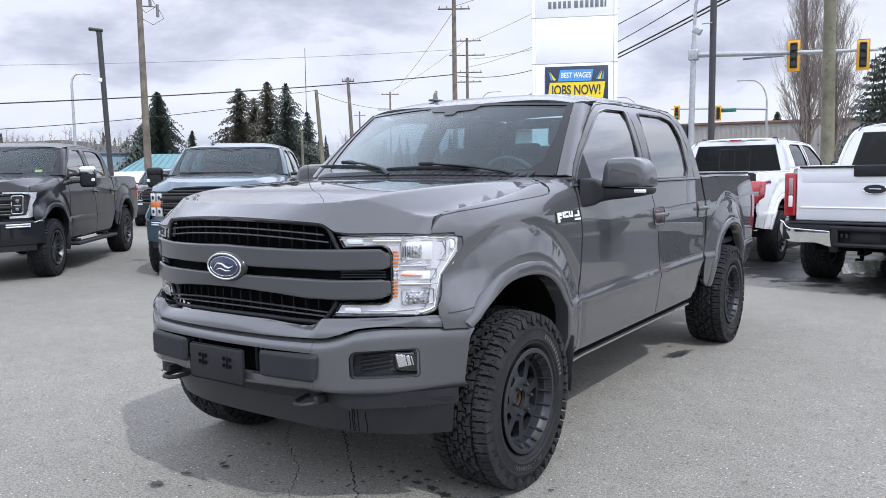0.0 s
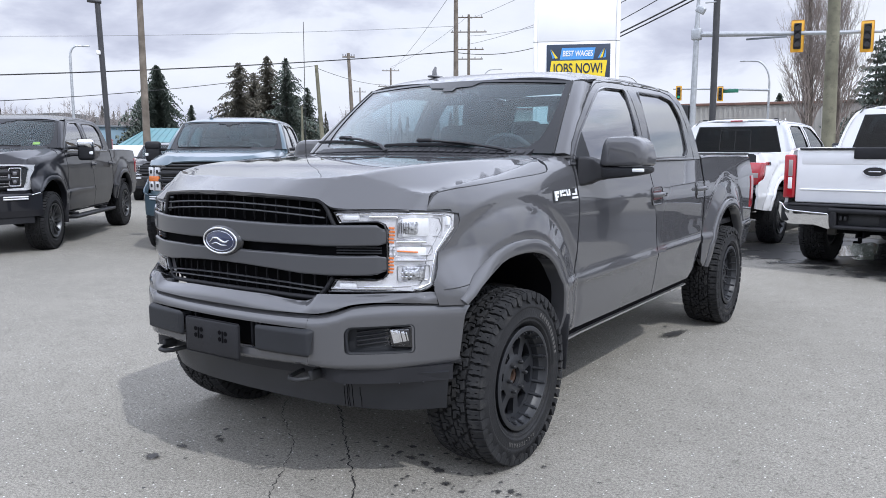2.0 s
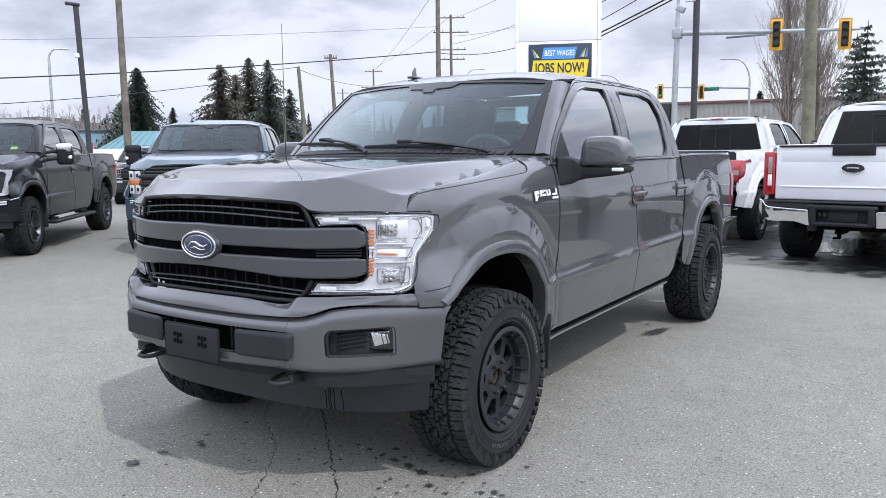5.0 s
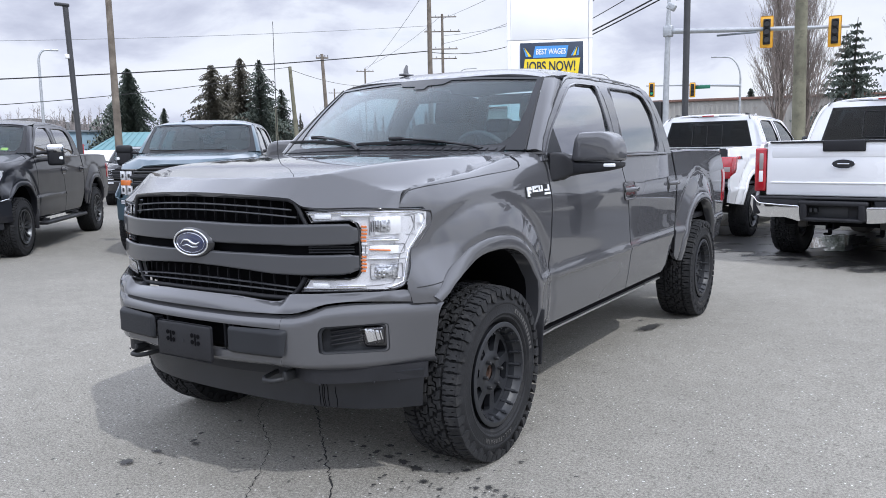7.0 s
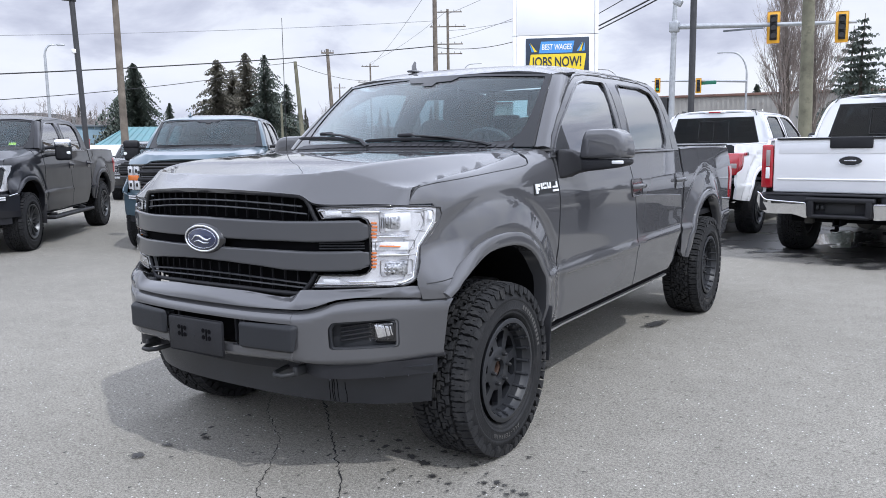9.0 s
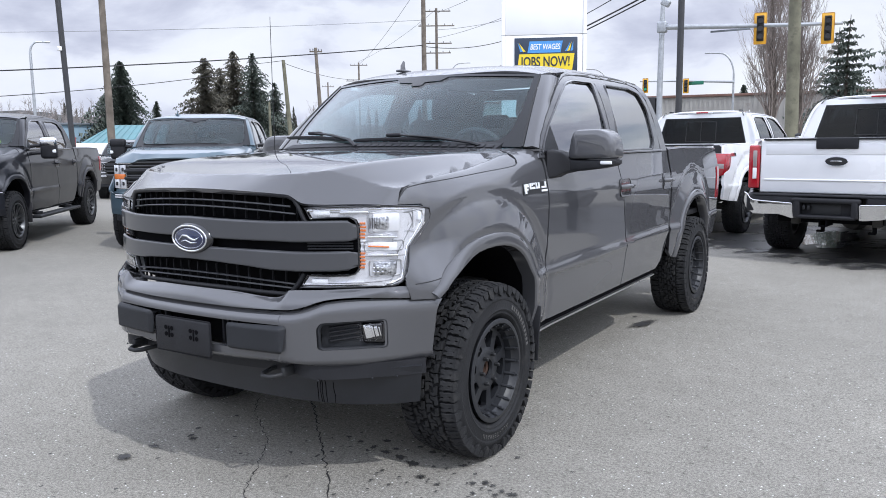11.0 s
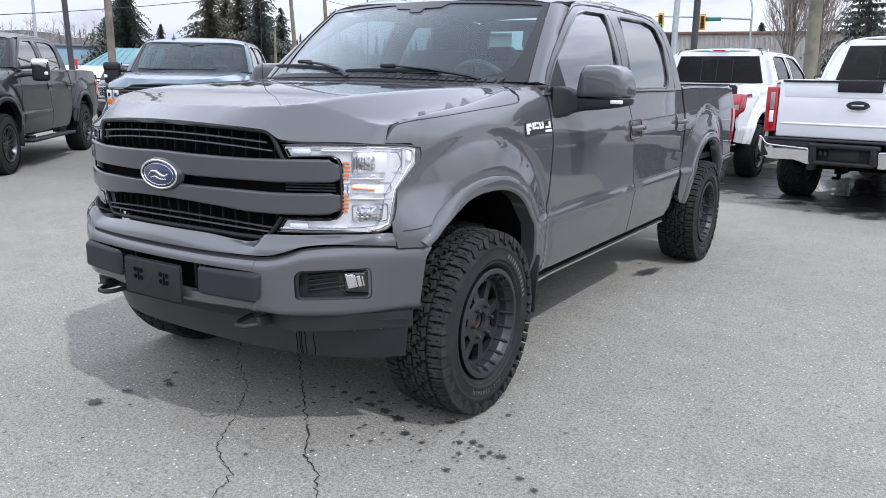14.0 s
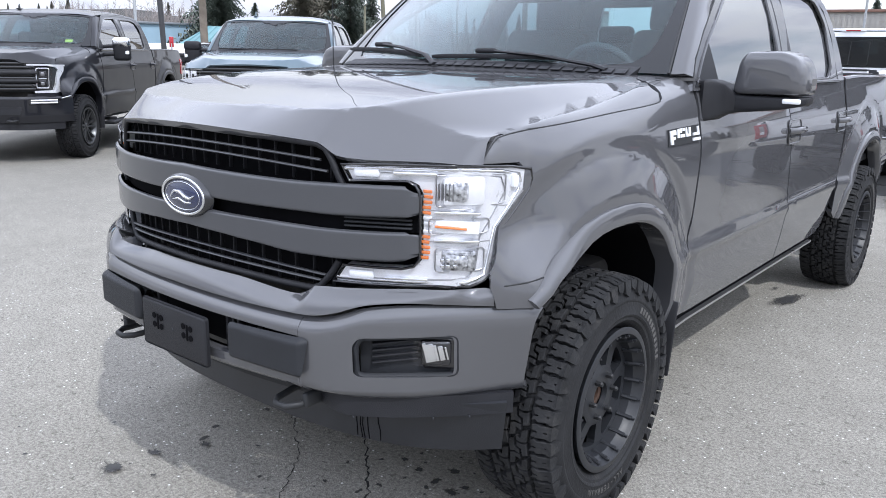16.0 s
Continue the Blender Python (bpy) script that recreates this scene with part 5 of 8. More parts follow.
            ob = P(name, boxed((0, 0, 0), (w, d, h), bev, None, 2), mt, lab, lamp)
            ob.matrix_basis = pose(s * x, y_front(x) + off, z, 0, s * tilt, s * yaw)
            return ob
        block(0.838, 1.168, 0.115, 0.075, 0.02, REFLECT, "projector_frame", "bright projector frame", 0.020, 0.008)
        block(0.826, 1.168, 0.070, 0.056, 0.03, CRYSTAL, "projector", "upper projector", 0.010, 0.012)
        shared("projector_rib", lambda: boxed((0, 0, 0), (0.003, 0.006, 0.045), 0.001), STEEL, lamp, [pose(s * (0.798 + 0.008 * i), y_front(0.798 + 0.008 * i) - 0.006, 1.168) for i in range(7)])
        block(0.832, 0.978, 0.095, 0.058, 0.02, CRYSTAL, "projector_frame", "bright projector frame", 0.020, 0.008)
        block(0.830, 0.978, 0.066, 0.042, 0.03, CRYSTAL, "projector", "lower projector", 0.012, 0.012)
        shared("projector_rib", lambda: boxed((0, 0, 0), (0.012, 0.008, 0.010), 0.003), CHROME, lamp, [pose(s * (0.808 + 0.014 * (i % 4)), y_front(0.808 + 0.014 * (i % 4)) - 0.006, 0.966 + 0.016 * (i // 4)) for i in range(8)])
        block(0.826, 1.070, 0.120, 0.034, 0.02, CLEARW, "light_guide", "ribbed clear light guide", 0.022, 0.004)
        block(0.818, 1.070, 0.088, 0.006, 0.02, AMBER, "amber_guide", "amber strip", 0.010, 0.003, 3)
        for za, zb, xa, xb in ((1.126, 1.210, 0.785, 0.885), (0.946, 1.012, 0.785, 0.868), (1.050, 1.092, 0.770, 0.872)):
            loop = [(s * x, y_front(x) + 0.008, z) for x, z in rounded([(xa, za), (xb, za), (xb, zb), (xa, zb)], 0.008, 2)]
            P("lamp_outline", tube(bmesh.new(), loop, 0.0020, 6, True), ALLOY, "fine grey edge", lamp, 60)
        for pts in (((0.77, 1.116), (0.80, 1.117), (0.84, 1.118), (0.888, 1.120)), ((0.77, 1.030), (0.80, 1.028), (0.84, 1.027), (0.872, 1.026)), ((0.640, 1.214), (0.70, 1.212), (0.78, 1.213), (0.85, 1.213), (0.880, 1.200), (0.884, 1.16), (0.872, 1.09), (0.862, 1.04), (0.858, 0.96), (0.850, 0.930), (0.82, 0.924), (0.72, 0.918), (0.62, 0.918))):
            P("lamp_outline", tube(bmesh.new(), [(s * x, y_front(x) + 0.014, z) for x, z in pts], 0.0020, 6), ALLOY, "fine grey edge", lamp, 60)
        for zz in (1.110, 1.034):
            block(0.828, zz, 0.125, 0.008, 0.03, CHROME, "lamp_shelf", "", 0.018, 0.003)
        for i in range(13):
            zz = 1.166 - 0.0145 * i - (0.008 if i > 6 else 0)
            xx = 0.762 + 0.002 * math.sin(i * 1.3) - (0.0012 * max(0, i - 7))
            block(xx, zz, 0.024, 0.0085, 0.012, AMBER if i not in (5, 6, 7) else REFLECT, "amber_reflector", "", 0.016, 0.002, 4)
        for (xa, za), (xb, zb) in (((0.585, 1.209), (0.645, 1.211)), ((0.565, 0.925), (0.635, 0.926))):
            block((xa + xb) / 2, (za + zb) / 2, 0.075, 0.026, 0.02, CLEARW, "light_tip", "bright reflector tip", 0.018, 0.008)
        block(0.735, 1.212, 0.12, 0.010, 0.02, CHROME, "light_guide", "", 0.014, 0.004)
        block(0.715, 0.922, 0.12, 0.008, 0.02, CHROME, "light_guide", "", 0.014, 0.003)
        block(0.892, 1.185, 0.020, 0.036, 0.02, CLEARW, "side_marker", "clear side marker", 0.004, 0.005)

    # painted panel under the lamps
    top = curve((0, 0.876), (0.22, 0.873), (0.44, 0.861), (0.475, 0.866), (0.525, 0.897), (0.58, 0.897), (0.80, 0.898), (0.86, 0.899), (0.90, 0.896), (0.95, 0.888))
    low = curve((0, 0.815), (0.22, 0.815), (0.54, 0.822), (0.61, 0.838), (0.663, 0.859), (0.74, 0.866), (0.84, 0.858), (0.965, 0.842))
    xs = [0.912 * (2 * i / 60 - 1) for i in range(61)]
    o = [(x, low(abs(x))) for x in xs] + [(x, top(abs(x))) for x in xs[::-1]]

    def apron(x, z):
        a, b = low(abs(x)), top(abs(x))
        t = min(1, max(0, (z - a) / max(0.01, b - a)))
        yb = y_bump(x) + 0.006
        yt = min(y_front(x) - 0.006, y_bump(x) + 0.05 - 0.045 * min(1, max(0, (abs(x) - 0.86) / 0.07)))
        return (x, min(yb, yt) * (1 - t) + yt * t - 0.008 * math.sin(math.pi * t), z)
    P("apron", sheet("apron", o, apron, 0.03, 0.008, 0.07, (0, -1, 0)), GREY, "painted panel under the lamps")

    # bumper
    bt = curve((0, 0.806), (0.22, 0.806), (0.54, 0.813), (0.60, 0.825), (0.663, 0.849), (0.74, 0.855), (0.90, 0.843), (0.99, 0.832))
    bl = curve((0, 0.582), (0.15, 0.583), (0.326, 0.588), (0.438, 0.590), (0.537, 0.587), (0.62, 0.580), (0.756, 0.577), (0.985, 0.572))

    def bump(x, z):
        a, b = bl(abs(x)), bt(abs(x))
        v = (z - a) / (b - a)
        roll = 0.03 * max(0, v - 0.80) ** 2 / 0.04 + 0.03 * max(0, 0.12 - v) ** 2 / 0.0144
        k = 0.012 * max(0, 0.72 - v)
        xx = abs(x)
        taper = 0.045 * (1 - v) * max(0, (xx - 0.75) / 0.24)
        return (math.copysign(xx - taper, x), y_bump(x) + roll + k * (1 if xx > 0.5 else 0.6), z)

    for s in (1, -1):
        M = (lambda q: q) if s > 0 else mirror_out
        xs = [0.500 + (0.99 - 0.500) * i / 20 for i in range(21)]
        o = [(x, bl(x)) for x in xs] + [(x, bt(x)) for x in xs[::-1]]
        fog = rounded([(0.640, 0.652), (0.850, 0.646), (0.846, 0.769), (0.655, 0.767), (0.640, 0.745)], 0.018, 3)
        P("bumper", sheet("bumper", M(o), bump, 0.035, 0.02, 0.03, (0, -1, 0), (M(fog),)), GREY, "grey bumper wing")
        fb = sheet("fog_recess", M([(0.625, 0.635), (0.865, 0.635), (0.860, 0.785), (0.625, 0.785)]), lambda x, z: (x, y_bump(x) + 0.055 + 0.05 * max(0, 0.75 - abs(x)), z), 0.05, 0.05, 0.01, (0, -1, 0))
        fogp = P("fog_recess", fb, PAD, "charcoal fog lamp recess")
        P("fog_recess_edge", tube(bmesh.new(), [(*(Vector(bump(s * x, z)) + Vector((0, 0.014, 0))),) for x, z in fog], 0.010, 6, True), PAD, "", fogp, 60)
        shared("fog_louvre", lambda: boxed((0, 0, 0), (0.13, 0.02, 0.007), 0.003), BLACKP, fogp, [pose(s * 0.705, y_bump(0.705) + 0.055, 0.690 + 0.018 * i, 0, -s * 6, s * 42) for i in range(4)])
        yy = y_bump(0.796)
        R = Matrix.Rotation(s * radians(38), 3, "Z")
        P("fog_bezel", boxed((s * 0.788, yy + 0.066, 0.714), (0.108, 0.06, 0.104), 0.016, R, 3), GLOSSB, "black fog lamp bezel", fogp, 60)
        P("fog_lamp", boxed((s * 0.788, yy + 0.044, 0.716), (0.086, 0.05, 0.076), 0.012, R, 3), GLOSSB, "fog lamp", fogp, 60)
        for i, wd in enumerate((0.010, 0.020, 0.008, 0.014, 0.005)):
            x = 0.780 + 0.0145 * i
            P("fog_facet", boxed((0, 0, 0), (wd, 0.004, 0.058 - 0.005 * i), 0.001), CHROME, "bright reflector facet", fogp).matrix_basis = pose(s * 0.788, yy + 0.044, 0.717, 0, 0, s * 38) @ pose(s * (x - 0.808), -0.027, 0.002, 0, -s * 14, 0)
        P("fog_lens", boxed((s * 0.788, yy + 0.010, 0.716), (0.084, 0.006, 0.074), 0.002, R), LENS, "clear fog lens", fogp).visible_shadow = False
        # pad
        def padf(x, z, s=s):
            u, v = (abs(x) - 0.385) / 0.150, (z - 0.697) / 0.060
            e = max(0, abs(u) - 0.86) / 0.14, max(0, abs(v) - 0.70) / 0.30
            return (x, y_bump(x) - 0.026 + 0.024 * min(1, e[0] ** 2 + e[1] ** 2), z)
        P("bumper_pad", sheet("bumper_pad", M(rounded([(0.238, 0.638), (0.525, 0.640), (0.535, 0.757), (0.238, 0.752)], 0.02, 4)), padf, 0.010, 0.008, 0.10, (0, -1, 0)), PAD, "charcoal rubber bumper pad")
        # air dam side
        va = curve((0, 0.372), (0.5, 0.373), (0.7, 0.371), (0.92, 0.374))
        dam_y = lambda x, z: 0.222 + 0.071 * x * x + 0.33 * x**4 - (z - 0.372) * (0.05 + 0.44 * smooth((abs(x) - 0.45) / 0.40))
    xs = [0.499 * (2 * i / 30 - 1) for i in range(31)]
    P("bumper", sheet("bumper", [(x, 0.758) for x in xs] + [(x, bt(abs(x))) for x in xs[::-1]], bump, 0.05, 0.012, 0.03, (0, -1, 0)), GREY, "upper bumper beam")
    P("bumper", sheet("bumper", [(x, bl(abs(x))) for x in xs] + [(x, 0.640) for x in xs[::-1]], bump, 0.05, 0.012, 0.03, (0, -1, 0)), GREY, "lower bumper beam")
    # solid near-black block, stands for the shade inside the opening
    P("bumper_opening_shade", boxed((0, 0.115, 0.70), (1.06, 0.06, 0.13), 0.01), DARK, "dark block for the shade in the opening between the pads")
    shared("opening_rib", lambda: boxed((0, 0, 0), (0.012, 0.03, 0.12), 0.003), BLACKP, truck, [pose(x, 0.07, 0.70) for x in (-0.21, 0.165, 0.195, 0.22)])
    pb = bmesh.new()
    box(pb, (-0.022, -0.006, 0.662), (0.352, 0.014, 0.160), 0.012, None, 3)
    plate = P("plate_bracket", pb, BLACKP, "empty black number plate bracket")
    for cx in (-0.105, 0.055):
        shared("bracket_hole", lambda: cyl(bmesh.new(), (0, 0.002, 0), (0, -0.002, 0), 0.0105, 0.0105, 6), DARK, plate, [pose(cx + dx, -0.0135, 0.676 + dz - 0.05 * dx) for dx in (-0.019, 0.019) for dz in (-0.015, 0.015)])
        P("bracket_slot", boxed((cx, -0.0135, 0.674), (0.009, 0.004, 0.052), 0.002), DARK, "", plate)
    P("bracket_screw", cyl(bmesh.new(), (-0.028, -0.011, 0.664), (-0.028, -0.0145, 0.664), 0.008, 0.007, 12), PAD, "", plate)
    # air dam
    xs = [0.895 * (2 * i / 50 - 1) for i in range(51)]
    P("air_dam", sheet("air_dam", [(x, va(abs(x))) for x in xs] + [(x * 1.045, bl(abs(x)) - 0.024) for x in xs[::-1]], lambda x, z: (x, dam_y(x, z), z), 0.03, 0.03, 0.012, (0, -1, 0)), DAM, "black flexible air dam")
    for k, (x, z0, z1) in enumerate(((0.515, 0.380, 0.480), (0.529, 0.376, 0.490), (0.537, 0.375, 0.494), (0.554, 0.376, 0.488), (0.592, 0.376, 0.470))):
        P("dam_crack", tube(bmesh.new(), [(x + 0.003 * math.sin(k + 3 * q), dam_y(x, z) - 0.0008, z) for q, z in enumerate((z0, z0 * 0.6 + z1 * 0.4, z0 * 0.3 + z1 * 0.7, z1))], 0.0016, 5), DARK, "dark split in the rubber")
    xs = [0.94 * (2 * i / 50 - 1) for i in range(51)]
    P("dam_strip", sheet("dam_strip", [(x, bl(abs(x)) - 0.060) for x in xs] + [(x, bl(abs(x)) + 0.004) for x in xs[::-1]], lambda x, z: (x, y_bump(x) + 0.042 + 0.07 * (1 - smooth((abs(x) - 0.42) / 0.2)), z), 0.05, 0.03, 0.02, (0, -1, 0)), BLACKP, "black strip under the bumper")
    for s in (1, -1):
        shared("rivet", lambda: lathe(bmesh.new(), [(-0.003, 0.0), (-0.002, 0.004), (0.0, 0.0055)], 12), PAD, truck, [pose(s * x, y_bump(x) + 0.038, 0.513 + 0.02 * (0.85 - x), 0, 0, 90) for x in (0.62, 0.79, 0.86)], "steel rivet")
        hk = bmesh.new()
        tube(hk, [(s * 0.385, 0.205, 0.545), (s * 0.380, 0.125, 0.540), (s * 0.390, 0.058, 0.537), (s * 0.415, 0.030, 0.536), (s * 0.455, 0.034, 0.536), (s * 0.478, 0.066, 0.538), (s * 0.478, 0.125, 0.540), (s * 0.470, 0.205, 0.545)], 0.0095, 8, False, (1, 1.15))
        box(hk, (s * 0.484, 0.135, 0.548), (0.022, 0.12, 0.045), 0.008)
        P("tow_hook", hk, BLACKM, "black tow hook", None, 60)
    for s in (1, -1):
        P("fender_seam", tube(bmesh.new(), [(s * (side_x(y, z) + 0.0005), y, z) for y, z in ((0.420, 0.906), (0.45, 0.908), (0.48, 0.911), (0.510, 0.915), (0.535, 0.918))], 0.0022, 6), BLACKM, "", None, 60)
    # wipers
    def on(x, d):
        X = x / 0.895
        return Vector((x, 1.375 + 0.155 * X * X + d, 1.470 - 0.030 * X * X + d * 0.785 + 0.012))
    for blade, arm, hub in (([(-0.167, 0.035), (0.10, 0.042), (0.425, 0.050)], [(0.66, -0.005), (0.60, 0.012), (0.36, 0.042), (0.11, 0.058)], (0.66, -0.02)), ([(-0.90, 0.105), (-0.56, 0.080), (-0.20, 0.040)], [(-0.10, -0.02), (-0.20, 0.03), (-0.40, 0.075), (-0.57, 0.10)], (-0.09, -0.03))):
        wb = bmesh.new()
        pts = []
        for (xa, da), (xb, db) in zip(blade, blade[1:]):
            pts += [on(xa + (xb - xa) * k / 6, da + (db - da) * k / 6) for k in range(6)]
        pts.append(on(*blade[-1]))
        tube(wb, pts, [0.005] + [0.0075] * (len(pts) - 2) + [0.006], 6, False, (0.9, 1.5))
        tube(wb, [on(x, d) + Vector((0, -0.008, 0.012)) for x, d in arm], [0.012, 0.010, 0.009, 0.007], 6, False, (1.2, 0.8))
        q = on(*arm[-1]) + Vector((0, -0.004, 0.010))
        box(wb, q, (0.10, 0.026, 0.022), 0.008)
        cyl(wb, on(*hub) + Vector((0, 0, -0.02)), on(*hub) + Vector((0, 0, 0.015)), 0.022, 0.018, 12)
        P("wiper", wb, BLACKP, "black wiper", None, 60)
    # whip aerial
    ab = bmesh.new()
    tube(ab, [(-0.915, 1.53, 1.38), (-0.915, 1.535, 2.30)], [0.003, 0.0018], 6)
    cyl(ab, (-0.915, 1.53, 1.365), (-0.915, 1.53, 1.395), 0.014, 0.009, 10)
    P("whip_aerial", ab, BLACKM, "thin black whip aerial", None, 60)
    # model badge on each fender: plain bright blocks
    for s in (1, -1):
        bd = P("fender_badge", sheet("fender_badge", [(1.322, 1.222), (1.604, 1.222), (1.604, 1.284), (1.332, 1.279)], lambda y, z: (s * (side_x(y, z) + 0.006), y, z), 0.05, 0.05, 0.008, (s, 0, 0)), BLACKM, "black badge plate")
        for a0, a1, z0, z1 in ((1.400, 1.415, 1.242, 1.290), (1.415, 1.435, 1.274, 1.291), (1.415, 1.428, 1.258, 1.268), (1.445, 1.456, 1.262, 1.293), (1.462, 1.490, 1.262, 1.273), (1.462, 1.472, 1.278, 1.294), (1.478, 1.492, 1.284, 1.294), (1.500, 1.530, 1.262, 1.272), (1.500, 1.508, 1.272, 1.294), (1.522, 1.532, 1.272, 1.294), (1.545, 1.596, 1.243, 1.254), (1.548, 1.590, 1.262, 1.272), (1.58, 1.59, 1.272, 1.294)):
            y0, y1, z0, z1 = 1.327 + (a0 - 1.395) * 1.36, 1.327 + (a1 - 1.395) * 1.36, z0 - 0.0145, z1 - 0.0145
            P("badge_block", sheet("badge_block", [(y0, z0), (y1, z0), (y1, z1), (y0, z1)], lambda y, z: (s * (side_x(y, z) + 0.0105), y, z), 0.05, 0.05, 0.004, (s, 0, 0)), CLEARW, "", bd)
        P("tail_light", sheet("tail_light", rounded([(5.60, 0.93), (5.69, 0.93), (5.69, 1.235), (5.585, 1.235)], 0.02), lambda y, z: (s * (side_x(y, z) + 0.008), y, z), 0.04, 0.06, 0.03, (s, 0, 0)), RED, "red tail light")


def front_clamp(truck, paint, chrome, lamp_kind="projector"):
    """The newer front: wide black grille, clamp-shaped lamps with a bright border, a painted bumper with lamp strips."""
    P = lambda n, b, mt, lab="", par=None, sm=35: part(n, b, mt, par or truck, lab, sm)
    g = P("grille", sheet("grille", rounded([(-0.70, 0.90), (0.70, 0.90), (0.72, 1.18), (0.50, 1.285), (-0.50, 1.285), (-0.72, 1.18)], 0.03), on_front(0.05), 0.08, 0.08, 0.02, (0, -1, 0)), BLACKP, "black mesh grille")
    for z in (1.245, 1.20, 1.155, 1.11, 1.065, 1.02, 0.975, 0.93):
        P("grille_bar", tube(bmesh.new(), [(x, y_front(x) + 0.024, z) for x in [0.67 * (2 * i / 16 - 1) for i in range(17)]], 0.011, 6, False, (1, 1.2)), GLOSSB, "", g, 60)
    for z in (1.13, 1.03):
        P("grille_bar", tube(bmesh.new(), [(x, y_front(x) + 0.006, z) for x in [0.70 * (2 * i / 16 - 1) for i in range(17)]], 0.020, 8, False, (0.8, 1.2)), BLACKP, "broad bar", g, 60)
    oval_badge(truck, (0, 0.02, 1.08), 0.125, 0.056, GLOSSB)
    for s in (1, -1):
        M = (lambda q: q) if s > 0 else mirror_out
        C = [(0.58, 1.246), (0.80, 1.245), (0.912, 1.236), (0.930, 1.17), (0.914, 0.98), (0.895, 0.895), (0.865, 0.876), (0.66, 0.876), (0.64, 0.93), (0.64, 1.10), (0.62, 1.19), (0.58, 1.215)]
        lamp = P("headlight", sheet("headlight", M(C), on_front(0.05), 0.06, 0.06, 0.03, (0, -1, 0)), BLACKM, "clamp-shaped headlight with a bright border")
        # the bright border: a flat band along the top, the outer side and the foot
        outer = [(0.60, 1.238), (0.80, 1.237), (0.902, 1.228), (0.920, 1.17), (0.904, 0.98), (0.886, 0.902), (0.860, 0.884), (0.66, 0.884)]
        wide = 0.040 if lamp_kind == "projector" else 0.016
        inner = [(0.60, 1.238 - wide * 0.5), (0.80, 1.237 - wide * 0.5), (0.880 - wide * 0.4, 1.216 - wide * 0.3), (0.892 - wide * 0.4, 1.165), (0.876 - wide * 0.4, 0.98), (0.862 - wide * 0.4, 0.918 + wide * 0.3), (0.845, 0.898 + wide * 0.5), (0.66, 0.884 + wide * 0.6)]
        P("light_guide", sheet("light_guide", M(outer + inner[::-1]), on_front(0.006), 0.03, 0.03, 0.03, (0, -1, 0)), REFLECT if lamp_kind == "projector" else CHROME, "bright clamp-shaped light guide", lamp)

        def block(x, z, w, h, mt, name, lab="", off=0.02, bev=0.008):
            yaw = math.degrees(math.atan2(0.82 * x + 70 * max(0, x - 0.83), 1))
            ob = P(name, boxed((0, 0, 0), (w, 0.03, h), bev, None, 2), mt, lab, lamp)
            ob.matrix_basis = pose(s * x, y_front(x) + off, z, 0, 0, s * yaw)

        if lamp_kind == "projector":
            loop = [(s * x, y_front(x) + 0.010, z) for x, z in rounded([(0.682, 0.945), (0.800, 0.945), (0.812, 1.185), (0.690, 1.185)], 0.02, 3)]
            P("lamp_outline", tube(bmesh.new(), loop, 0.010, 8, True), CHROME, "bright frame round the projectors", lamp, 60)
            block(0.748, 1.110, 0.085, 0.085, GLOSSB, "projector", "dark upper projector", 0.016)
            block(0.742, 1.005, 0.080, 0.080, GLOSSB, "projector", "dark lower projector", 0.016)
            block(0.750, 1.115, 0.050, 0.050, STEEL, "projector_core", "", 0.004, 0.014)
            block(0.744, 1.000, 0.046, 0.046, STEEL, "projector_core", "", 0.004, 0.014)
            block(0.745, 1.058, 0.090, 0.010, CHROME, "lamp_shelf", "", 0.010, 0.002)
        else:
            for zz in (1.150, 0.955):
                for xx in (0.725, 0.825):
                    block(xx, zz, 0.088, 0.125, REFLECT, "reflector_bowl", "silver reflector bowl", 0.018)
                    block(xx, zz, 0.036, 0.055, GLOSSB, "bulb_shield", "", 0.004, 0.010)
            block(0.778, 1.052, 0.19, 0.075, AMBER, "amber_marker", "amber marker", 0.014)
            shared("lamp_rib", lambda: boxed((0, 0, 0), (0.004, 0.012, 0.30), 0.001), CHROME, lamp, [pose(s * x, y_front(x) + 0.006, 1.055) for x in (0.676, 0.775, 0.873)])
        P("side_marker", tube(bmesh.new(), [(s * x, y_front(x) + 0.012, z) for x, z in ((0.918, 1.195), (0.924, 1.15), (0.914, 1.07))], 0.013, 8), AMBER, "amber side marker", lamp, 60)
        P("lens", sheet("lens", M(C), on_front(-0.006), 0.08, 0.08, 0.003, (0, -1, 0)), LENS, "clear lens", lamp).visible_shadow = False
        P("apron", sheet("apron", M([(0.58, 0.845), (0.92, 0.836), (0.918, 0.884), (0.60, 0.872)]), on_front(-0.01), 0.06, 0.03, 0.02, (0, -1, 0)), paint, "painted panel under the lamp")
        fl = P("fog_lamp", sheet("fog_lamp", M(rounded([(0.62, 0.745), (0.88, 0.752), (0.90, 0.815), (0.62, 0.818)], 0.014)), lambda x, z: (x, y_bump(x) + 0.010, z), 0.06, 0.03, 0.02, (0, -1, 0)), GLOSSB, "fog lamp niche")
        for zz in (0.766, 0.796):
            P("fog_strip", tube(bmesh.new(), [(s * x, y_bump(x) + 0.004, zz) for x in (0.64, 0.70, 0.76, 0.82, 0.87)], 0.011, 8), REFLECT, "bright lamp strip", fl, 60)
        P("fog_guide", tube(bmesh.new(), [(s * x, y_bump(x) - 0.004, z) for x, z in ((0.905, 0.815), (0.930, 0.826), (0.960, 0.836), (0.985, 0.842))], 0.008, 8), CHROME if chrome else paint, "bright trim at the bumper corner", fl, 60)
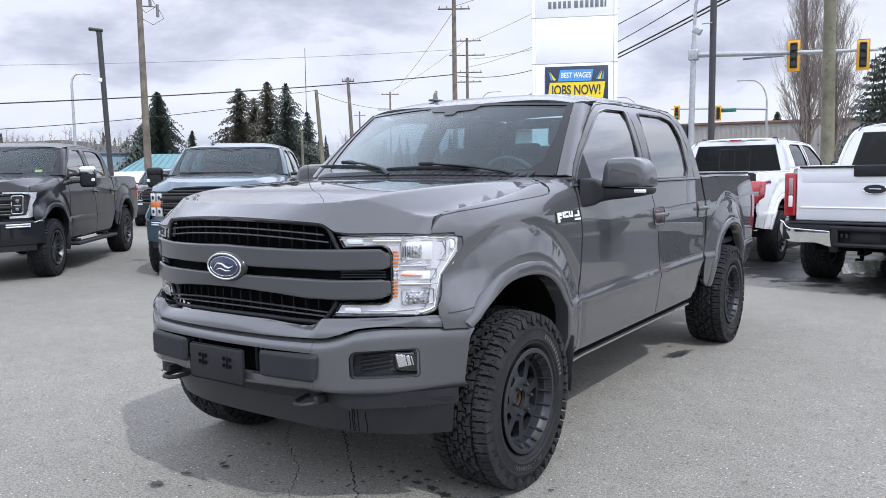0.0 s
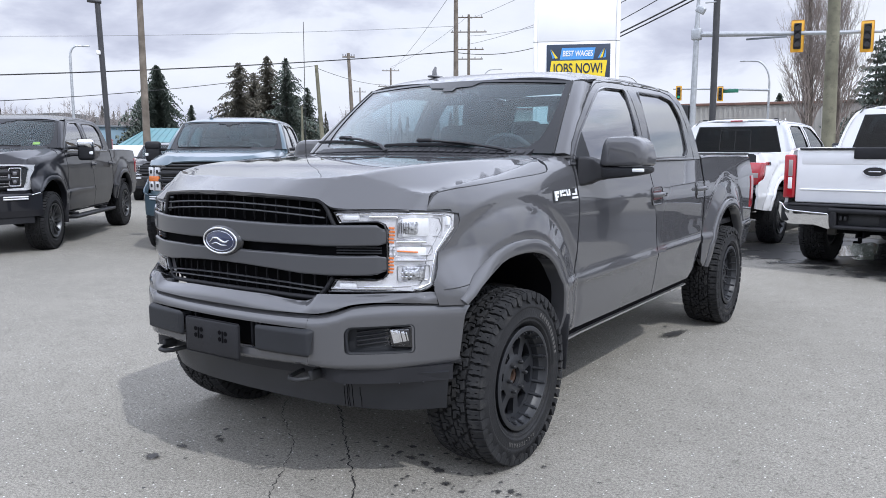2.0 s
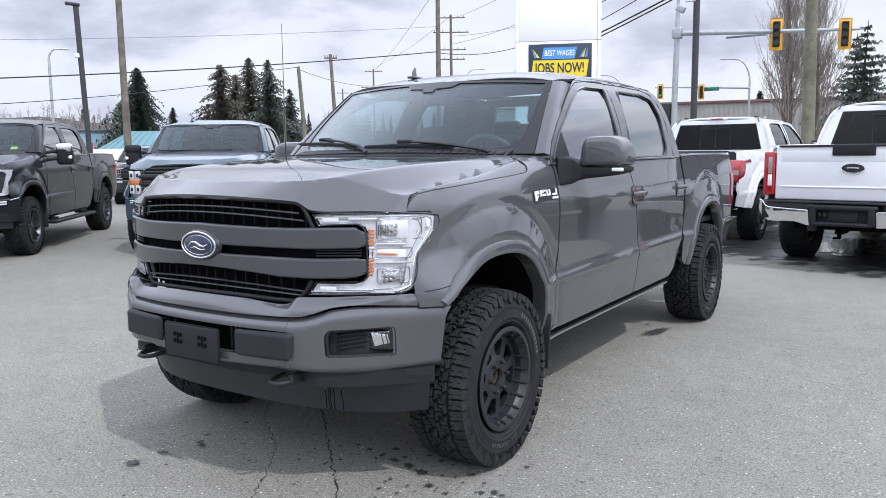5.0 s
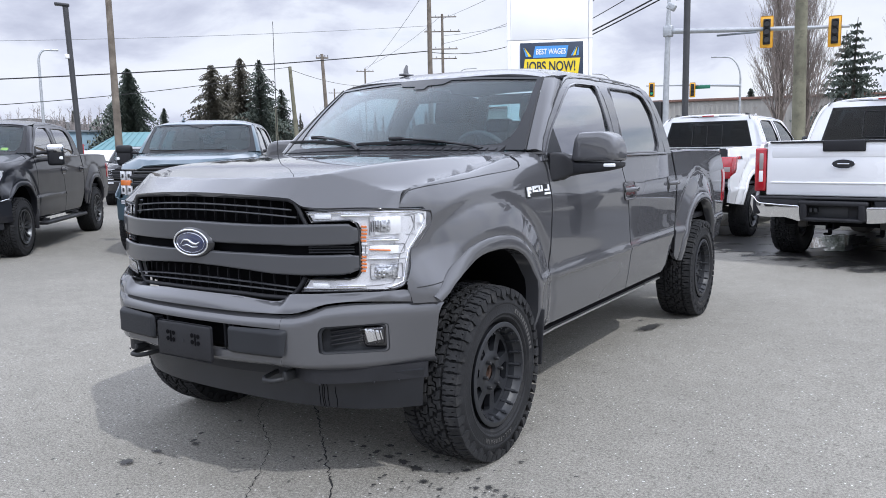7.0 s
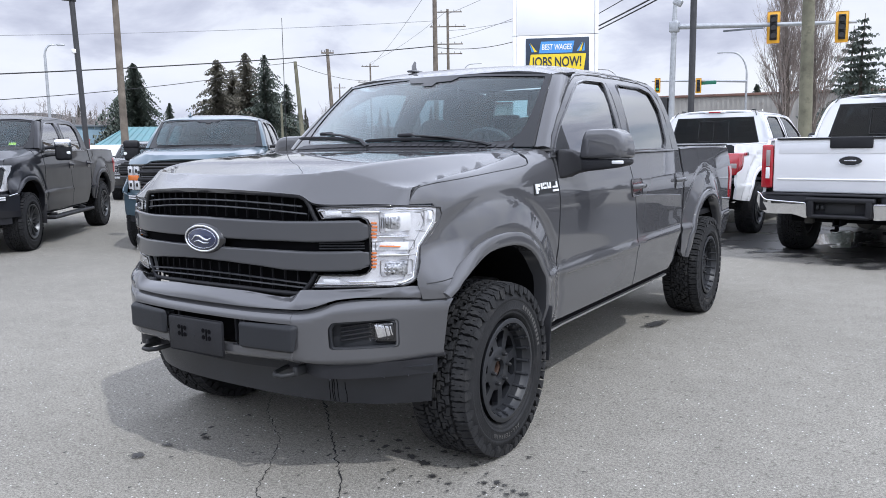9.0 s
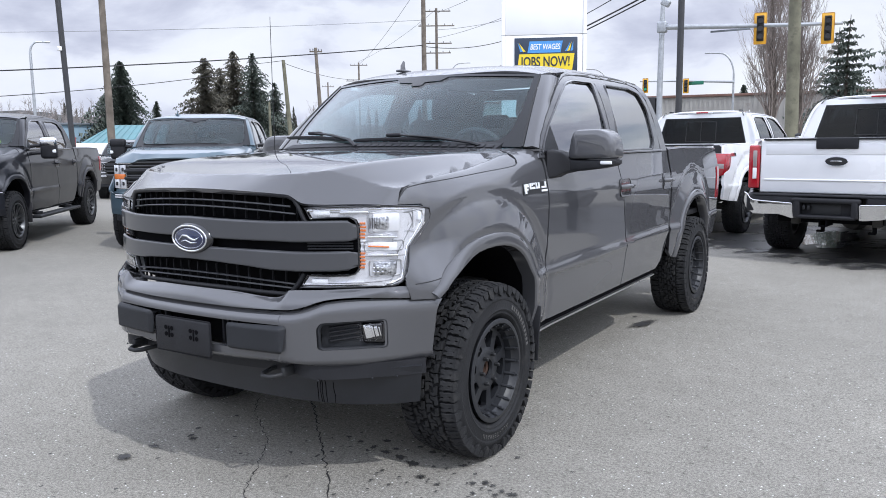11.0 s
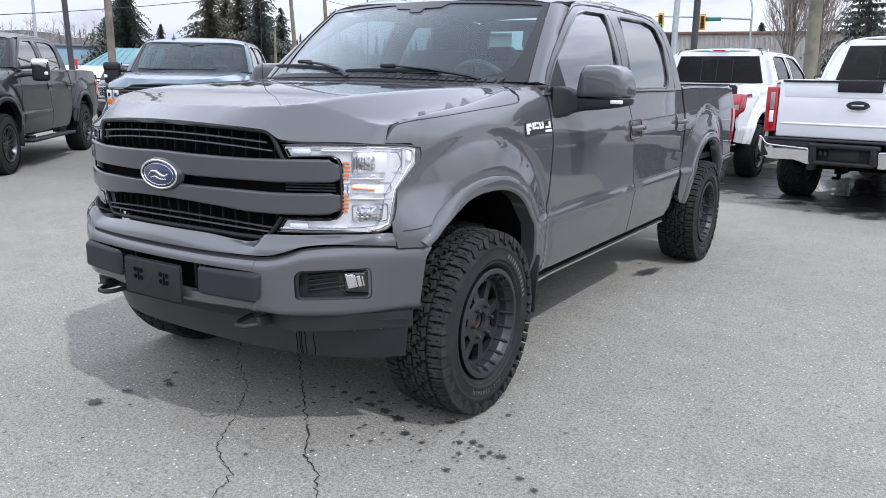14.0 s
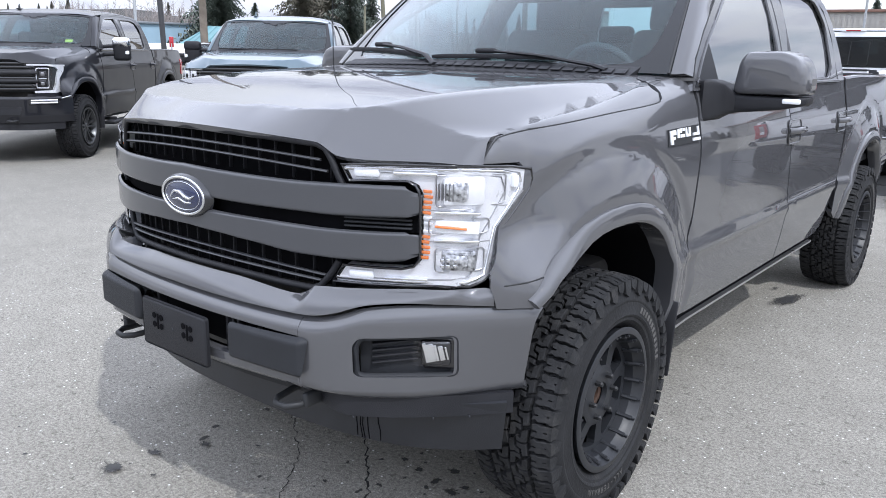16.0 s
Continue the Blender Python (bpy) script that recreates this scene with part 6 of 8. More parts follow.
        P("tow_hook", tube(bmesh.new(), [(s * 0.40, 0.1, 0.55), (s * 0.40, -0.02, 0.55), (s * 0.44, -0.04, 0.55), (s * 0.48, -0.02, 0.55), (s * 0.48, 0.1, 0.55)], 0.014, 8), BLACKM, "black tow hook", None, 60)
        P("tail_light", sheet("tail_light", rounded([(5.58, 0.98), (5.70, 0.98), (5.70, 1.26), (5.56, 1.26)], 0.02), lambda y, z: (s * (side_x(y, z) + 0.008), y, z), 0.06, 0.1, 0.03, (s, 0, 0)), RED, "red tail light")
    xs = [0.99 * (2 * i / 40 - 1) for i in range(41)]
    P("bumper", sheet("bumper", [(x, 0.520) for x in xs] + [(x, 0.842) for x in xs[::-1]], lambda x, z: (x, y_bump(x) + 0.02 + 0.25 * max(0, 0.60 - z) + 0.5 * max(0, z - 0.81), z), 0.06, 0.02, 0.03, (0, -1, 0)), paint, "painted bumper")
    P("bumper_intake", sheet("bumper_intake", rounded([(-0.52, 0.62), (0.52, 0.62), (0.56, 0.72), (-0.56, 0.72)], 0.02), lambda x, z: (x, y_bump(x) + 0.012, z), 0.08, 0.04, 0.01, (0, -1, 0)), BLACKP, "black lower intake")
    xs = [0.90 * (2 * i / 30 - 1) for i in range(31)]
    P("air_dam", sheet("air_dam", [(x, 0.43) for x in xs] + [(x, 0.54) for x in xs[::-1]], lambda x, z: (x, y_bump(x) + 0.06, z), 0.08, 0.05, 0.02, (0, -1, 0)), BLACKP, "black air dam")
    for (x0, x1) in ((0.40, -0.26), (-0.20, -0.72)):
        P("wiper", tube(bmesh.new(), [(x0 + (x1 - x0) * k / 8, 1.385 + 0.12 * (x0 + (x1 - x0) * k / 8) ** 2 + 0.02, 1.495) for k in range(9)], 0.011, 6), BLACKP, "black wiper", None, 60)


SMOKED = material("smoked_clear_lens", (0.30, 0.27, 0.27), 0.15, 0, 0.8)


def rear_details(truck, style, paint):
    P = lambda n, b, mt, lab="", par=None, sm=35: part(n, b, mt, par or truck, lab, sm)
    for s in (1, -1):
        if style == "small":
            tl = bmesh.new()
            lens = [(0.80, 1.285), (0.985, 1.285), (0.972, 1.10), (0.935, 0.965), (0.885, 0.955), (0.83, 1.10)]
            rows = [[tl.verts.new((s * x, yy, z)) for x, z in rounded(lens, 0.015, 2)] for yy in (5.50, 5.745, 5.758)]
            for k, v in enumerate(rows[2]):
                v.co = Vector((s * 0.89, 5.758, 1.13)).lerp(v.co, 0.93)
            for A, B in zip(rows, rows[1:]):
                for k in range(len(A)):
                    tl.faces.new((A[k], A[(k + 1) % len(A)], B[(k + 1) % len(A)], B[k]))
            tl.faces.new(rows[0])
            tl.faces.new(rows[-1][::-1])
            l = P("tail_light", tl, RED, "red wrap-around tail light", None, 60)
            P("reversing_lamp", boxed((s * 0.905, 5.758, 1.10), (0.09, 0.008, 0.07), 0.003), SMOKED, "smoked lens band", l)
        else:
            tl = bmesh.new()
            box(tl, (s * 0.885, 5.71, 1.10), (0.125, 0.10, 0.50), 0.02, None, 3)
            l = P("tail_light", tl, RED, "tall red tail light with clear window", None, 60)
            P("reversing_lamp", boxed((s * 0.872, 5.762, 1.025), (0.046, 0.012, 0.13), 0.006), CLEARW, "clear reversing lens", l)
            P("lens_frame", boxed((s * 0.872, 5.760, 1.195), (0.046, 0.012, 0.19), 0.006), SMOKED, "smoked clear lens", l)
        if style == "big":
            inner = 0.40 if s > 0 else 0.28
            face = lambda x, z: (x, 5.885 - 0.055 * max(0, 0.69 - z) / 0.16 - 1.9 * max(0, abs(x) - 0.78) ** 1.7, z)
            edge = [(inner + 0.012, 0.700), (0.62, 0.710), (0.83, 0.722), (0.875, 0.740), (0.915, 0.785), (0.965, 0.800)]
            low = [(0.985, 0.70), (0.95, 0.615), (0.86, 0.567), (0.76, 0.562), (0.56, 0.568), (0.48, 0.545), (inner + 0.03, 0.528), (inner, 0.530)]
            end = P("rear_bumper_end", sheet("rear_bumper_end", [(s * x, z) for x, z in (edge + low)[::s]], face, 0.05, 0.03, 0.012, (0, 1, 0)), CHROME, "chrome bumper end", None, 50)
            rim = [Vector(face(s * x, z)) + Vector((0, 0.006, 0)) for x, z in [(inner + 0.002, 0.535), (inner + 0.004, 0.690)] + edge]
            P("bumper_rim", tube(bmesh.new(), rim, 0.0085, 8), CHROME, "bright rolled edge", end, 60)
            back = bmesh.new()
            box(back, (s * 0.63, 5.76, 0.69), (0.60, 0.17, 0.20), 0.03, None, 3)
            box(back, (s * 0.86, 5.68, 0.715), (0.18, 0.16, 0.17), 0.04, None, 3)
            P("bumper_corner_pad", back, BLACKP, "black step pad behind the chrome", end, 50)
        else:
            bm = bmesh.new()
            box(bm, (s * 0.62, 5.78, 0.73), (0.52, 0.16, 0.15), 0.03, None, 3)
            P("rear_bumper_end", bm, BLACKP, "black bumper end", None, 50)
    rb = bmesh.new()
    if style == "big":
        cx = 0.06
        box(rb, (cx, 5.76, 0.655), (0.68, 0.14, 0.24), 0.02, None, 3)
        box(rb, (cx, 5.845, 0.735), (0.70, 0.11, 0.055), 0.02, None, 3)
        box(rb, (cx, 5.845, 0.555), (0.62, 0.11, 0.045), 0.018, None, 3)
        for k in (-1, 1):
            box(rb, (cx + k * 0.295, 5.845, 0.645), (0.075, 0.11, 0.20), 0.02, None, 3)
        box(rb, (0, 5.77, 0.785), (1.72, 0.16, 0.03), 0.012, None, 2)
        bump = P("rear_bumper", rb, BLACKP, "black step pad and bumper centre", None, 50)
        P("plate_recess", boxed((cx, 5.833, 0.645), (0.30, 0.008, 0.13), 0.003), BLACKM, "dark plate recess", bump)
        for x in (0.285, 0.235):
            P("trailer_socket", boxed((x, 5.85, 0.655), (0.035, 0.04, 0.05), 0.01, None, 3), BLACKM, "black trailer socket", bump)
    else:
        box(rb, (0, 5.83, 0.745), (1.1, 0.16, 0.15), 0.02, None, 3)
        box(rb, (0, 5.80, 0.815), (1.6, 0.20, 0.03), 0.01, None, 2)
        P("rear_bumper", rb, BLACKP, "black step pad and bumper centre", None, 50)
        P("plate_recess", boxed((0, 5.912, 0.745), (0.34, 0.01, 0.10), 0.004), BLACKM, "dark plate recess")
    hb = bmesh.new()
    for z0 in (-0.035, 0.035):
        box(hb, (0.08, 5.74, 0.49 + z0), (0.085, 0.26, 0.014), 0.004)
        box(hb, (0.08 + z0, 5.74, 0.49), (0.014, 0.26, 0.085), 0.004)
    box(hb, (0.08, 5.60, 0.50), (1.10, 0.07, 0.07), 0.01)
    for x in (0.15, -0.38):
        box(hb, (x, 5.58, 0.42), (0.045, 0.03, 0.12), 0.01)
        box(hb, (x + 0.02, 5.60, 0.37), (0.08, 0.05, 0.025), 0.008)
    P("tow_hitch", hb, DARK, "black tow hitch and chain hooks", None, 50)
    slider = [(x, 3.940 - 0.14 * (z - 1.42) - 0.03 * x * x, z) for x, z in rounded([(-0.26, 1.46), (0.26, 1.46), (0.25, 1.80), (-0.25, 1.80)], 0.02, 2)]
    P("slider_frame", tube(bmesh.new(), slider, 0.006, 6, True), BLACKM, "black frame of the sliding pane", None, 60)
    P("slider_frame", tube(bmesh.new(), [(0, 3.934, 1.46), (0, 3.888, 1.80)], 0.006, 6), BLACKM, "black frame of the sliding pane", None, 60)
    for s in (1, -1):
        P("roof_ditch", tube(bmesh.new(), [(s * 0.66, 3.80, 1.968), (s * 0.675, 3.858, 1.93), (s * 0.70, 3.876, 1.885)], 0.008, 6), GLOSSB, "", None, 60)
        P("roof_mount", boxed((s * 0.60, 3.70, 1.985), (0.05, 0.12, 0.02), 0.008), BLACKM, "black roof rack mount")
    hl = bmesh.new()
    box(hl, (0, 3.84, 1.955), (0.34, 0.08, 0.035), 0.012, None, 3)
    b = P("brake_lamp", hl, WHITE, "high brake lamp housing", None, 60)
    P("brake_lens", boxed((0, 3.882, 1.956), (0.20, 0.008, 0.024), 0.003), RED, "red brake lens", b)
    if style == "big":
        oval_badge_rear = P("tailgate_badge", boxed((0, 0, 0), (0.01, 0.01, 0.01)), BLACKM, "black oval badge")
        me = bmesh.new()
        oval(me, (0, 0, 0), 0.115, 0.050, 0.02, 40, 0.006)
        bmesh.ops.rotate(me, cent=(0, 0, 0), matrix=Matrix.Rotation(math.pi, 3, "Z"), verts=me.verts)
        bmesh.ops.translate(me, vec=(0, 5.760, 1.165), verts=me.verts)
        old = oval_badge_rear.data
        nm = bpy.data.meshes.new("tailgate_badge")
        me.to_mesh(nm)
        me.free()
        nm.materials.append(BLACKM)
        oval_badge_rear.data = nm
        bpy.data.meshes.remove(old)
        P("badge_rim", tube(bmesh.new(), [(0.115 * math.cos(2 * math.pi * i / 40), 5.762, 1.165 + 0.050 * math.sin(2 * math.pi * i / 40)) for i in range(40)], 0.005, 6, True), CHROME, "bright rim", oval_badge_rear, 60)
        P("badge_swash", boxed((0, 5.769, 1.167), (0.12, 0.004, 0.014), 0.002), CHROME, "plain silver bar", oval_badge_rear)
        for i in range(9):
            if i == 5:
                continue
            P("embossed_mark", boxed((0.64 - 0.16 * i, 5.7492, 1.060), (0.11, 0.0006, 0.036), 0.0002), paint, "plain raised mark")
        P("camera_panel", boxed((0, 5.758, 1.365), (0.43, 0.03, 0.125), 0.014, None, 4), BLACKP, "black handle and camera panel", None, 60)
        P("tailgate_crease", tube(bmesh.new(), [(x, 5.752, 0.955) for x in (-0.76, 0, 0.76)], 0.010, 6), paint, "", None, 60)
    else:
        P("side_decal", sheet("side_decal", [(5.20, 1.235), (5.43, 1.235), (5.43, 1.240), (5.20, 1.240)], lambda y, z: (-(side_x(y, z) + 0.004), y, z), 0.1, 0.1, 0.003, (-1, 0, 0)), SIGN_GREY, "grey and red decal bars")
        for i in range(3):
            P("decal_bar", sheet("decal_bar", [(5.21 + 0.076 * i, 1.245), (5.270 + 0.076 * i, 1.245), (5.270 + 0.076 * i, 1.290), (5.21 + 0.076 * i, 1.290)], lambda y, z: (-(side_x(y, z) + 0.008), y, z), 0.1, 0.1, 0.003, (-1, 0, 0)), BLACKM if i == 0 else RED)
        cyl_b = cyl(bmesh.new(), (-0.62, 5.55, 0.55), (-0.66, 5.86, 0.54), 0.04, 0.04, 14)
        P("exhaust_tip", cyl_b, STEEL, "steel exhaust tip")


hero = build_truck("pickup_truck", "glossy grey four-door lifted pickup truck on black all-terrain tyres", None, GREY)
front_bars(hero)
part("tailgate_spoiler", boxed((0, 5.74, 1.42), (1.5, 0.08, 0.02), 0.008), BLACKP, hero)
tagged(hero, "", "", "parked pickup trucks")

GREY_AT = pose(-8.87, 2.79, 0, 0, 0, 41.3) @ Matrix.Diagonal((1.04, 1.04, 1.04, 1.0))
gray_truck = build_truck("pickup_truck", "dark grey metallic pickup truck with chrome towing mirrors and running boards", GREY_AT, CARBON, "clamp", DARKALLOY, 0.42, 0.29, 1.0, detail=False, chrome_mirror="chrome", boards=True)
front_clamp(gray_truck, CARBON, True)
tagged(gray_truck, "", "", "parked pickup trucks")
part("window_tag", boxed((0.56, 1.60, 1.53), (0.10, 0.004, 0.055), 0.001, Matrix.Rotation(radians(-48), 3, "X")), material("lime_tag", (0.55, 0.72, 0.10), 0.6), gray_truck, "lime green tag behind the windscreen")
BLUE_AT = pose(-6.27, 5.05, 0, 0, 0, 39) @ Matrix.Diagonal((1.02, 1.02, 1.02, 1.0))
blue_truck = build_truck("pickup_truck", "slate blue pickup truck with black towing mirrors, nose towards the lot", BLUE_AT, BLUE, "clamp", BLACKM, 0.41, 0.28, 1.0, detail=False, chrome_mirror="black")
front_clamp(blue_truck, BLUE, False, "halogen")
tagged(blue_truck, "", "", "parked pickup trucks")
W1_AT = pose(-0.45, 15.62, 0, 0, 0, 176)
white_truck = build_truck("pickup_truck", "white four-door pickup truck seen from behind, red tail lights", W1_AT, WHITE, "none", DARKALLOY, 0.41, 0.28, 1.0, glass=DTINT, detail=False, rear="small", chrome_mirror="black")
rear_details(white_truck, "small", WHITE)
tagged(white_truck, "", "", "parked pickup trucks")
W2_AT = pose(2.62, 14.78, 0, 0, 0, 173) @ Matrix.Diagonal((1.05, 1.2075, 1.05, 1.0))
heavy_truck = build_truck("pickup_truck", "white heavy-duty pickup truck seen from behind, chrome bumper ends", W2_AT, WHITE, "none", BLACKM, 0.44, 0.31, 0.99, glass=DTINT, detail=False, rear="big", chrome_mirror="black")
rear_details(heavy_truck, "big", WHITE)
tagged(heavy_truck, "", "", "parked pickup trucks")


# ---------------------------------------------------------------- the street beyond the lot
def spot(bx, by, d):
    """A place d metres from the middle of the lot, along a bearing."""
    return Vector((2.72 + bx * d, -2.24 + by * d, 0))


def wooden_pole(bx, by, d, h, r=0.16, top=None, arms=(), mat=WOOD, label="weathered wooden utility pole", extras=False):
    a = spot(bx, by, d)
    b = spot(*(top or (bx, by)), d)
    lean = (b - a) / 8.0
    pole = thing("utility_pole", label, "pole", "utility poles", pose(*a))
    bm = bmesh.new()
    tube(bm, [lean * z + Vector((0, 0, z)) for z in (0, h * 0.3, h * 0.6, h)], [r, r * 0.9, r * 0.8, r * 0.66], 12)
    part("post", bm, mat, pole, "", 60)
    side = Vector((by, -bx, 0))
    for z, half in arms:
        c = lean * z + Vector((0, 0, z))
        bm = bmesh.new()
        tube(bm, [c - side * half + Vector((0, 0, 0)), c + side * half], 0.06, 4)
        arm = part("crossarm", bm, mat, pole, "", 0)
        shared("insulator", lambda: cyl(cyl(bmesh.new(), (0, 0, 0), (0, 0, 0.10), 0.03, 0.03, 8), (0, 0, 0.08), (0, 0, 0.18), 0.055, 0.03, 8), STEEL, arm, [pose(*(c + side * half * k + Vector((0, 0, 0.05)))) for k in (-0.9, -0.45, 0.45, 0.9)])
    if extras:
        for k, (dz, o) in enumerate(((h - 1.0, 0.45), (h - 1.5, 0.75), (h - 0.4, 0.35))):
            c = lean * dz + Vector((0, 0, dz))
            bm = bmesh.new()
            tube(bm, [c, c + side * o], 0.035, 6)
            cyl(bm, c + side * o + Vector((0, 0, -0.45)), c + side * o + Vector((0, 0, 0.1)), 0.07, 0.06, 10)
            part("fuse_cutout", bm, STEEL, pole, "grey fuse bracket", 60)
            part("jumper_wire", tube(bmesh.new(), [c + side * o, c + side * (o + 0.25) + Vector((0, 0, -0.5)), c + side * (o - 0.2) + Vector((0, 0, -0.8)), c + Vector((0, 0, -0.5))], 0.012, 5), CABLE, pole, "", 60)
    return pole


def street_lamp(bx, by, d, h, reach, label="galvanised street lamp with a curved arm"):
    a = spot(bx, by, d)
    side = Vector((by, -bx, 0))
    lamp = thing("street_lamp", label, "street lamp", "street lamps", pose(*a))
    bm = bmesh.new()
    s = math.copysign(1, reach)
    R = abs(reach)
    pts = [Vector((0, 0, 0)), Vector((0, 0, h * 0.4)), Vector((0, 0, h - R * 1.1))] + [side * s * R * 0.62 * (1 - math.cos(t)) + Vector((0, 0, h - R * 1.1 + R * 1.0 * math.sin(t))) for t in [math.pi / 2 * i / 8 for i in range(1, 9)]] + [side * s * R + Vector((0, 0, h - R * 0.08))]
    tube(bm, pts, [0.11, 0.10, 0.085] + [0.07] * 8 + [0.05], 10)
    part("post", bm, GALV, lamp, "", 60)
    hb = bmesh.new()
    c = side * s * (R + 0.25) + Vector((0, 0, h - R * 0.08))
    box(hb, c, (0.50, 0.20, 0.12), 0.04, Matrix.Rotation(math.atan2(side.y * s, side.x * s), 3, "Z"), 3)
    part("lamp_head", hb, GALV, lamp, "grey lamp head", 60)
    return lamp


def lot_lamp(bx, by, d, h, top=None, head=True, r=0.09):
    a = spot(bx, by, d)
    lean = (spot(*(top or (bx, by)), d) - a) / 5.0
    side = Vector((by, -bx, 0))
    lamp = thing("lot_lamp", "dark square steel lamp post of the car lot", "lamp post", "lot lamps", pose(*a))
    bm = bmesh.new()
    tube(bm, [lean * 0, lean * h * 0.5 + Vector((0, 0, h * 0.5)), lean * h + Vector((0, 0, h))], r, 12)
    box(bm, (0, 0, 0.04), (0.4, 0.4, 0.08), 0.02)
    part("post", bm, POLE_DARK, lamp, "", 40)
    if head:
        c = lean * h + Vector((0, 0, h + 0.02)) - side * 0.10
        part("lamp_head", boxed(c, (0.46, 0.26, 0.09), 0.03, Matrix.Rotation(math.atan2(side.y, side.x), 3, "Z") @ Matrix.Rotation(radians(4), 3, "Y"), 3), POLE_DARK, lamp, "flat dark lamp head", 50)
        cm = lean * (h * 0.74) + Vector((0, 0, h * 0.74))
        part("camera", boxed(cm - Vector((0.0, 0.12, 0)), (0.13, 0.12, 0.15), 0.03, None, 3), SIGN_WHITE, lamp, "white camera box", 60)
    return lamp


def signal_head(pole, c, h, face, lit=None):
    """A traffic signal: yellow back plate, black housing, three visored lenses; looks along face."""
    q = Matrix.Translation(c) @ Vector(face).to_track_quat("-Y", "Z").to_matrix().to_4x4()
    w = h * 0.39
    bp = bmesh.new()
    box(bp, (0, 0.06, 0), (w, 0.03, h), 0.05)
    plate = part("signal_plate", bp, SIGNAL_Y, pole, "yellow signal back plate", 40)
    plate.matrix_basis = q
    part("signal_housing", boxed((0, 0, 0), (w * 0.56, 0.14, h * 0.80), 0.03), BLACKM, plate, "black signal housing", 40)
    for i in range(3):
        z = h * 0.25 * (1 - i)
        vb = bmesh.new()
        lathe(vb, [(0.0, h * 0.105), (0.22, h * 0.105), (0.22, h * 0.098), (0.0, h * 0.098)], 20, closed=True)
        bmesh.ops.rotate(vb, cent=(0, 0, 0), matrix=Matrix.Rotation(-math.pi / 2, 3, "Z"), verts=vb.verts)
        bmesh.ops.translate(vb, vec=(0, -0.07, z), verts=vb.verts)
        part("visor", vb, BLACKM, plate, "", 50)
        lb = bmesh.new()
        cyl(lb, (0, -0.10, z), (0, -0.06, z), h * 0.09, h * 0.09, 18)
        on = lit == i
        part("signal_lens", lb, glow_material("lit_green", (0.03, 0.35, 0.20), 0.8) if on and i == 2 else (glow_material("lit_red", (0.9, 0.06, 0.03), 1.5) if on else GLOSSB), plate, "green lens alight" if on and i == 2 else "dark lens", 50)


def cable(points, r=0.02, mat=CABLE, sag=0.0, name="overhead_cable", label="thin black overhead cable"):
    a, b = Vector(points[0]), Vector(points[1])
    pts = [a.lerp(b, i / 16) - Vector((0, 0, sag * 4 * (i / 16) * (1 - i / 16))) for i in range(17)]
    ob = part(name, tube(bmesh.new(), pts, r, 5), mat, None, label, 60)
    return tagged(ob, "", "cable", "overhead cables")


def foliage_material(name, a, b):
    m = bpy.data.materials.new(name)
    m.use_nodes = True
    n, l = m.node_tree.nodes, m.node_tree.links
    p = n["Principled BSDF"]
    g = n.new("ShaderNodeNewGeometry")
    r = n.new("ShaderNodeValToRGB")
    r.color_ramp.elements[0].color, r.color_ramp.elements[1].color = (*a, 1), (*b, 1)
    l.new(g.outputs["Random Per Island"], r.inputs[0])
    l.new(r.outputs[0], p.inputs["Base Color"])
    p.inputs["Roughness"].default_value = 0.8
    return m


FIR = foliage_material("dark_fir_needles", (0.052, 0.070, 0.060), (0.115, 0.135, 0.110))
FIR_B = foliage_material("brownish_fir_needles", (0.085, 0.082, 0.064), (0.150, 0.138, 0.108))


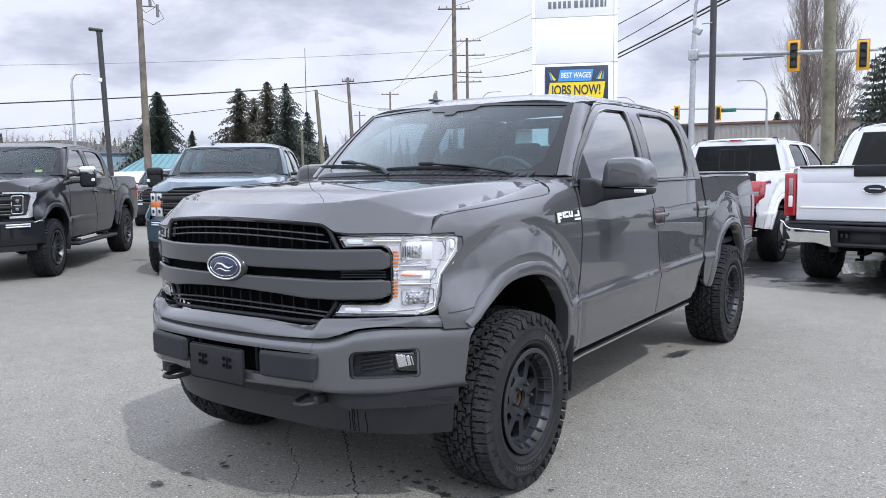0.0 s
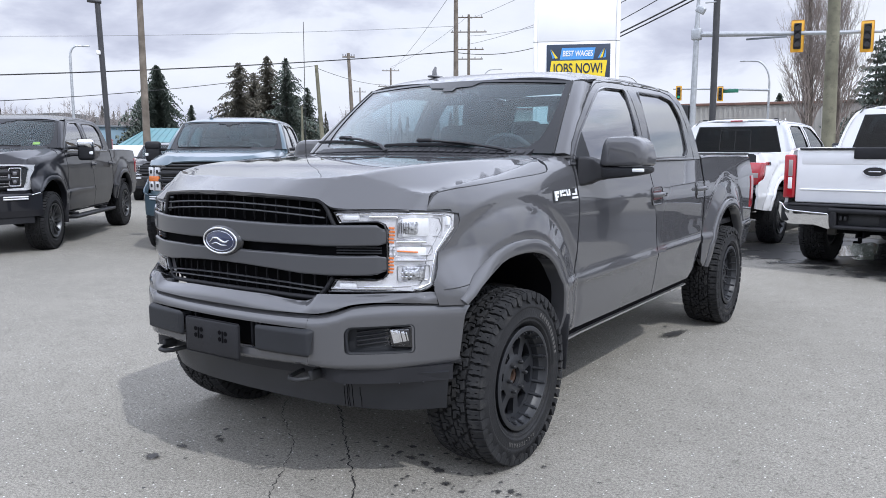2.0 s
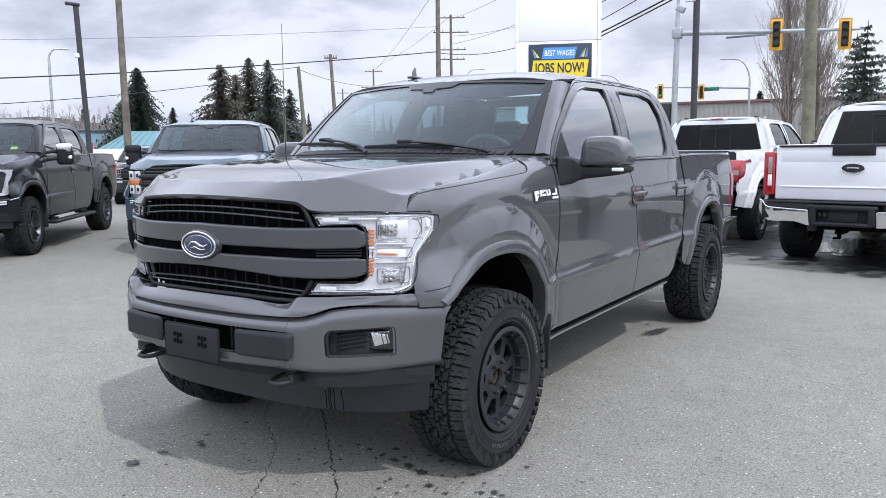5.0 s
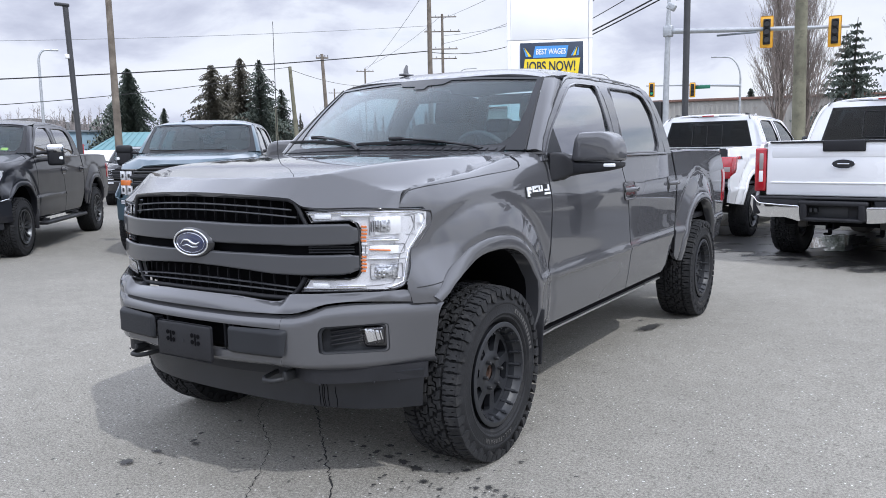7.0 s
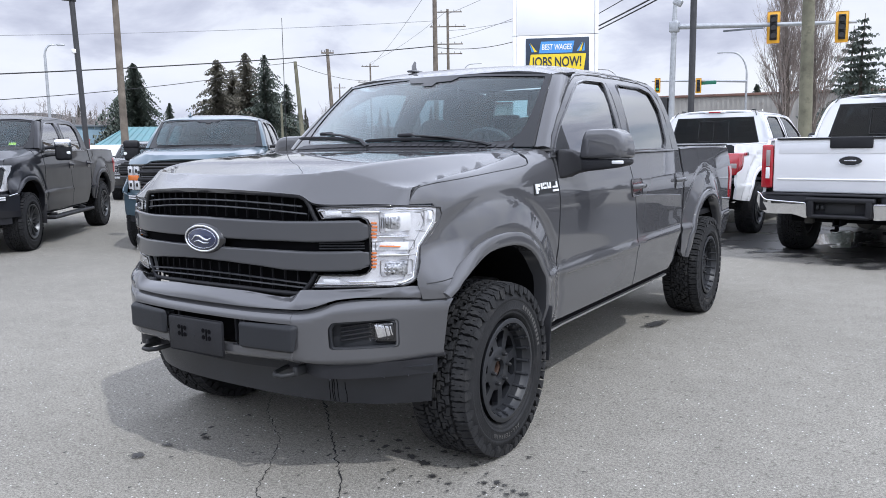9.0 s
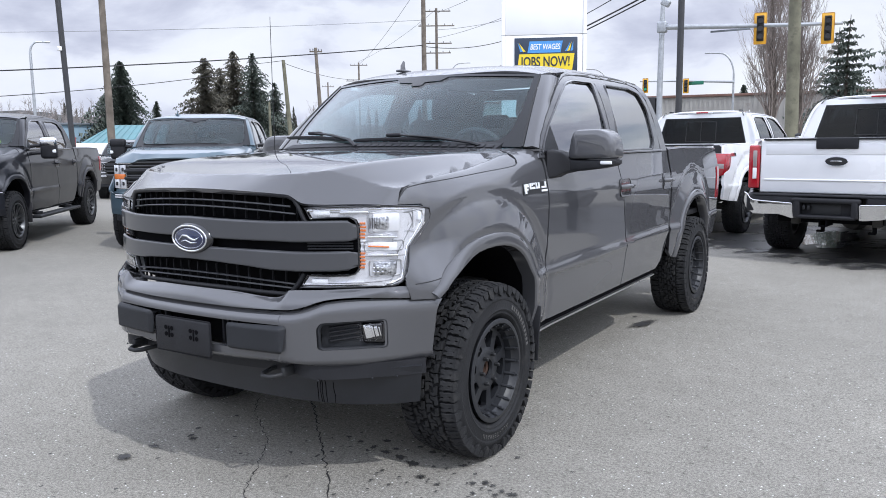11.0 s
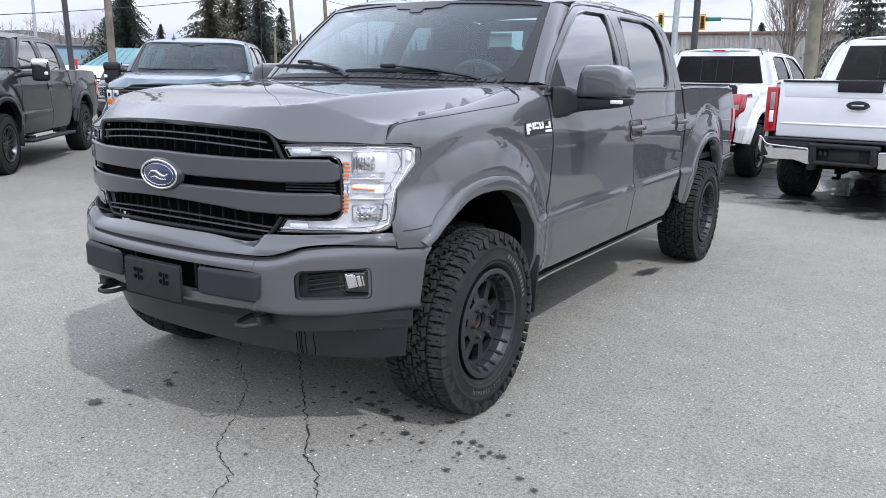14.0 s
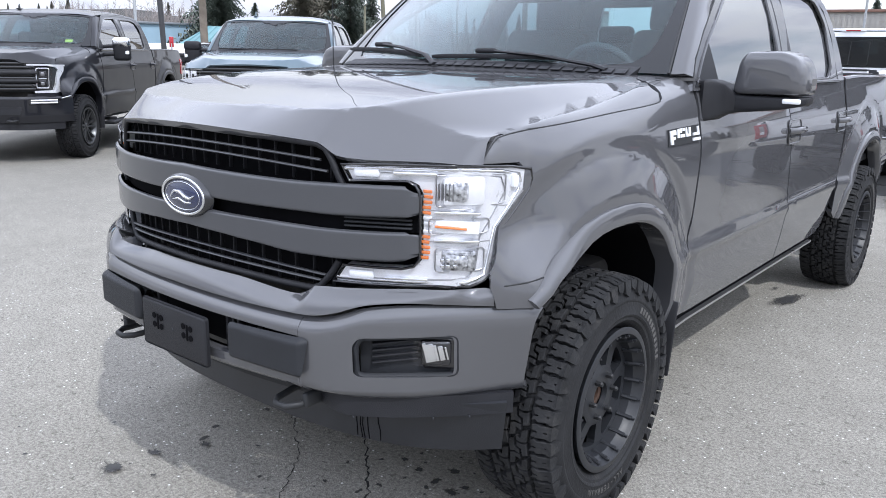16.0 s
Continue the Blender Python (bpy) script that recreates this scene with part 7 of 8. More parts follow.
def conifer(loc, h, r, seed, mat, label, droop=0.25, start=0.12, full=1.0, narrow=1.0):
    rnd = random.Random(seed)
    tree = thing("conifer", label, "tree", "conifers", pose(*loc))
    bm = bmesh.new()
    lean = [Vector((rnd.uniform(-0.01, 0.01) * h * k, rnd.uniform(-0.01, 0.01) * h * k, h * k)) for k in (0, 0.35, 0.7, 1.0)]
    tube(bm, lean, [h * 0.018, h * 0.014, h * 0.008, h * 0.002], 8)
    part("trunk", bm, BARK, tree, "", 60)
    V, F = [], []
    levels = int((52 + h * 2.4) * full)
    lob = [rnd.uniform(0.7, 1.25) for _ in range(7)]
    for i in range(levels):
        t = start + (1 - start) * (i / levels) ** 0.92
        shape = (1.42 * (1 - t) ** 0.92 if narrow == 1.0 else (1 - t) if narrow < 1 else min(1.0, ((1 - t) * 1.35) ** 0.85)) * (0.82 + 0.18 * math.sin(t * 17 + seed))
        k = max(5, int(13 * (1 - t * 0.6)))
        ph = rnd.uniform(0, 6.28)
        for j in range(k):
            if rnd.random() < 0.14:
                continue
            a = ph + 6.283 * j / k + rnd.uniform(-0.35, 0.35)
            ln = (1.32 * r * shape * narrow * lob[int((a % 6.283) / 6.284 * 7)] * rnd.choice((0.4, 0.6, 0.8, 0.95, 1.1, 1.45))) + 0.15
            d = Vector((math.cos(a), math.sin(a), 0))
            s = Vector((-d.y, d.x, 0))
            z0 = h * t
            m = 13
            tilt = rnd.uniform(-0.05, 0.30)
            for q in range(m):
                u = (q + 0.7) / m
                c = d * ln * u + Vector((0, 0, z0 + tilt * ln * u - (droop + 0.2) * ln * u * u + rnd.uniform(-0.10, 0.10)))
                w = min(0.34, 0.09 + ln * 0.12 * (1.2 - u)) * rnd.uniform(0.7, 1.35)
                for sg in (-1, 1):
                    tip = c + s * sg * w * rnd.uniform(0.6, 1.4) + d * w * rnd.uniform(-0.2, 0.8) + Vector((0, 0, -w * rnd.uniform(0.2, 1.3)))
                    b = len(V)
                    V.extend([tuple(c - d * w * 0.35), tuple(c + d * w * 0.55 + Vector((0, 0, 0.06))), tuple(tip)])
                    F.append((b, b + 1, b + 2))
    me = bpy.data.meshes.new("crown")
    me.from_pydata(V, [], F)
    part("crown", me, mat, tree, "")
    return tree


def bare_tree(loc, h, spread, seed, label, limbs=26, up=0.86):
    rnd = random.Random(seed)
    tree = thing("bare_tree", label, "tree", "bare trees", pose(*loc))
    tb, cb = bmesh.new(), bmesh.new()
    top = Vector((rnd.uniform(-0.3, 0.3), rnd.uniform(-0.3, 0.3), h * 0.9))
    tube(tb, [(0, 0, 0), top * 0.3 + Vector((0.1, 0, 0)), top * 0.65, top], [h * 0.022, h * 0.016, h * 0.009, h * 0.003], 8)
    part("trunk", tb, BARK, tree, "", 60)

    def grow(p, d, ln, r, depth):
        mid = p + d * ln * 0.5 + Vector((rnd.uniform(-1, 1), rnd.uniform(-1, 1), 0)) * ln * 0.05
        e = p + (d + Vector((0, 0, 0.25))).normalized() * ln
        tube(cb, [p, mid, e], [r, r * 0.75, r * 0.4], 3 if depth else 4)
        if depth >= 3:
            return
        n = 6 if depth == 0 else 4
        for i in range(n):
            t = rnd.uniform(0.25, 1.0)
            q = p.lerp(mid, t * 2) if t < 0.5 else mid.lerp(e, t * 2 - 1)
            nd = (d * 0.8 + Vector((rnd.uniform(-1, 1), rnd.uniform(-1, 1), rnd.uniform(0.0, 1.0))) * 0.6).normalized()
            grow(q, nd, ln * rnd.uniform(0.38, 0.6), r * 0.5, depth + 1)

    for i in range(limbs):
        t = 0.12 + 0.85 * i / limbs
        a = i * 2.4 + rnd.uniform(-0.5, 0.5)
        out = math.sqrt(max(0, 1 - up * up))
        d = Vector((math.cos(a) * out, math.sin(a) * out, up)).normalized()
        grow(top * t, d, spread * (1.25 - t * 0.75) * rnd.uniform(0.8, 1.2), h * 0.0028 * (1.2 - t), 0)
    part("crown", cb, BARE, tree, "bare grey-brown twigs", 60)
    return tree


# poles
wooden_pole(-0.8167, 0.5771, 38, 10.5, 0.175, (-0.8172, 0.5764), (), WOOD, "weathered wooden utility pole with fuse brackets", True)
wooden_pole(-0.6790, 0.7341, 60, 7.7, 0.19, (-0.6850, 0.7285), (), WOODG)
wooden_pole(-0.6505, 0.7595, 65, 9.2, 0.19, (-0.6548, 0.7558), ((8.9, 0.5),), WOOD)
wooden_pole(-0.6150, 0.7885, 120, 13.6, 0.18, None, ((13.2, 1.3), (10.9, 1.9)), WOOD)
wooden_pole(-0.6450, 0.7640, 150, 13.0, 0.18, None, ((12.2, 1.1),), WOOD)
wooden_pole(-0.5486, 0.8361, 60, 15.2, 0.22, None, ((14.6, 1.6), (13.6, 1.2)), WOOD)
wooden_pole(-0.5353, 0.8447, 85, 15.6, 0.19, None, ((15.3, 1.5), (13.8, 1.9), (12.0, 1.6), (11.0, 1.5)), WOOD)
wooden_pole(-0.1412, 0.9900, 22, 9.5, 0.175, (-0.1460, 0.9893), (), WOODG, "stout green-grey treated wooden pole")
wooden_pole(-0.6985, 0.7156, 70, 5.2, 0.14, None, (), WOODG)
lot_lamp(-0.8392, 0.5438, 30, 6.5, (-0.8416, 0.5401))
lot_lamp(-0.2657, 0.9641, 32, 9.5, None, False, 0.125)
street_lamp(-0.8590, 0.5120, 60, 8.6, 0.75)
street_lamp(-0.2064, 0.9785, 75, 9.3, -2.0)
street_lamp(-0.3420, 0.9397, 95, 10.2, -3.5)
street_lamp(-0.5220, 0.8530, 110, 12.6, 2.4)

# floodlight between the dark pole and the signal pole
fl = thing("floodlight", "white floodlight on a bracket of the dark pole", "floodlight", "", pose(*spot(-0.268, 0.9634, 31.9)))
part("bracket", tube(bmesh.new(), [(0.05, 0, 6.95), (-0.35, 0, 6.95)], 0.03, 6), GALV, fl)
part("lamp_body", boxed((-0.50, -0.05, 6.70), (0.34, 0.22, 0.26), 0.05, Matrix.Rotation(radians(30), 3, "Y"), 3), GALV, fl, "grey lamp body", 60)

# traffic signals
sp = spot(-0.2880, 0.9576, 45)
sig = thing("traffic_signal", "galvanised signal mast with a long arm and yellow signal heads", "traffic signal", "traffic signals", pose(*sp))
bm = bmesh.new()
tube(bm, [(0, 0, 0), (0.02, 0, 4), (0.08, 0, 8.0)], [0.19, 0.16, 0.14], 16)
box(bm, (0.08, 0, 7.55), (0.5, 0.42, 0.6), 0.08, None, 3)
cyl(bm, (0.08, 0, 8.0), (0.10, 0, 9.2), 0.13, 0.09, 14)
tube(bm, [(0.10, 0, 9.2), (0.14, 0, 10.2), (0.35, 0, 10.9), (0.8, 0.1, 11.5), (1.5, 0.2, 11.8)], [0.09, 0.085, 0.08, 0.07, 0.06], 10)
part("mast", bm, GALV, sig, "", 50)
tip = spot(-0.0954, 0.9954, 45) - sp
bm = bmesh.new()
tube(bm, [(0.08, 0, 7.55), tip * 0.5 + Vector((0, 0, 7.35)), tip + Vector((0, 0, 7.20))], [0.15, 0.12, 0.07], 12)
part("arm", bm, GALV, sig, "", 60)
part("arm_sign", boxed(tip * 0.40 + Vector((0, 0, 7.18)), (2.0, 0.06, 0.10), 0.02), SIGN_GREY, sig, "thin dark plate under the arm")
signal_head(sig, spot(-0.1798, 0.9837, 44.7) - sp + Vector((0, 0, 7.18)), 1.60, (0.15, -1, 0))
signal_head(sig, spot(-0.1100, 0.9939, 44.7) - sp + Vector((0, 0, 6.98)), 1.52, (0.15, -1, 0))
bm = bmesh.new()
box(bm, (-0.45, 0.1, 3.1), (0.55, 0.5, 1.5), 0.06)
part("control_box", bm, BLACKM, sig, "dark pedestrian signal box", 40)
sp2 = spot(-0.2062, 0.9785, 74.8)
sig2 = thing("traffic_signal", "distant signal arm with yellow signal heads, one green alight", "traffic signal", "traffic signals", pose(*sp2))
e2 = spot(-0.310, 0.9507, 74.8) - sp2
part("arm", tube(bmesh.new(), [(0, 0, 6.55), e2 * 0.5 + Vector((0, 0, 6.75)), e2 + Vector((0, 0, 6.85))], [0.11, 0.09, 0.06], 10), GALV, sig2, "", 60)
signal_head(sig2, spot(-0.3038, 0.9527, 74.5) - sp2 + Vector((0, 0, 6.45)), 1.30, (0.25, -1, 0), 2)
signal_head(sig2, spot(-0.2585, 0.9660, 74.5) - sp2 + Vector((0, 0, 6.32)), 1.30, (0.25, -1, 0))
part("street_name_plate", boxed(e2 * 0.40 + Vector((0, -0.1, 6.55)), (1.5, 0.05, 0.32), 0.02), material("green_name_plate", (0.02, 0.16, 0.10), 0.4), sig2, "green street name plate")
sp3 = spot(0.02, 1.0, 62)
sig3 = thing("traffic_signal", "signal arm reaching in over the street with a yellow head", "traffic signal", "traffic signals", pose(*sp3))
part("mast", tube(bmesh.new(), [(0, 0, 0), (0, 0, 7.4)], [0.18, 0.13], 12), GALV, sig3, "", 60)
part("arm", tube(bmesh.new(), [(0, 0, 7.1), (-4.2, 0.5, 7.0)], [0.12, 0.08], 10), GALV, sig3, "", 60)
signal_head(sig3, (-3.7, 0.3, 6.65), 1.25, (0.1, -1, 0))

# the dealer's pylon sign
s0, s1 = spot(-0.4655, 0.8850, 30), spot(-0.3702, 0.9289, 30)
across = (s1 - s0).normalized()
facing = Vector((across.y, -across.x, 0))
sm = Matrix.Translation((s0 + s1) / 2) @ Matrix(((across.x, -facing.x, 0, 0), (across.y, -facing.y, 0, 0), (0, 0, 1, 0), (0, 0, 0, 1)))
W = (s1 - s0).length
pylon = thing("pylon_sign", "tall white pylon sign with a navy and yellow hiring banner", "sign", "", sm)
for z0, z1 in ((0.0, 5.42), (5.435, 7.10), (7.115, 9.6)):
    part("sign_panel", boxed((0, 0.25, (z0 + z1) / 2), (W - 0.30, 0.5, z1 - z0), 0.012), SIGN_WHITE, pylon)
for x in (-1, 1):
    part("sign_edge", boxed((x * (W / 2 - 0.075), 0.25, 4.8), (0.142, 0.56, 9.6), 0.03, None, 3), SIGN_WHITE, pylon, "white corner moulding")
    part("edge_joint", boxed((x * (W / 2 - 0.075), 0.25, 7.108), (0.15, 0.575, 0.016), 0.003), SIGN_GREY, pylon)
    part("edge_joint", boxed((x * (W / 2 - 0.075), 0.25, 5.427), (0.15, 0.575, 0.016), 0.003), SIGN_GREY, pylon)
for i, (x, w) in enumerate(((-0.90, 0.16), (-0.72, 0.16), (-0.54, 0.15), (-0.36, 0.15), (-0.19, 0.15), (0.06, 0.19), (0.26, 0.17), (0.45, 0.16), (0.63, 0.16), (0.81, 0.17), (0.99, 0.15), (1.12, 0.08))):
    part("name_bar", boxed((x, -0.008, 7.56), (w * 0.72, 0.02, 0.25), 0.005), SIGN_GREY, pylon, "grey bar of unreadable lettering")
banner = part("banner", boxed((0.08, -0.03, 4.57), (W * 0.735, 0.03, 1.50), 0.01), BANNER, pylon, "navy hiring banner")


def lettering(body, size, at, mat, parent, name, shear=0.0, width=None):
    cu = bpy.data.curves.new(name, "FONT")
    cu.body, cu.size, cu.align_x, cu.align_y, cu.extrude, cu.shear, cu.offset = body, size, "CENTER", "CENTER", 0.004, shear, size * 0.018
    tmp = bpy.data.objects.new(name, cu)
    scene.collection.objects.link(tmp)
    me = bpy.data.meshes.new_from_object(tmp.evaluated_get(bpy.context.evaluated_depsgraph_get()))
    bpy.data.objects.remove(tmp)
    bpy.data.curves.remove(cu)
    if width:
        xs = [v.co.x for v in me.vertices]
        k = width / (max(xs) - min(xs))
        for v in me.vertices:
            v.co.x *= k
    me.materials.clear()
    me.materials.append(mat)
    ob = part(name, me, mat, parent, "printed lettering")
    ob.matrix_basis = Matrix.Translation(at) @ Matrix.Rotation(math.pi / 2, 4, "X")
    return ob


def slanted(x0, x1, z0, z1, k, y, mat, name, label):
    bm = bmesh.new()
    v = [bm.verts.new(q) for q in ((x0, y, z0), (x1, y, z0), (x1 + k, y, z1), (x0 + k, y, z1))]
    b = [bm.verts.new((q.co.x, y + 0.01, q.co.z)) for q in v]
    bm.faces.new(v)
    bm.faces.new(b[::-1])
    for i in range(4):
        bm.faces.new((v[i], b[i], b[(i + 1) % 4], v[(i + 1) % 4]))
    return part(name, bm, mat, banner, label, 0)


slanted(-0.60, 0.62, 4.77, 5.19, 0.08, -0.055, BANNER_B, "banner_field", "sky blue field")
slanted(-0.98, 1.05, 4.13, 4.73, 0.08, -0.055, BANNER_Y, "banner_field", "yellow field")
slanted(-0.62, 0.62, 3.85, 4.09, 0.05, -0.055, BANNER_B, "banner_field", "sky blue field")
lettering("BEST WAGES", 0.28, (0.05, -0.060, 4.975), PRINT_W, banner, "lettering", 0.15, 1.10)
lettering("JOBS NOW!", 0.50, (0.07, -0.060, 4.43), PRINT_D, banner, "lettering", 0.0, 1.82)
for i in range(11):
    part("print_bar", boxed((-0.50 + 0.10 * i, -0.060, 3.97), (0.07, 0.006, 0.10), 0.001), PRINT_W, banner, "unreadable small print")
for x, k, mt in ((-0.86, 0.10, BANNER_B), (-0.76, 0.16, BANNER_Y), (0.86, -0.16, BANNER_Y), (0.98, -0.10, BANNER_B), (0.78, -0.20, BANNER_B)):
    bm = bmesh.new()
    vs = [bm.verts.new(q) for q in ((x, -0.056, 4.81), (x + 0.10, -0.056, 4.83), (x - k, -0.056, 5.15))]
    bm.faces.new(vs)
    part("banner_ray", bm, mt, banner, "", 0)

# overhead cables
E0 = Vector((2.72, -2.24, 1.49))


def ray_pt(bx, by, slope, d):
    return E0 + Vector((bx, by, slope)) * d


for a, b, r, mt, sg in (
    (ray_pt(-0.9250, 0.3800, 0.0760, 46), ray_pt(-0.5485, 0.8361, 0.1215, 60), 0.035, CABLE, 0.25),
    (ray_pt(-0.9250, 0.3800, 0.0480, 46), ray_pt(-0.7330, 0.6800, 0.0860, 60), 0.022, CABLE, 0.25),
    (ray_pt(-0.9250, 0.3800, 0.1180, 60), ray_pt(-0.5485, 0.8361, 0.1520, 60), 0.018, GREYCABLE, 0.25),
    (ray_pt(-0.7140, 0.7000, 0.0980, 60), ray_pt(-0.6845, 0.7290, 0.1030, 60), 0.02, CABLE, 0.02),
    (ray_pt(-0.6845, 0.7290, 0.1000, 60), ray_pt(-0.6150, 0.7885, 0.0800, 90), 0.02, CABLE, 0.35),
    (ray_pt(-0.5485, 0.8361, 0.1200, 60), ray_pt(-0.4640, 0.8860, 0.1250, 60), 0.025, CABLE, 0.3),
    (ray_pt(-0.5485, 0.8361, 0.2050, 60), ray_pt(-0.2200, 0.9755, 0.3300, 40), 0.022, GREYCABLE, 0.4),
    (ray_pt(-0.5353, 0.8447, 0.1600, 85), ray_pt(-0.2600, 0.9656, 0.3000, 40), 0.022, GREYCABLE, 0.4),
    (ray_pt(-0.5353, 0.8447, 0.1400, 85), ray_pt(-0.3700, 0.9290, 0.1750, 50), 0.022, GREYCABLE, 0.4),
    (ray_pt(-0.5353, 0.8447, 0.1300, 85), ray_pt(-0.3700, 0.9290, 0.1950, 45), 0.022, GREYCABLE, 0.4),
    (ray_pt(-0.4780, 0.8784, 0.0900, 80), ray_pt(-0.2200, 0.9755, 0.2150, 42), 0.055, CABLE, 0.3),
    (ray_pt(-0.4780, 0.8784, 0.0860, 80), ray_pt(-0.2200, 0.9755, 0.2100, 42), 0.045, CABLE, 0.3),
    (ray_pt(-0.4400, 0.8980, 0.1200, 70), ray_pt(-0.2400, 0.9708, 0.2300, 42), 0.030, CABLE, 0.3),
    (ray_pt(-0.4400, 0.8980, 0.1450, 70), ray_pt(-0.2700, 0.9629, 0.2300, 42), 0.030, CABLE, 0.3),
    (ray_pt(-0.6150, 0.7885, 0.1020, 120), ray_pt(-0.5353, 0.8447, 0.1650, 85), 0.02, GREYCABLE, 0.5),
    (ray_pt(-0.6150, 0.7885, 0.0980, 120), ray_pt(-0.5486, 0.8361, 0.2000, 60), 0.02, GREYCABLE, 0.5),
):
    cable((a, b), r, mt, sg)

# buildings
b0, b1 = spot(-0.52, 0.854, 88), spot(0.30, 0.954, 92)
ax = (b1 - b0).normalized()
nn = Vector((ax.y, -ax.x, 0))
bmx = Matrix.Translation(b0) @ Matrix(((ax.x, -nn.x, 0, 0), (ax.y, -nn.y, 0, 0), (0, 0, 1, 0), (0, 0, 0, 1)))
L = (b1 - b0).length
shed = thing("warehouse", "long low warehouse with weathered grey ribbed cladding", "building", "", bmx)
part("wall", boxed((L / 2, 5, 2.85), (L, 10, 5.7), 0), CORRUG, shed)
rb = bmesh.new()
for i in range(int(L / 0.45)):
    box(rb, (0.45 * i + 0.2, -0.04, 2.85), (0.16, 0.08, 5.6))
part("cladding_ribs", rb, CORRUG, shed, "ribbed steel cladding", 0, "stuff")
part("roof", boxed((L / 2, 5, 5.80), (L + 0.4, 10.5, 0.24), 0.03), material("rusty_roof_edge", (0.16, 0.09, 0.07), 0.7, 0, 0, 0.3, 1.0), shed, "rusty roof edge")
for x, w, h in ((9, 4, 3.6), (28, 3.5, 3.2), (44, 5, 3.8), (60, 4, 3.4)):
    part("loading_door", boxed((x, -0.1, h / 2), (w, 0.1, h), 0.02), material("brown_loading_door", (0.16, 0.12, 0.10), 0.7, 0, 0, 0.2, 1.0), shed, "brown loading door")

h0, h1 = spot(-0.975, 0.22, 78), spot(-0.7640, 0.6452, 84)
ax = (h1 - h0).normalized()
nn = Vector((ax.y, -ax.x, 0))
hm = Matrix.Translation(h0) @ Matrix(((ax.x, -nn.x, 0, 0), (ax.y, -nn.y, 0, 0), (0, 0, 1, 0), (0, 0, 0, 1)))
L = (h1 - h0).length
shop = thing("shop_building", "low pale blue commercial building with a flat roof", "building", "", hm)
part("wall", boxed((L / 2, 6, 1.8), (L, 12, 3.6), 0), BLUEWALL, shop)
part("roof", boxed((L / 2, 6, 3.68), (L + 0.5, 12.5, 0.18), 0.03), SIGN_GREY, shop, "grey roof edge")
for x in (L - 6.5, L - 16, L - 25, L - 34):
    wd = part("window", boxed((x, -0.03, 1.9), (4.2, 0.10, 1.0), 0.02), DTINT, shop, "dark shop window")
    part("window_frame", boxed((x, -0.02, 2.45), (4.4, 0.14, 0.10), 0.01), SIGN_WHITE, wd)
part("wall_lamp", boxed((L - 9.5, -0.15, 3.05), (0.4, 0.3, 0.25), 0.05), SIGN_WHITE, shop, "white wall lamp")
t0 = spot(-0.7800, 0.6258, 66)
teal = thing("roofed_kiosk", "low building with a ribbed teal metal roof", "building", "", pose(*t0, 0, 0, 50))
part("wall", boxed((0, 0, 0.9), (11, 7, 1.8), 0), BLUEWALL, teal)
bm = bmesh.new()
v = [bm.verts.new(q) for q in ((-6, -4, 1.7), (6, -4, 1.7), (6, 4, 1.7), (-6, 4, 1.7), (-4, 0.6, 3.2), (4.6, 0.6, 3.2))]
for f in ((0, 1, 5, 4), (1, 2, 5), (2, 3, 4, 5), (3, 0, 4), (3, 2, 1, 0)):
    bm.faces.new([v[i] for i in f])
rf = part("roof", bm, TEAL, teal, "teal metal roof", 0)
for i in range(22):
    x = -5.6 + 0.53 * i
    part("roof_seam", tube(bmesh.new(), [(x, -4.0, 1.72), (max(-4, min(4.6, x * 0.78 + 0.15)), 0.6, 3.22)], 0.03, 4), TEAL, rf, "", 0)
wb = thing("delivery_trailer", "white box trailer parked before the shop", "trailer", "", pose(*spot(-0.8230, 0.5680, 62), 0, 0, 55))
part("box", boxed((0, 0, 1.15), (9.0, 2.4, 1.3), 0.08), SIGN_WHITE, wb)
part("skirt", boxed((0, 0, 0.45), (8.0, 2.0, 0.3), 0.04), BLACKM, wb)
for x in (-3, 3):
    part("wheel", cyl(bmesh.new(), (x, -1.15, 0.4), (x, -0.9, 0.4), 0.4, 0.4, 20), BLACKM, wb)
rs = thing("shop_sign", "small red and white roadside sign", "sign", "", pose(*spot(-0.8395, 0.5433, 60), 0, 0, 55))
part("panel", boxed((0, 0, 1.9), (0.30, 0.10, 0.7), 0.03), RED, rs)
part("post", cyl(bmesh.new(), (0, 0, 0), (0, 0, 1.8), 0.06), GALV, rs)
ss = thing("yard_sign", "low dark sign with an orange edge", "sign", "", pose(*spot(-0.6905, 0.7233, 34), 0, 0, 44))
part("panel", boxed((0, 0, 1.45), (1.1, 0.12, 0.60), 0.02), BLACKM, ss)
part("edge", boxed((0, -0.01, 1.76), (1.12, 0.14, 0.03), 0.01), material("orange_edge", (0.6, 0.18, 0.08), 0.5), ss)
lettering("S", 0.55, (-0.25, -0.07, 1.45), PRINT_W, ss, "lettering")
for x in (-0.4, 0.4):
    part("post", cyl(bmesh.new(), (x, 0, 0), (x, 0, 1.2), 0.05), GALV, ss)

# low wooded rise and far tree line
bm = bmesh.new()
rnd = random.Random(5)
prev = None
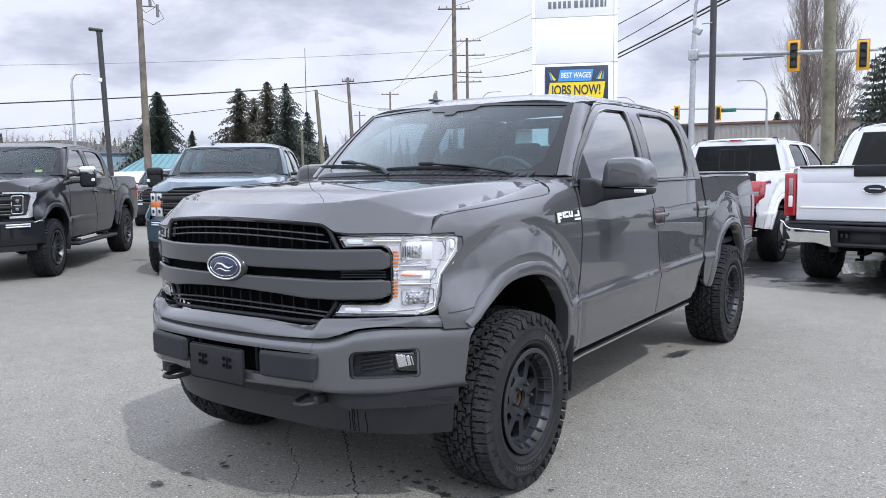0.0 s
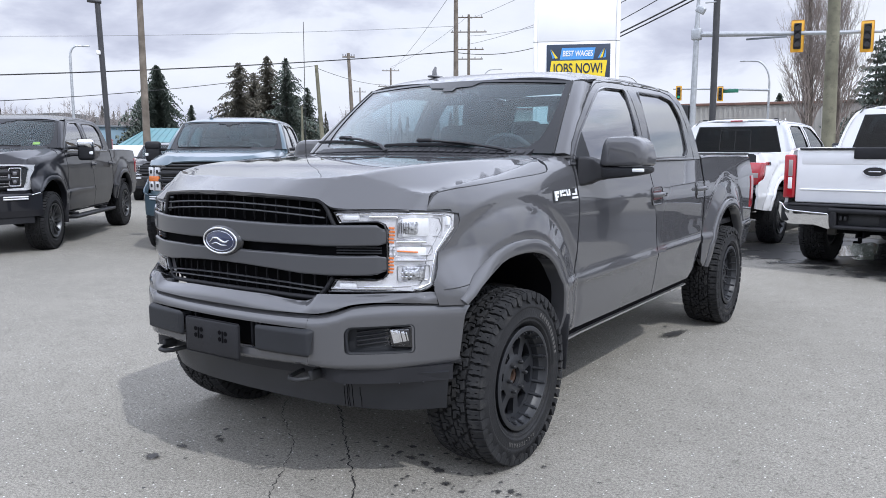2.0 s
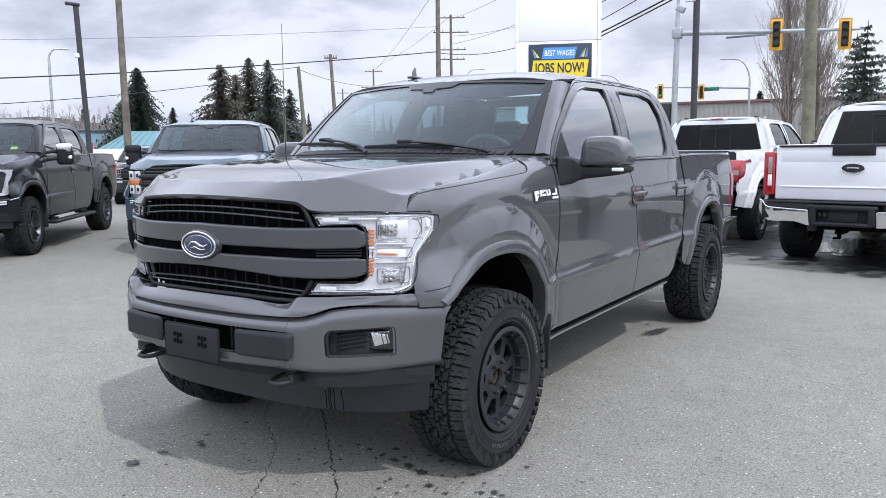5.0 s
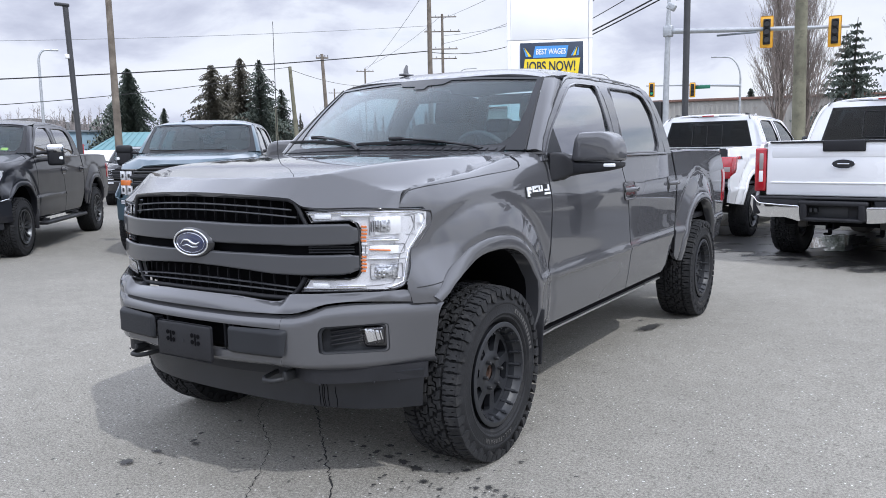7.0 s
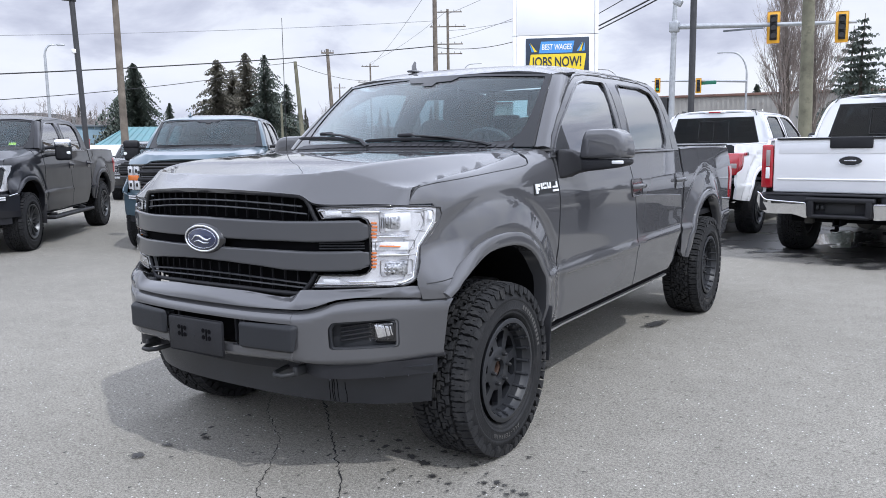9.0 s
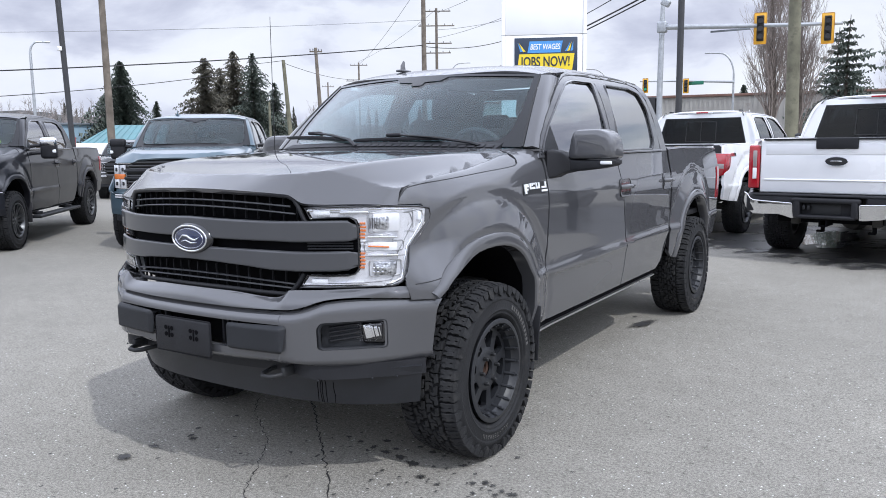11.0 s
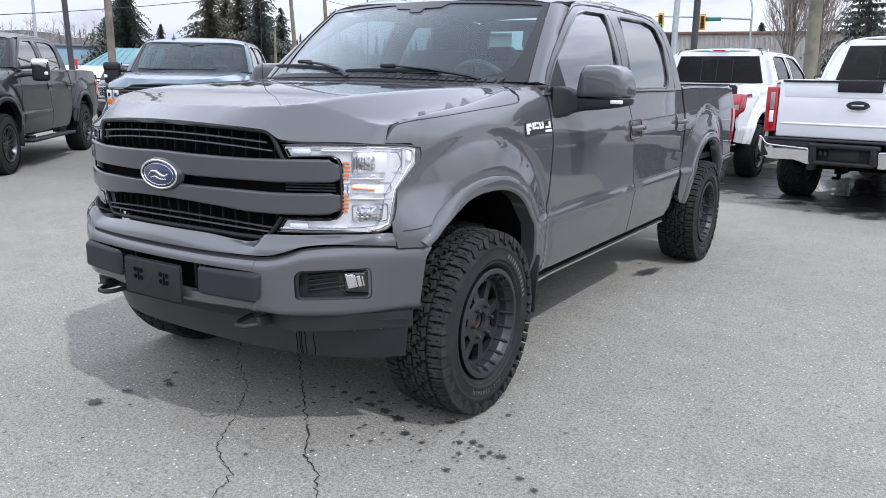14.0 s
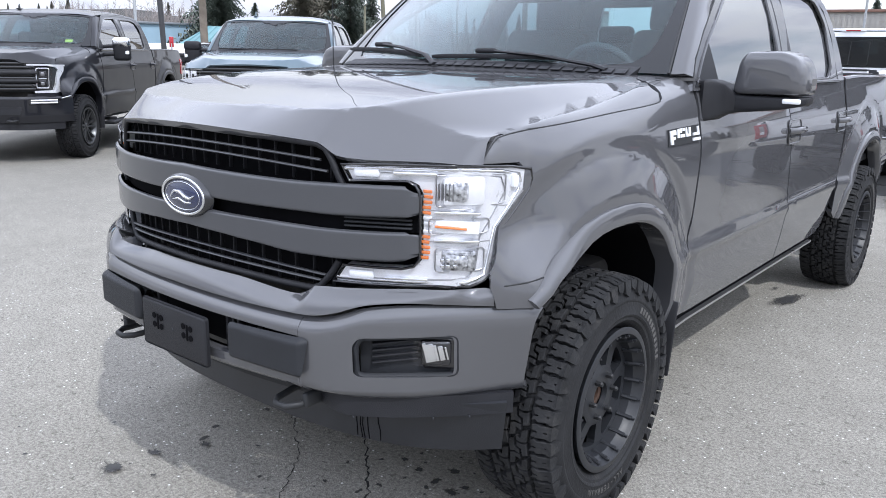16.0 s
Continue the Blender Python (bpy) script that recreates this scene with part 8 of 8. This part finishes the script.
for i in range(247):
    a = radians(178 - 360 * i / 246)
    d = 260
    hgt = 9.5 + 3.0 * math.sin(i * 0.13) + 1.5 * math.sin(i * 0.41) - (4.0 if i > 70 else 0) + rnd.uniform(-0.5, 0.5)
    p = Vector((d * math.cos(a), d * math.sin(a), 0))
    row = [bm.verts.new(p), bm.verts.new(p * 1.06 + Vector((0, 0, hgt))), bm.verts.new(p * 1.35 + Vector((0, 0, hgt * 0.9)))]
    if prev:
        for j in range(2):
            bm.faces.new((prev[j], prev[j + 1], row[j + 1], row[j]))
    prev = row
tagged(part("wooded_rise", bm, HILL, None, "low dark wooded rise on the horizon", 60), "", "hill", "", "structure")
V, F = [], []
for i in range(900):
    a = radians(rnd.uniform(4, 176))
    d = rnd.uniform(190, 258)
    base = Vector((d * math.cos(a), d * math.sin(a), 0))
    hh = rnd.choice((5, 6, 7, 9, 11, 13)) * rnd.uniform(0.7, 1.1)
    w = hh * rnd.uniform(0.10, 0.2)
    for k in range(9):
        z = hh * (0.15 + 0.85 * k / 9)
        ww = w * (1.1 - k / 9.5)
        for q in range(5):
            an = rnd.uniform(0, 6.28)
            o = Vector((math.cos(an) * ww, math.sin(an) * ww, 0))
            b = len(V)
            V.extend([tuple(base + o + Vector((0, 0, z - hh * 0.07))), tuple(base - o * 0.8 + Vector((0, 0, z - hh * 0.02))), tuple(base + o * 0.2 + Vector((0, 0, z + hh * 0.07)))])
            F.append((b, b + 1, b + 2))
me = bpy.data.meshes.new("far_trees")
me.from_pydata(V, [], F)
tagged(part("far_trees", me, foliage_material("far_wood", (0.035, 0.040, 0.035), (0.075, 0.068, 0.058)), None, "ragged far tree line"), "", "trees", "", "stuff")
rnd = random.Random(8)
bb = bmesh.new()
for i in range(420):
    a = rnd.uniform(-0.90, -0.80) if i % 4 else rnd.uniform(-0.66, -0.62)
    p = spot(a, math.sqrt(1 - a * a), rnd.uniform(118, 160))
    hh = rnd.uniform(4.5, 8.5)
    tube(bb, [p, p + Vector((0, 0, hh * 0.6)), p + Vector((rnd.uniform(-0.5, 0.5), 0, hh))], [0.08, 0.05, 0.012], 3)
    for k in range(34):
        t = rnd.uniform(0.25, 0.97)
        q = p + Vector((0, 0, hh * t))
        tube(bb, [q, q + Vector((rnd.uniform(-1, 1), rnd.uniform(-1, 1), rnd.uniform(0.5, 1.3))) * (1.5 - t)], [0.025, 0.008], 3)
tagged(part("bare_thicket", bb, HAZY_TWIGS, None, "far thicket of bare brown trees", 0), "", "trees", "", "stuff")

# single trees
conifer(spot(-0.8085, 0.5885, 80), 9.4, 2.9, 3, FIR, "dense dark green cedar beside a wooden pole", 0.5, 0.04, 1.5, 1.15)
conifer(spot(-0.7500, 0.6614, 90), 11.0, 3.4, 11, FIR_B, "tall dark fir with ragged drooping boughs", 0.20, 0.05, 0.62, 1.1)
conifer(spot(-0.7270, 0.6866, 92), 12.0, 3.2, 12, FIR_B, "tall brownish fir with ragged boughs", 0.2, 0.05, 0.60, 1.1)
conifer(spot(-0.7385, 0.6743, 95), 10.4, 3.4, 15, FIR_B, "brownish fir among taller ones", 0.2, 0.05, 0.62, 1.1)
conifer(spot(-0.7115, 0.7027, 90), 11.6, 3.0, 13, FIR, "tall pointed dark green fir", 0.15, 0.03, 0.55)
conifer(spot(-0.7040, 0.7102, 93), 7.6, 2.6, 16, FIR, "dark fir among taller ones", 0.15, 0.03, 0.6)
conifer(spot(-0.6935, 0.7204, 95), 8.8, 2.2, 14, FIR, "slim dark fir beside a group", 0.15, 0.04, 0.5)
conifer(spot(-0.7600, 0.6499, 120), 7.5, 2.0, 17, FIR, "small dark fir far off", 0.25, 0.04, 0.8)
conifer(spot(-0.7860, 0.6182, 140), 9.0, 1.6, 18, FIR, "slim dark fir far off", 0.25, 0.04, 0.8)
conifer(spot(-0.0887, 0.9961, 62), 9.9, 2.6, 21, FIR, "dark green spruce with layered boughs", -0.05, 0.05, 0.24)
conifer(spot(-0.0985, 0.9951, 66), 9.6, 2.3, 22, FIR, "dark green spruce by the street", -0.05, 0.05, 0.24)
conifer(spot(-0.1950, 0.9808, 120), 9.2, 2.6, 23, FIR, "dark fir behind a warehouse", 0.3, 0.05, 0.8)
bare_tree(spot(-0.1640, 0.9865, 55), 15.5, 3.1, 31, "tall leafless poplar with upswept limbs", 84, 0.95)
bare_tree(spot(-0.1360, 0.9907, 57), 14.6, 3.0, 32, "leafless poplar with upswept limbs", 76, 0.95)
bare_tree(spot(-0.0350, 0.9994, 70), 15.0, 3.2, 33, "leafless poplar by the street", 50, 0.93)
bare_tree(spot(0.0050, 1.0, 74), 14.0, 3.2, 34, "leafless poplar by the street", 46, 0.93)
bare_tree(spot(-0.6600, 0.7513, 80), 6.0, 1.6, 36, "small leafless tree by a pole", 14, 0.8)

# a dark vehicle between the grey and the blue trucks
dark_car = build_truck("pickup_truck", "black pickup truck with a chrome grille strip, parked behind", pose(-16.8, 12.0, 0, 0, 0, 48) @ Matrix.Diagonal((0.92, 0.92, 0.86, 1)), GLOSSB, "clamp", BLACKM, 0.40, 0.26, 0.98, detail=False, chrome_mirror="black", interior=False)
front_clamp(dark_car, GLOSSB, True)
tagged(dark_car, "", "", "parked pickup trucks")
# the next truck of the row, seen only mirrored in the grey doors
tagged(copy_thing(gray_truck, pose(6.1, 13.3, 0, 0, 0, 176)), "dark grey metallic pickup truck at the end of the row", "pickup truck", "parked pickup trucks")


# ---------------------------------------------------------------- marks on the asphalt
def blot(x, y, r, seed, stretch=1.0, turn=0.0, mat=STAIN, z=0.004, n=18, rough=0.35):
    rnd = random.Random(seed)
    bm = bmesh.new()
    pts = []
    for i in range(n):
        a = 2 * math.pi * i / n
        rr = r * (1 + rnd.uniform(-rough, rough) * 0.7)
        px, py = rr * math.cos(a) * stretch, rr * math.sin(a)
        pts.append(bm.verts.new((x + px * math.cos(turn) - py * math.sin(turn), y + px * math.sin(turn) + py * math.cos(turn), z)))
    bm.faces.new(pts)
    return bm


rnd = random.Random(77)
spots = ((0.21, 0.69, 0.008), (0.28, 0.75, 0.016), (0.37, 0.73, 0.021), (0.47, 0.7, 0.021), (0.48, 0.8, 0.025), (0.56, 0.68, 0.023), (0.58, 0.74, 0.019), (0.66, 0.67, 0.032), (0.75, 0.63, 0.032), (0.67, 0.82, 0.016), (0.76, 0.79, 0.021), (0.83, 0.78, 0.01), (0.33, 0.55, 0.01), (0.86, 0.53, 0.026), (0.97, 0.5, 0.015), (0.97, 0.73, 0.018), (1.1, 0.59, 0.016), (1.15, 0.62, 0.023), (1.19, 0.61, 0.016), (1.25, 0.58, 0.017), (1.3, 0.57, 0.023), (1.15, 0.5, 0.013), (1.18, 0.36, 0.017), (1.14, 0.94, 0.016), (1.45, 0.46, 0.015), (1.53, 0.41, 0.016), (0.98, 0.63, 0.009), (0.92, 0.66, 0.009), (1.16, 0.56, 0.009), (1.24, 0.53, 0.013), (1.43, 0.91, 0.008), (-0.45, 0.67, 0.019), (-0.48, 0.43, 0.017), (-0.43, 0.34, 0.017), (-0.39, 0.31, 0.024), (-0.22, 0.44, 0.01), (-0.48, 0.15, 0.024), (-0.49, -0.01, 0.036))
for i, (x, y, r) in enumerate(spots):
    ob = part("oil_drip", blot(x, y, r * 0.92, 100 + i, rnd.uniform(1.0, 1.7), rnd.uniform(0, 3.1), STAIN, 0.004 + 0.0002 * i, 26, 0.75), STAIN, ground, "", 0)
for i in range(80):
    x, y = (0.75 + rnd.gauss(0, 0.40), 0.55 + rnd.gauss(0, 0.28)) if i < 58 else (-0.35 + rnd.gauss(0, 0.5), 0.05 + rnd.gauss(0, 0.35))
    part("oil_drip", blot(x, y, rnd.uniform(0.004, 0.011), 300 + i, rnd.uniform(1.0, 1.9), rnd.uniform(0, 3.1), STAIN, 0.0100 + 0.0001 * (i % 20), 11, 0.6), STAIN, ground, "", 0)
for i, (x, y, r, st, tn) in enumerate(((0.80, 3.90, 0.055, 4.2, 1.25), (0.66, 4.12, 0.02, 1.6, 1.2))):
    part("oil_stain", blot(x, y, r, 500 + i, st, tn, STAIN, 0.0125 + 0.0004 * i, 30, 0.5), STAIN, ground, "", 0)
WET = stain_material("wet_asphalt", (0.050, 0.050, 0.050), 0.34, 3.2, 0.80, 1.0, 0.85)
for i, (x, y, r, st, tn) in enumerate(((3.1, 9.2, 1.5, 1.9, 0.05), (1.1, 9.7, 0.8, 2.2, 0.5), (0.1, 10.3, 0.6, 2.4, 0.2), (3.8, 10.9, 1.5, 1.6, 0.0), (1.5, 11.6, 0.9, 2.0, 0.3), (-0.4, 11.6, 0.9, 1.8, 0.2))):
    part("wet_patch", blot(x, y, r, 600 + i, st, tn, WET, 0.0045 + 0.0012 * i, 60, 0.22), WET, ground, "", 0)
PUDDLE = material("shallow_puddle", (0.06, 0.06, 0.06), 0.07, 0, 0.6, 0.2, 2.0)
for i, (x, y, r, st, tn) in enumerate(((1.45, 10.75, 0.40, 2.4, 1.45), (1.62, 9.75, 0.16, 2.2, 1.2))):
    part("puddle", blot(x, y, r, 700 + i, st, tn, PUDDLE, 0.0125 + 0.0006 * i, 50, 0.25), PUDDLE, ground, "", 0)


def crack(pts, seed, w=0.006):
    rnd = random.Random(seed)
    bm = bmesh.new()
    fine = []
    for (a, b), (c, d) in zip(pts, pts[1:]):
        k = max(3, int(math.hypot(c - a, d - b) / 0.02))
        fine += [(a + (c - a) * i / k + rnd.gauss(0, 0.006), b + (d - b) * i / k + rnd.gauss(0, 0.006)) for i in range(k)]
    prev = None
    for i, (x, y) in enumerate(fine):
        x2, y2 = fine[min(i + 1, len(fine) - 1)]
        x1, y1 = fine[max(i - 1, 0)]
        t = Vector((x2 - x1, y2 - y1, 0))
        n = Vector((-t.y, t.x, 0)).normalized() * w * rnd.uniform(0.25, 1.0) / 2
        row = [bm.verts.new((x + n.x, y + n.y, 0.0028)), bm.verts.new((x - n.x, y - n.y, 0.0028))]
        if prev:
            bm.faces.new((prev[0], prev[1], row[1], row[0]))
        prev = row
    return part("crack", bm, CRACK, ground, "", 0)


crack([(-0.75, 1.5), (-0.14, 0.97), (0.05, 0.77), (0.24, 0.58), (0.42, 0.40), (0.55, 0.27), (0.65, 0.14), (0.79, 0.06), (1.0, -0.2), (1.15, -0.5)], 1, 0.010)
crack([(-0.60, 1.0), (-0.43, 0.79), (-0.20, 0.62), (-0.03, 0.49), (0.07, 0.33), (0.14, 0.23), (0.29, 0.01), (0.40, -0.06), (0.52, -0.12), (0.62, -0.35)], 2, 0.006)


# raised lettering on the tyres of the near side
PALE_RUBBER = material("scuffed_raised_rubber", (0.075, 0.073, 0.070), 0.7, 0, 0, 0.3, 60)


def raised_words(wheel):
    bm = bmesh.new()
    spin = wheel.matrix_basis.to_euler().x
    for k, ch in enumerate("ALL-TERRAIN"):
        cu = bpy.data.curves.new("letter", "FONT")
        cu.body, cu.size, cu.align_x, cu.align_y, cu.extrude = ch, 0.030, "CENTER", "CENTER", 0.0012
        tmp = bpy.data.objects.new("letter", cu)
        scene.collection.objects.link(tmp)
        me = bpy.data.meshes.new_from_object(tmp.evaluated_get(bpy.context.evaluated_depsgraph_get()))
        bpy.data.objects.remove(tmp)
        bpy.data.curves.remove(cu)
        t = radians(-74 - 4.3 * k) - spin
        c, s = math.cos(t), math.sin(t)
        me.transform(Matrix(((0, 0, 1, 0.0482), (s, c, 0, 0.313 * c), (-c, s, 0, 0.313 * s), (0, 0, 0, 1))))
        bm.from_mesh(me)
        bpy.data.meshes.remove(me)
    part("raised_lettering", bm, PALE_RUBBER, wheel, "scuffed raised lettering", 0)
    for k in range(12):
        t = radians(62 - 4.6 * k) - spin
        part("raised_mark", boxed((0.0482, 0.313 * math.cos(t), 0.313 * math.sin(t)), (0.0024, 0.014, 0.022), 0.0006, Matrix.Rotation(t - math.pi / 2, 3, "X")), PALE_RUBBER, wheel, "plain raised bar")


for w in [c for c in hero.children if c.name.startswith("wheel") and c.location.x > 0 and "liner" not in c.name]:
    raised_words(w)
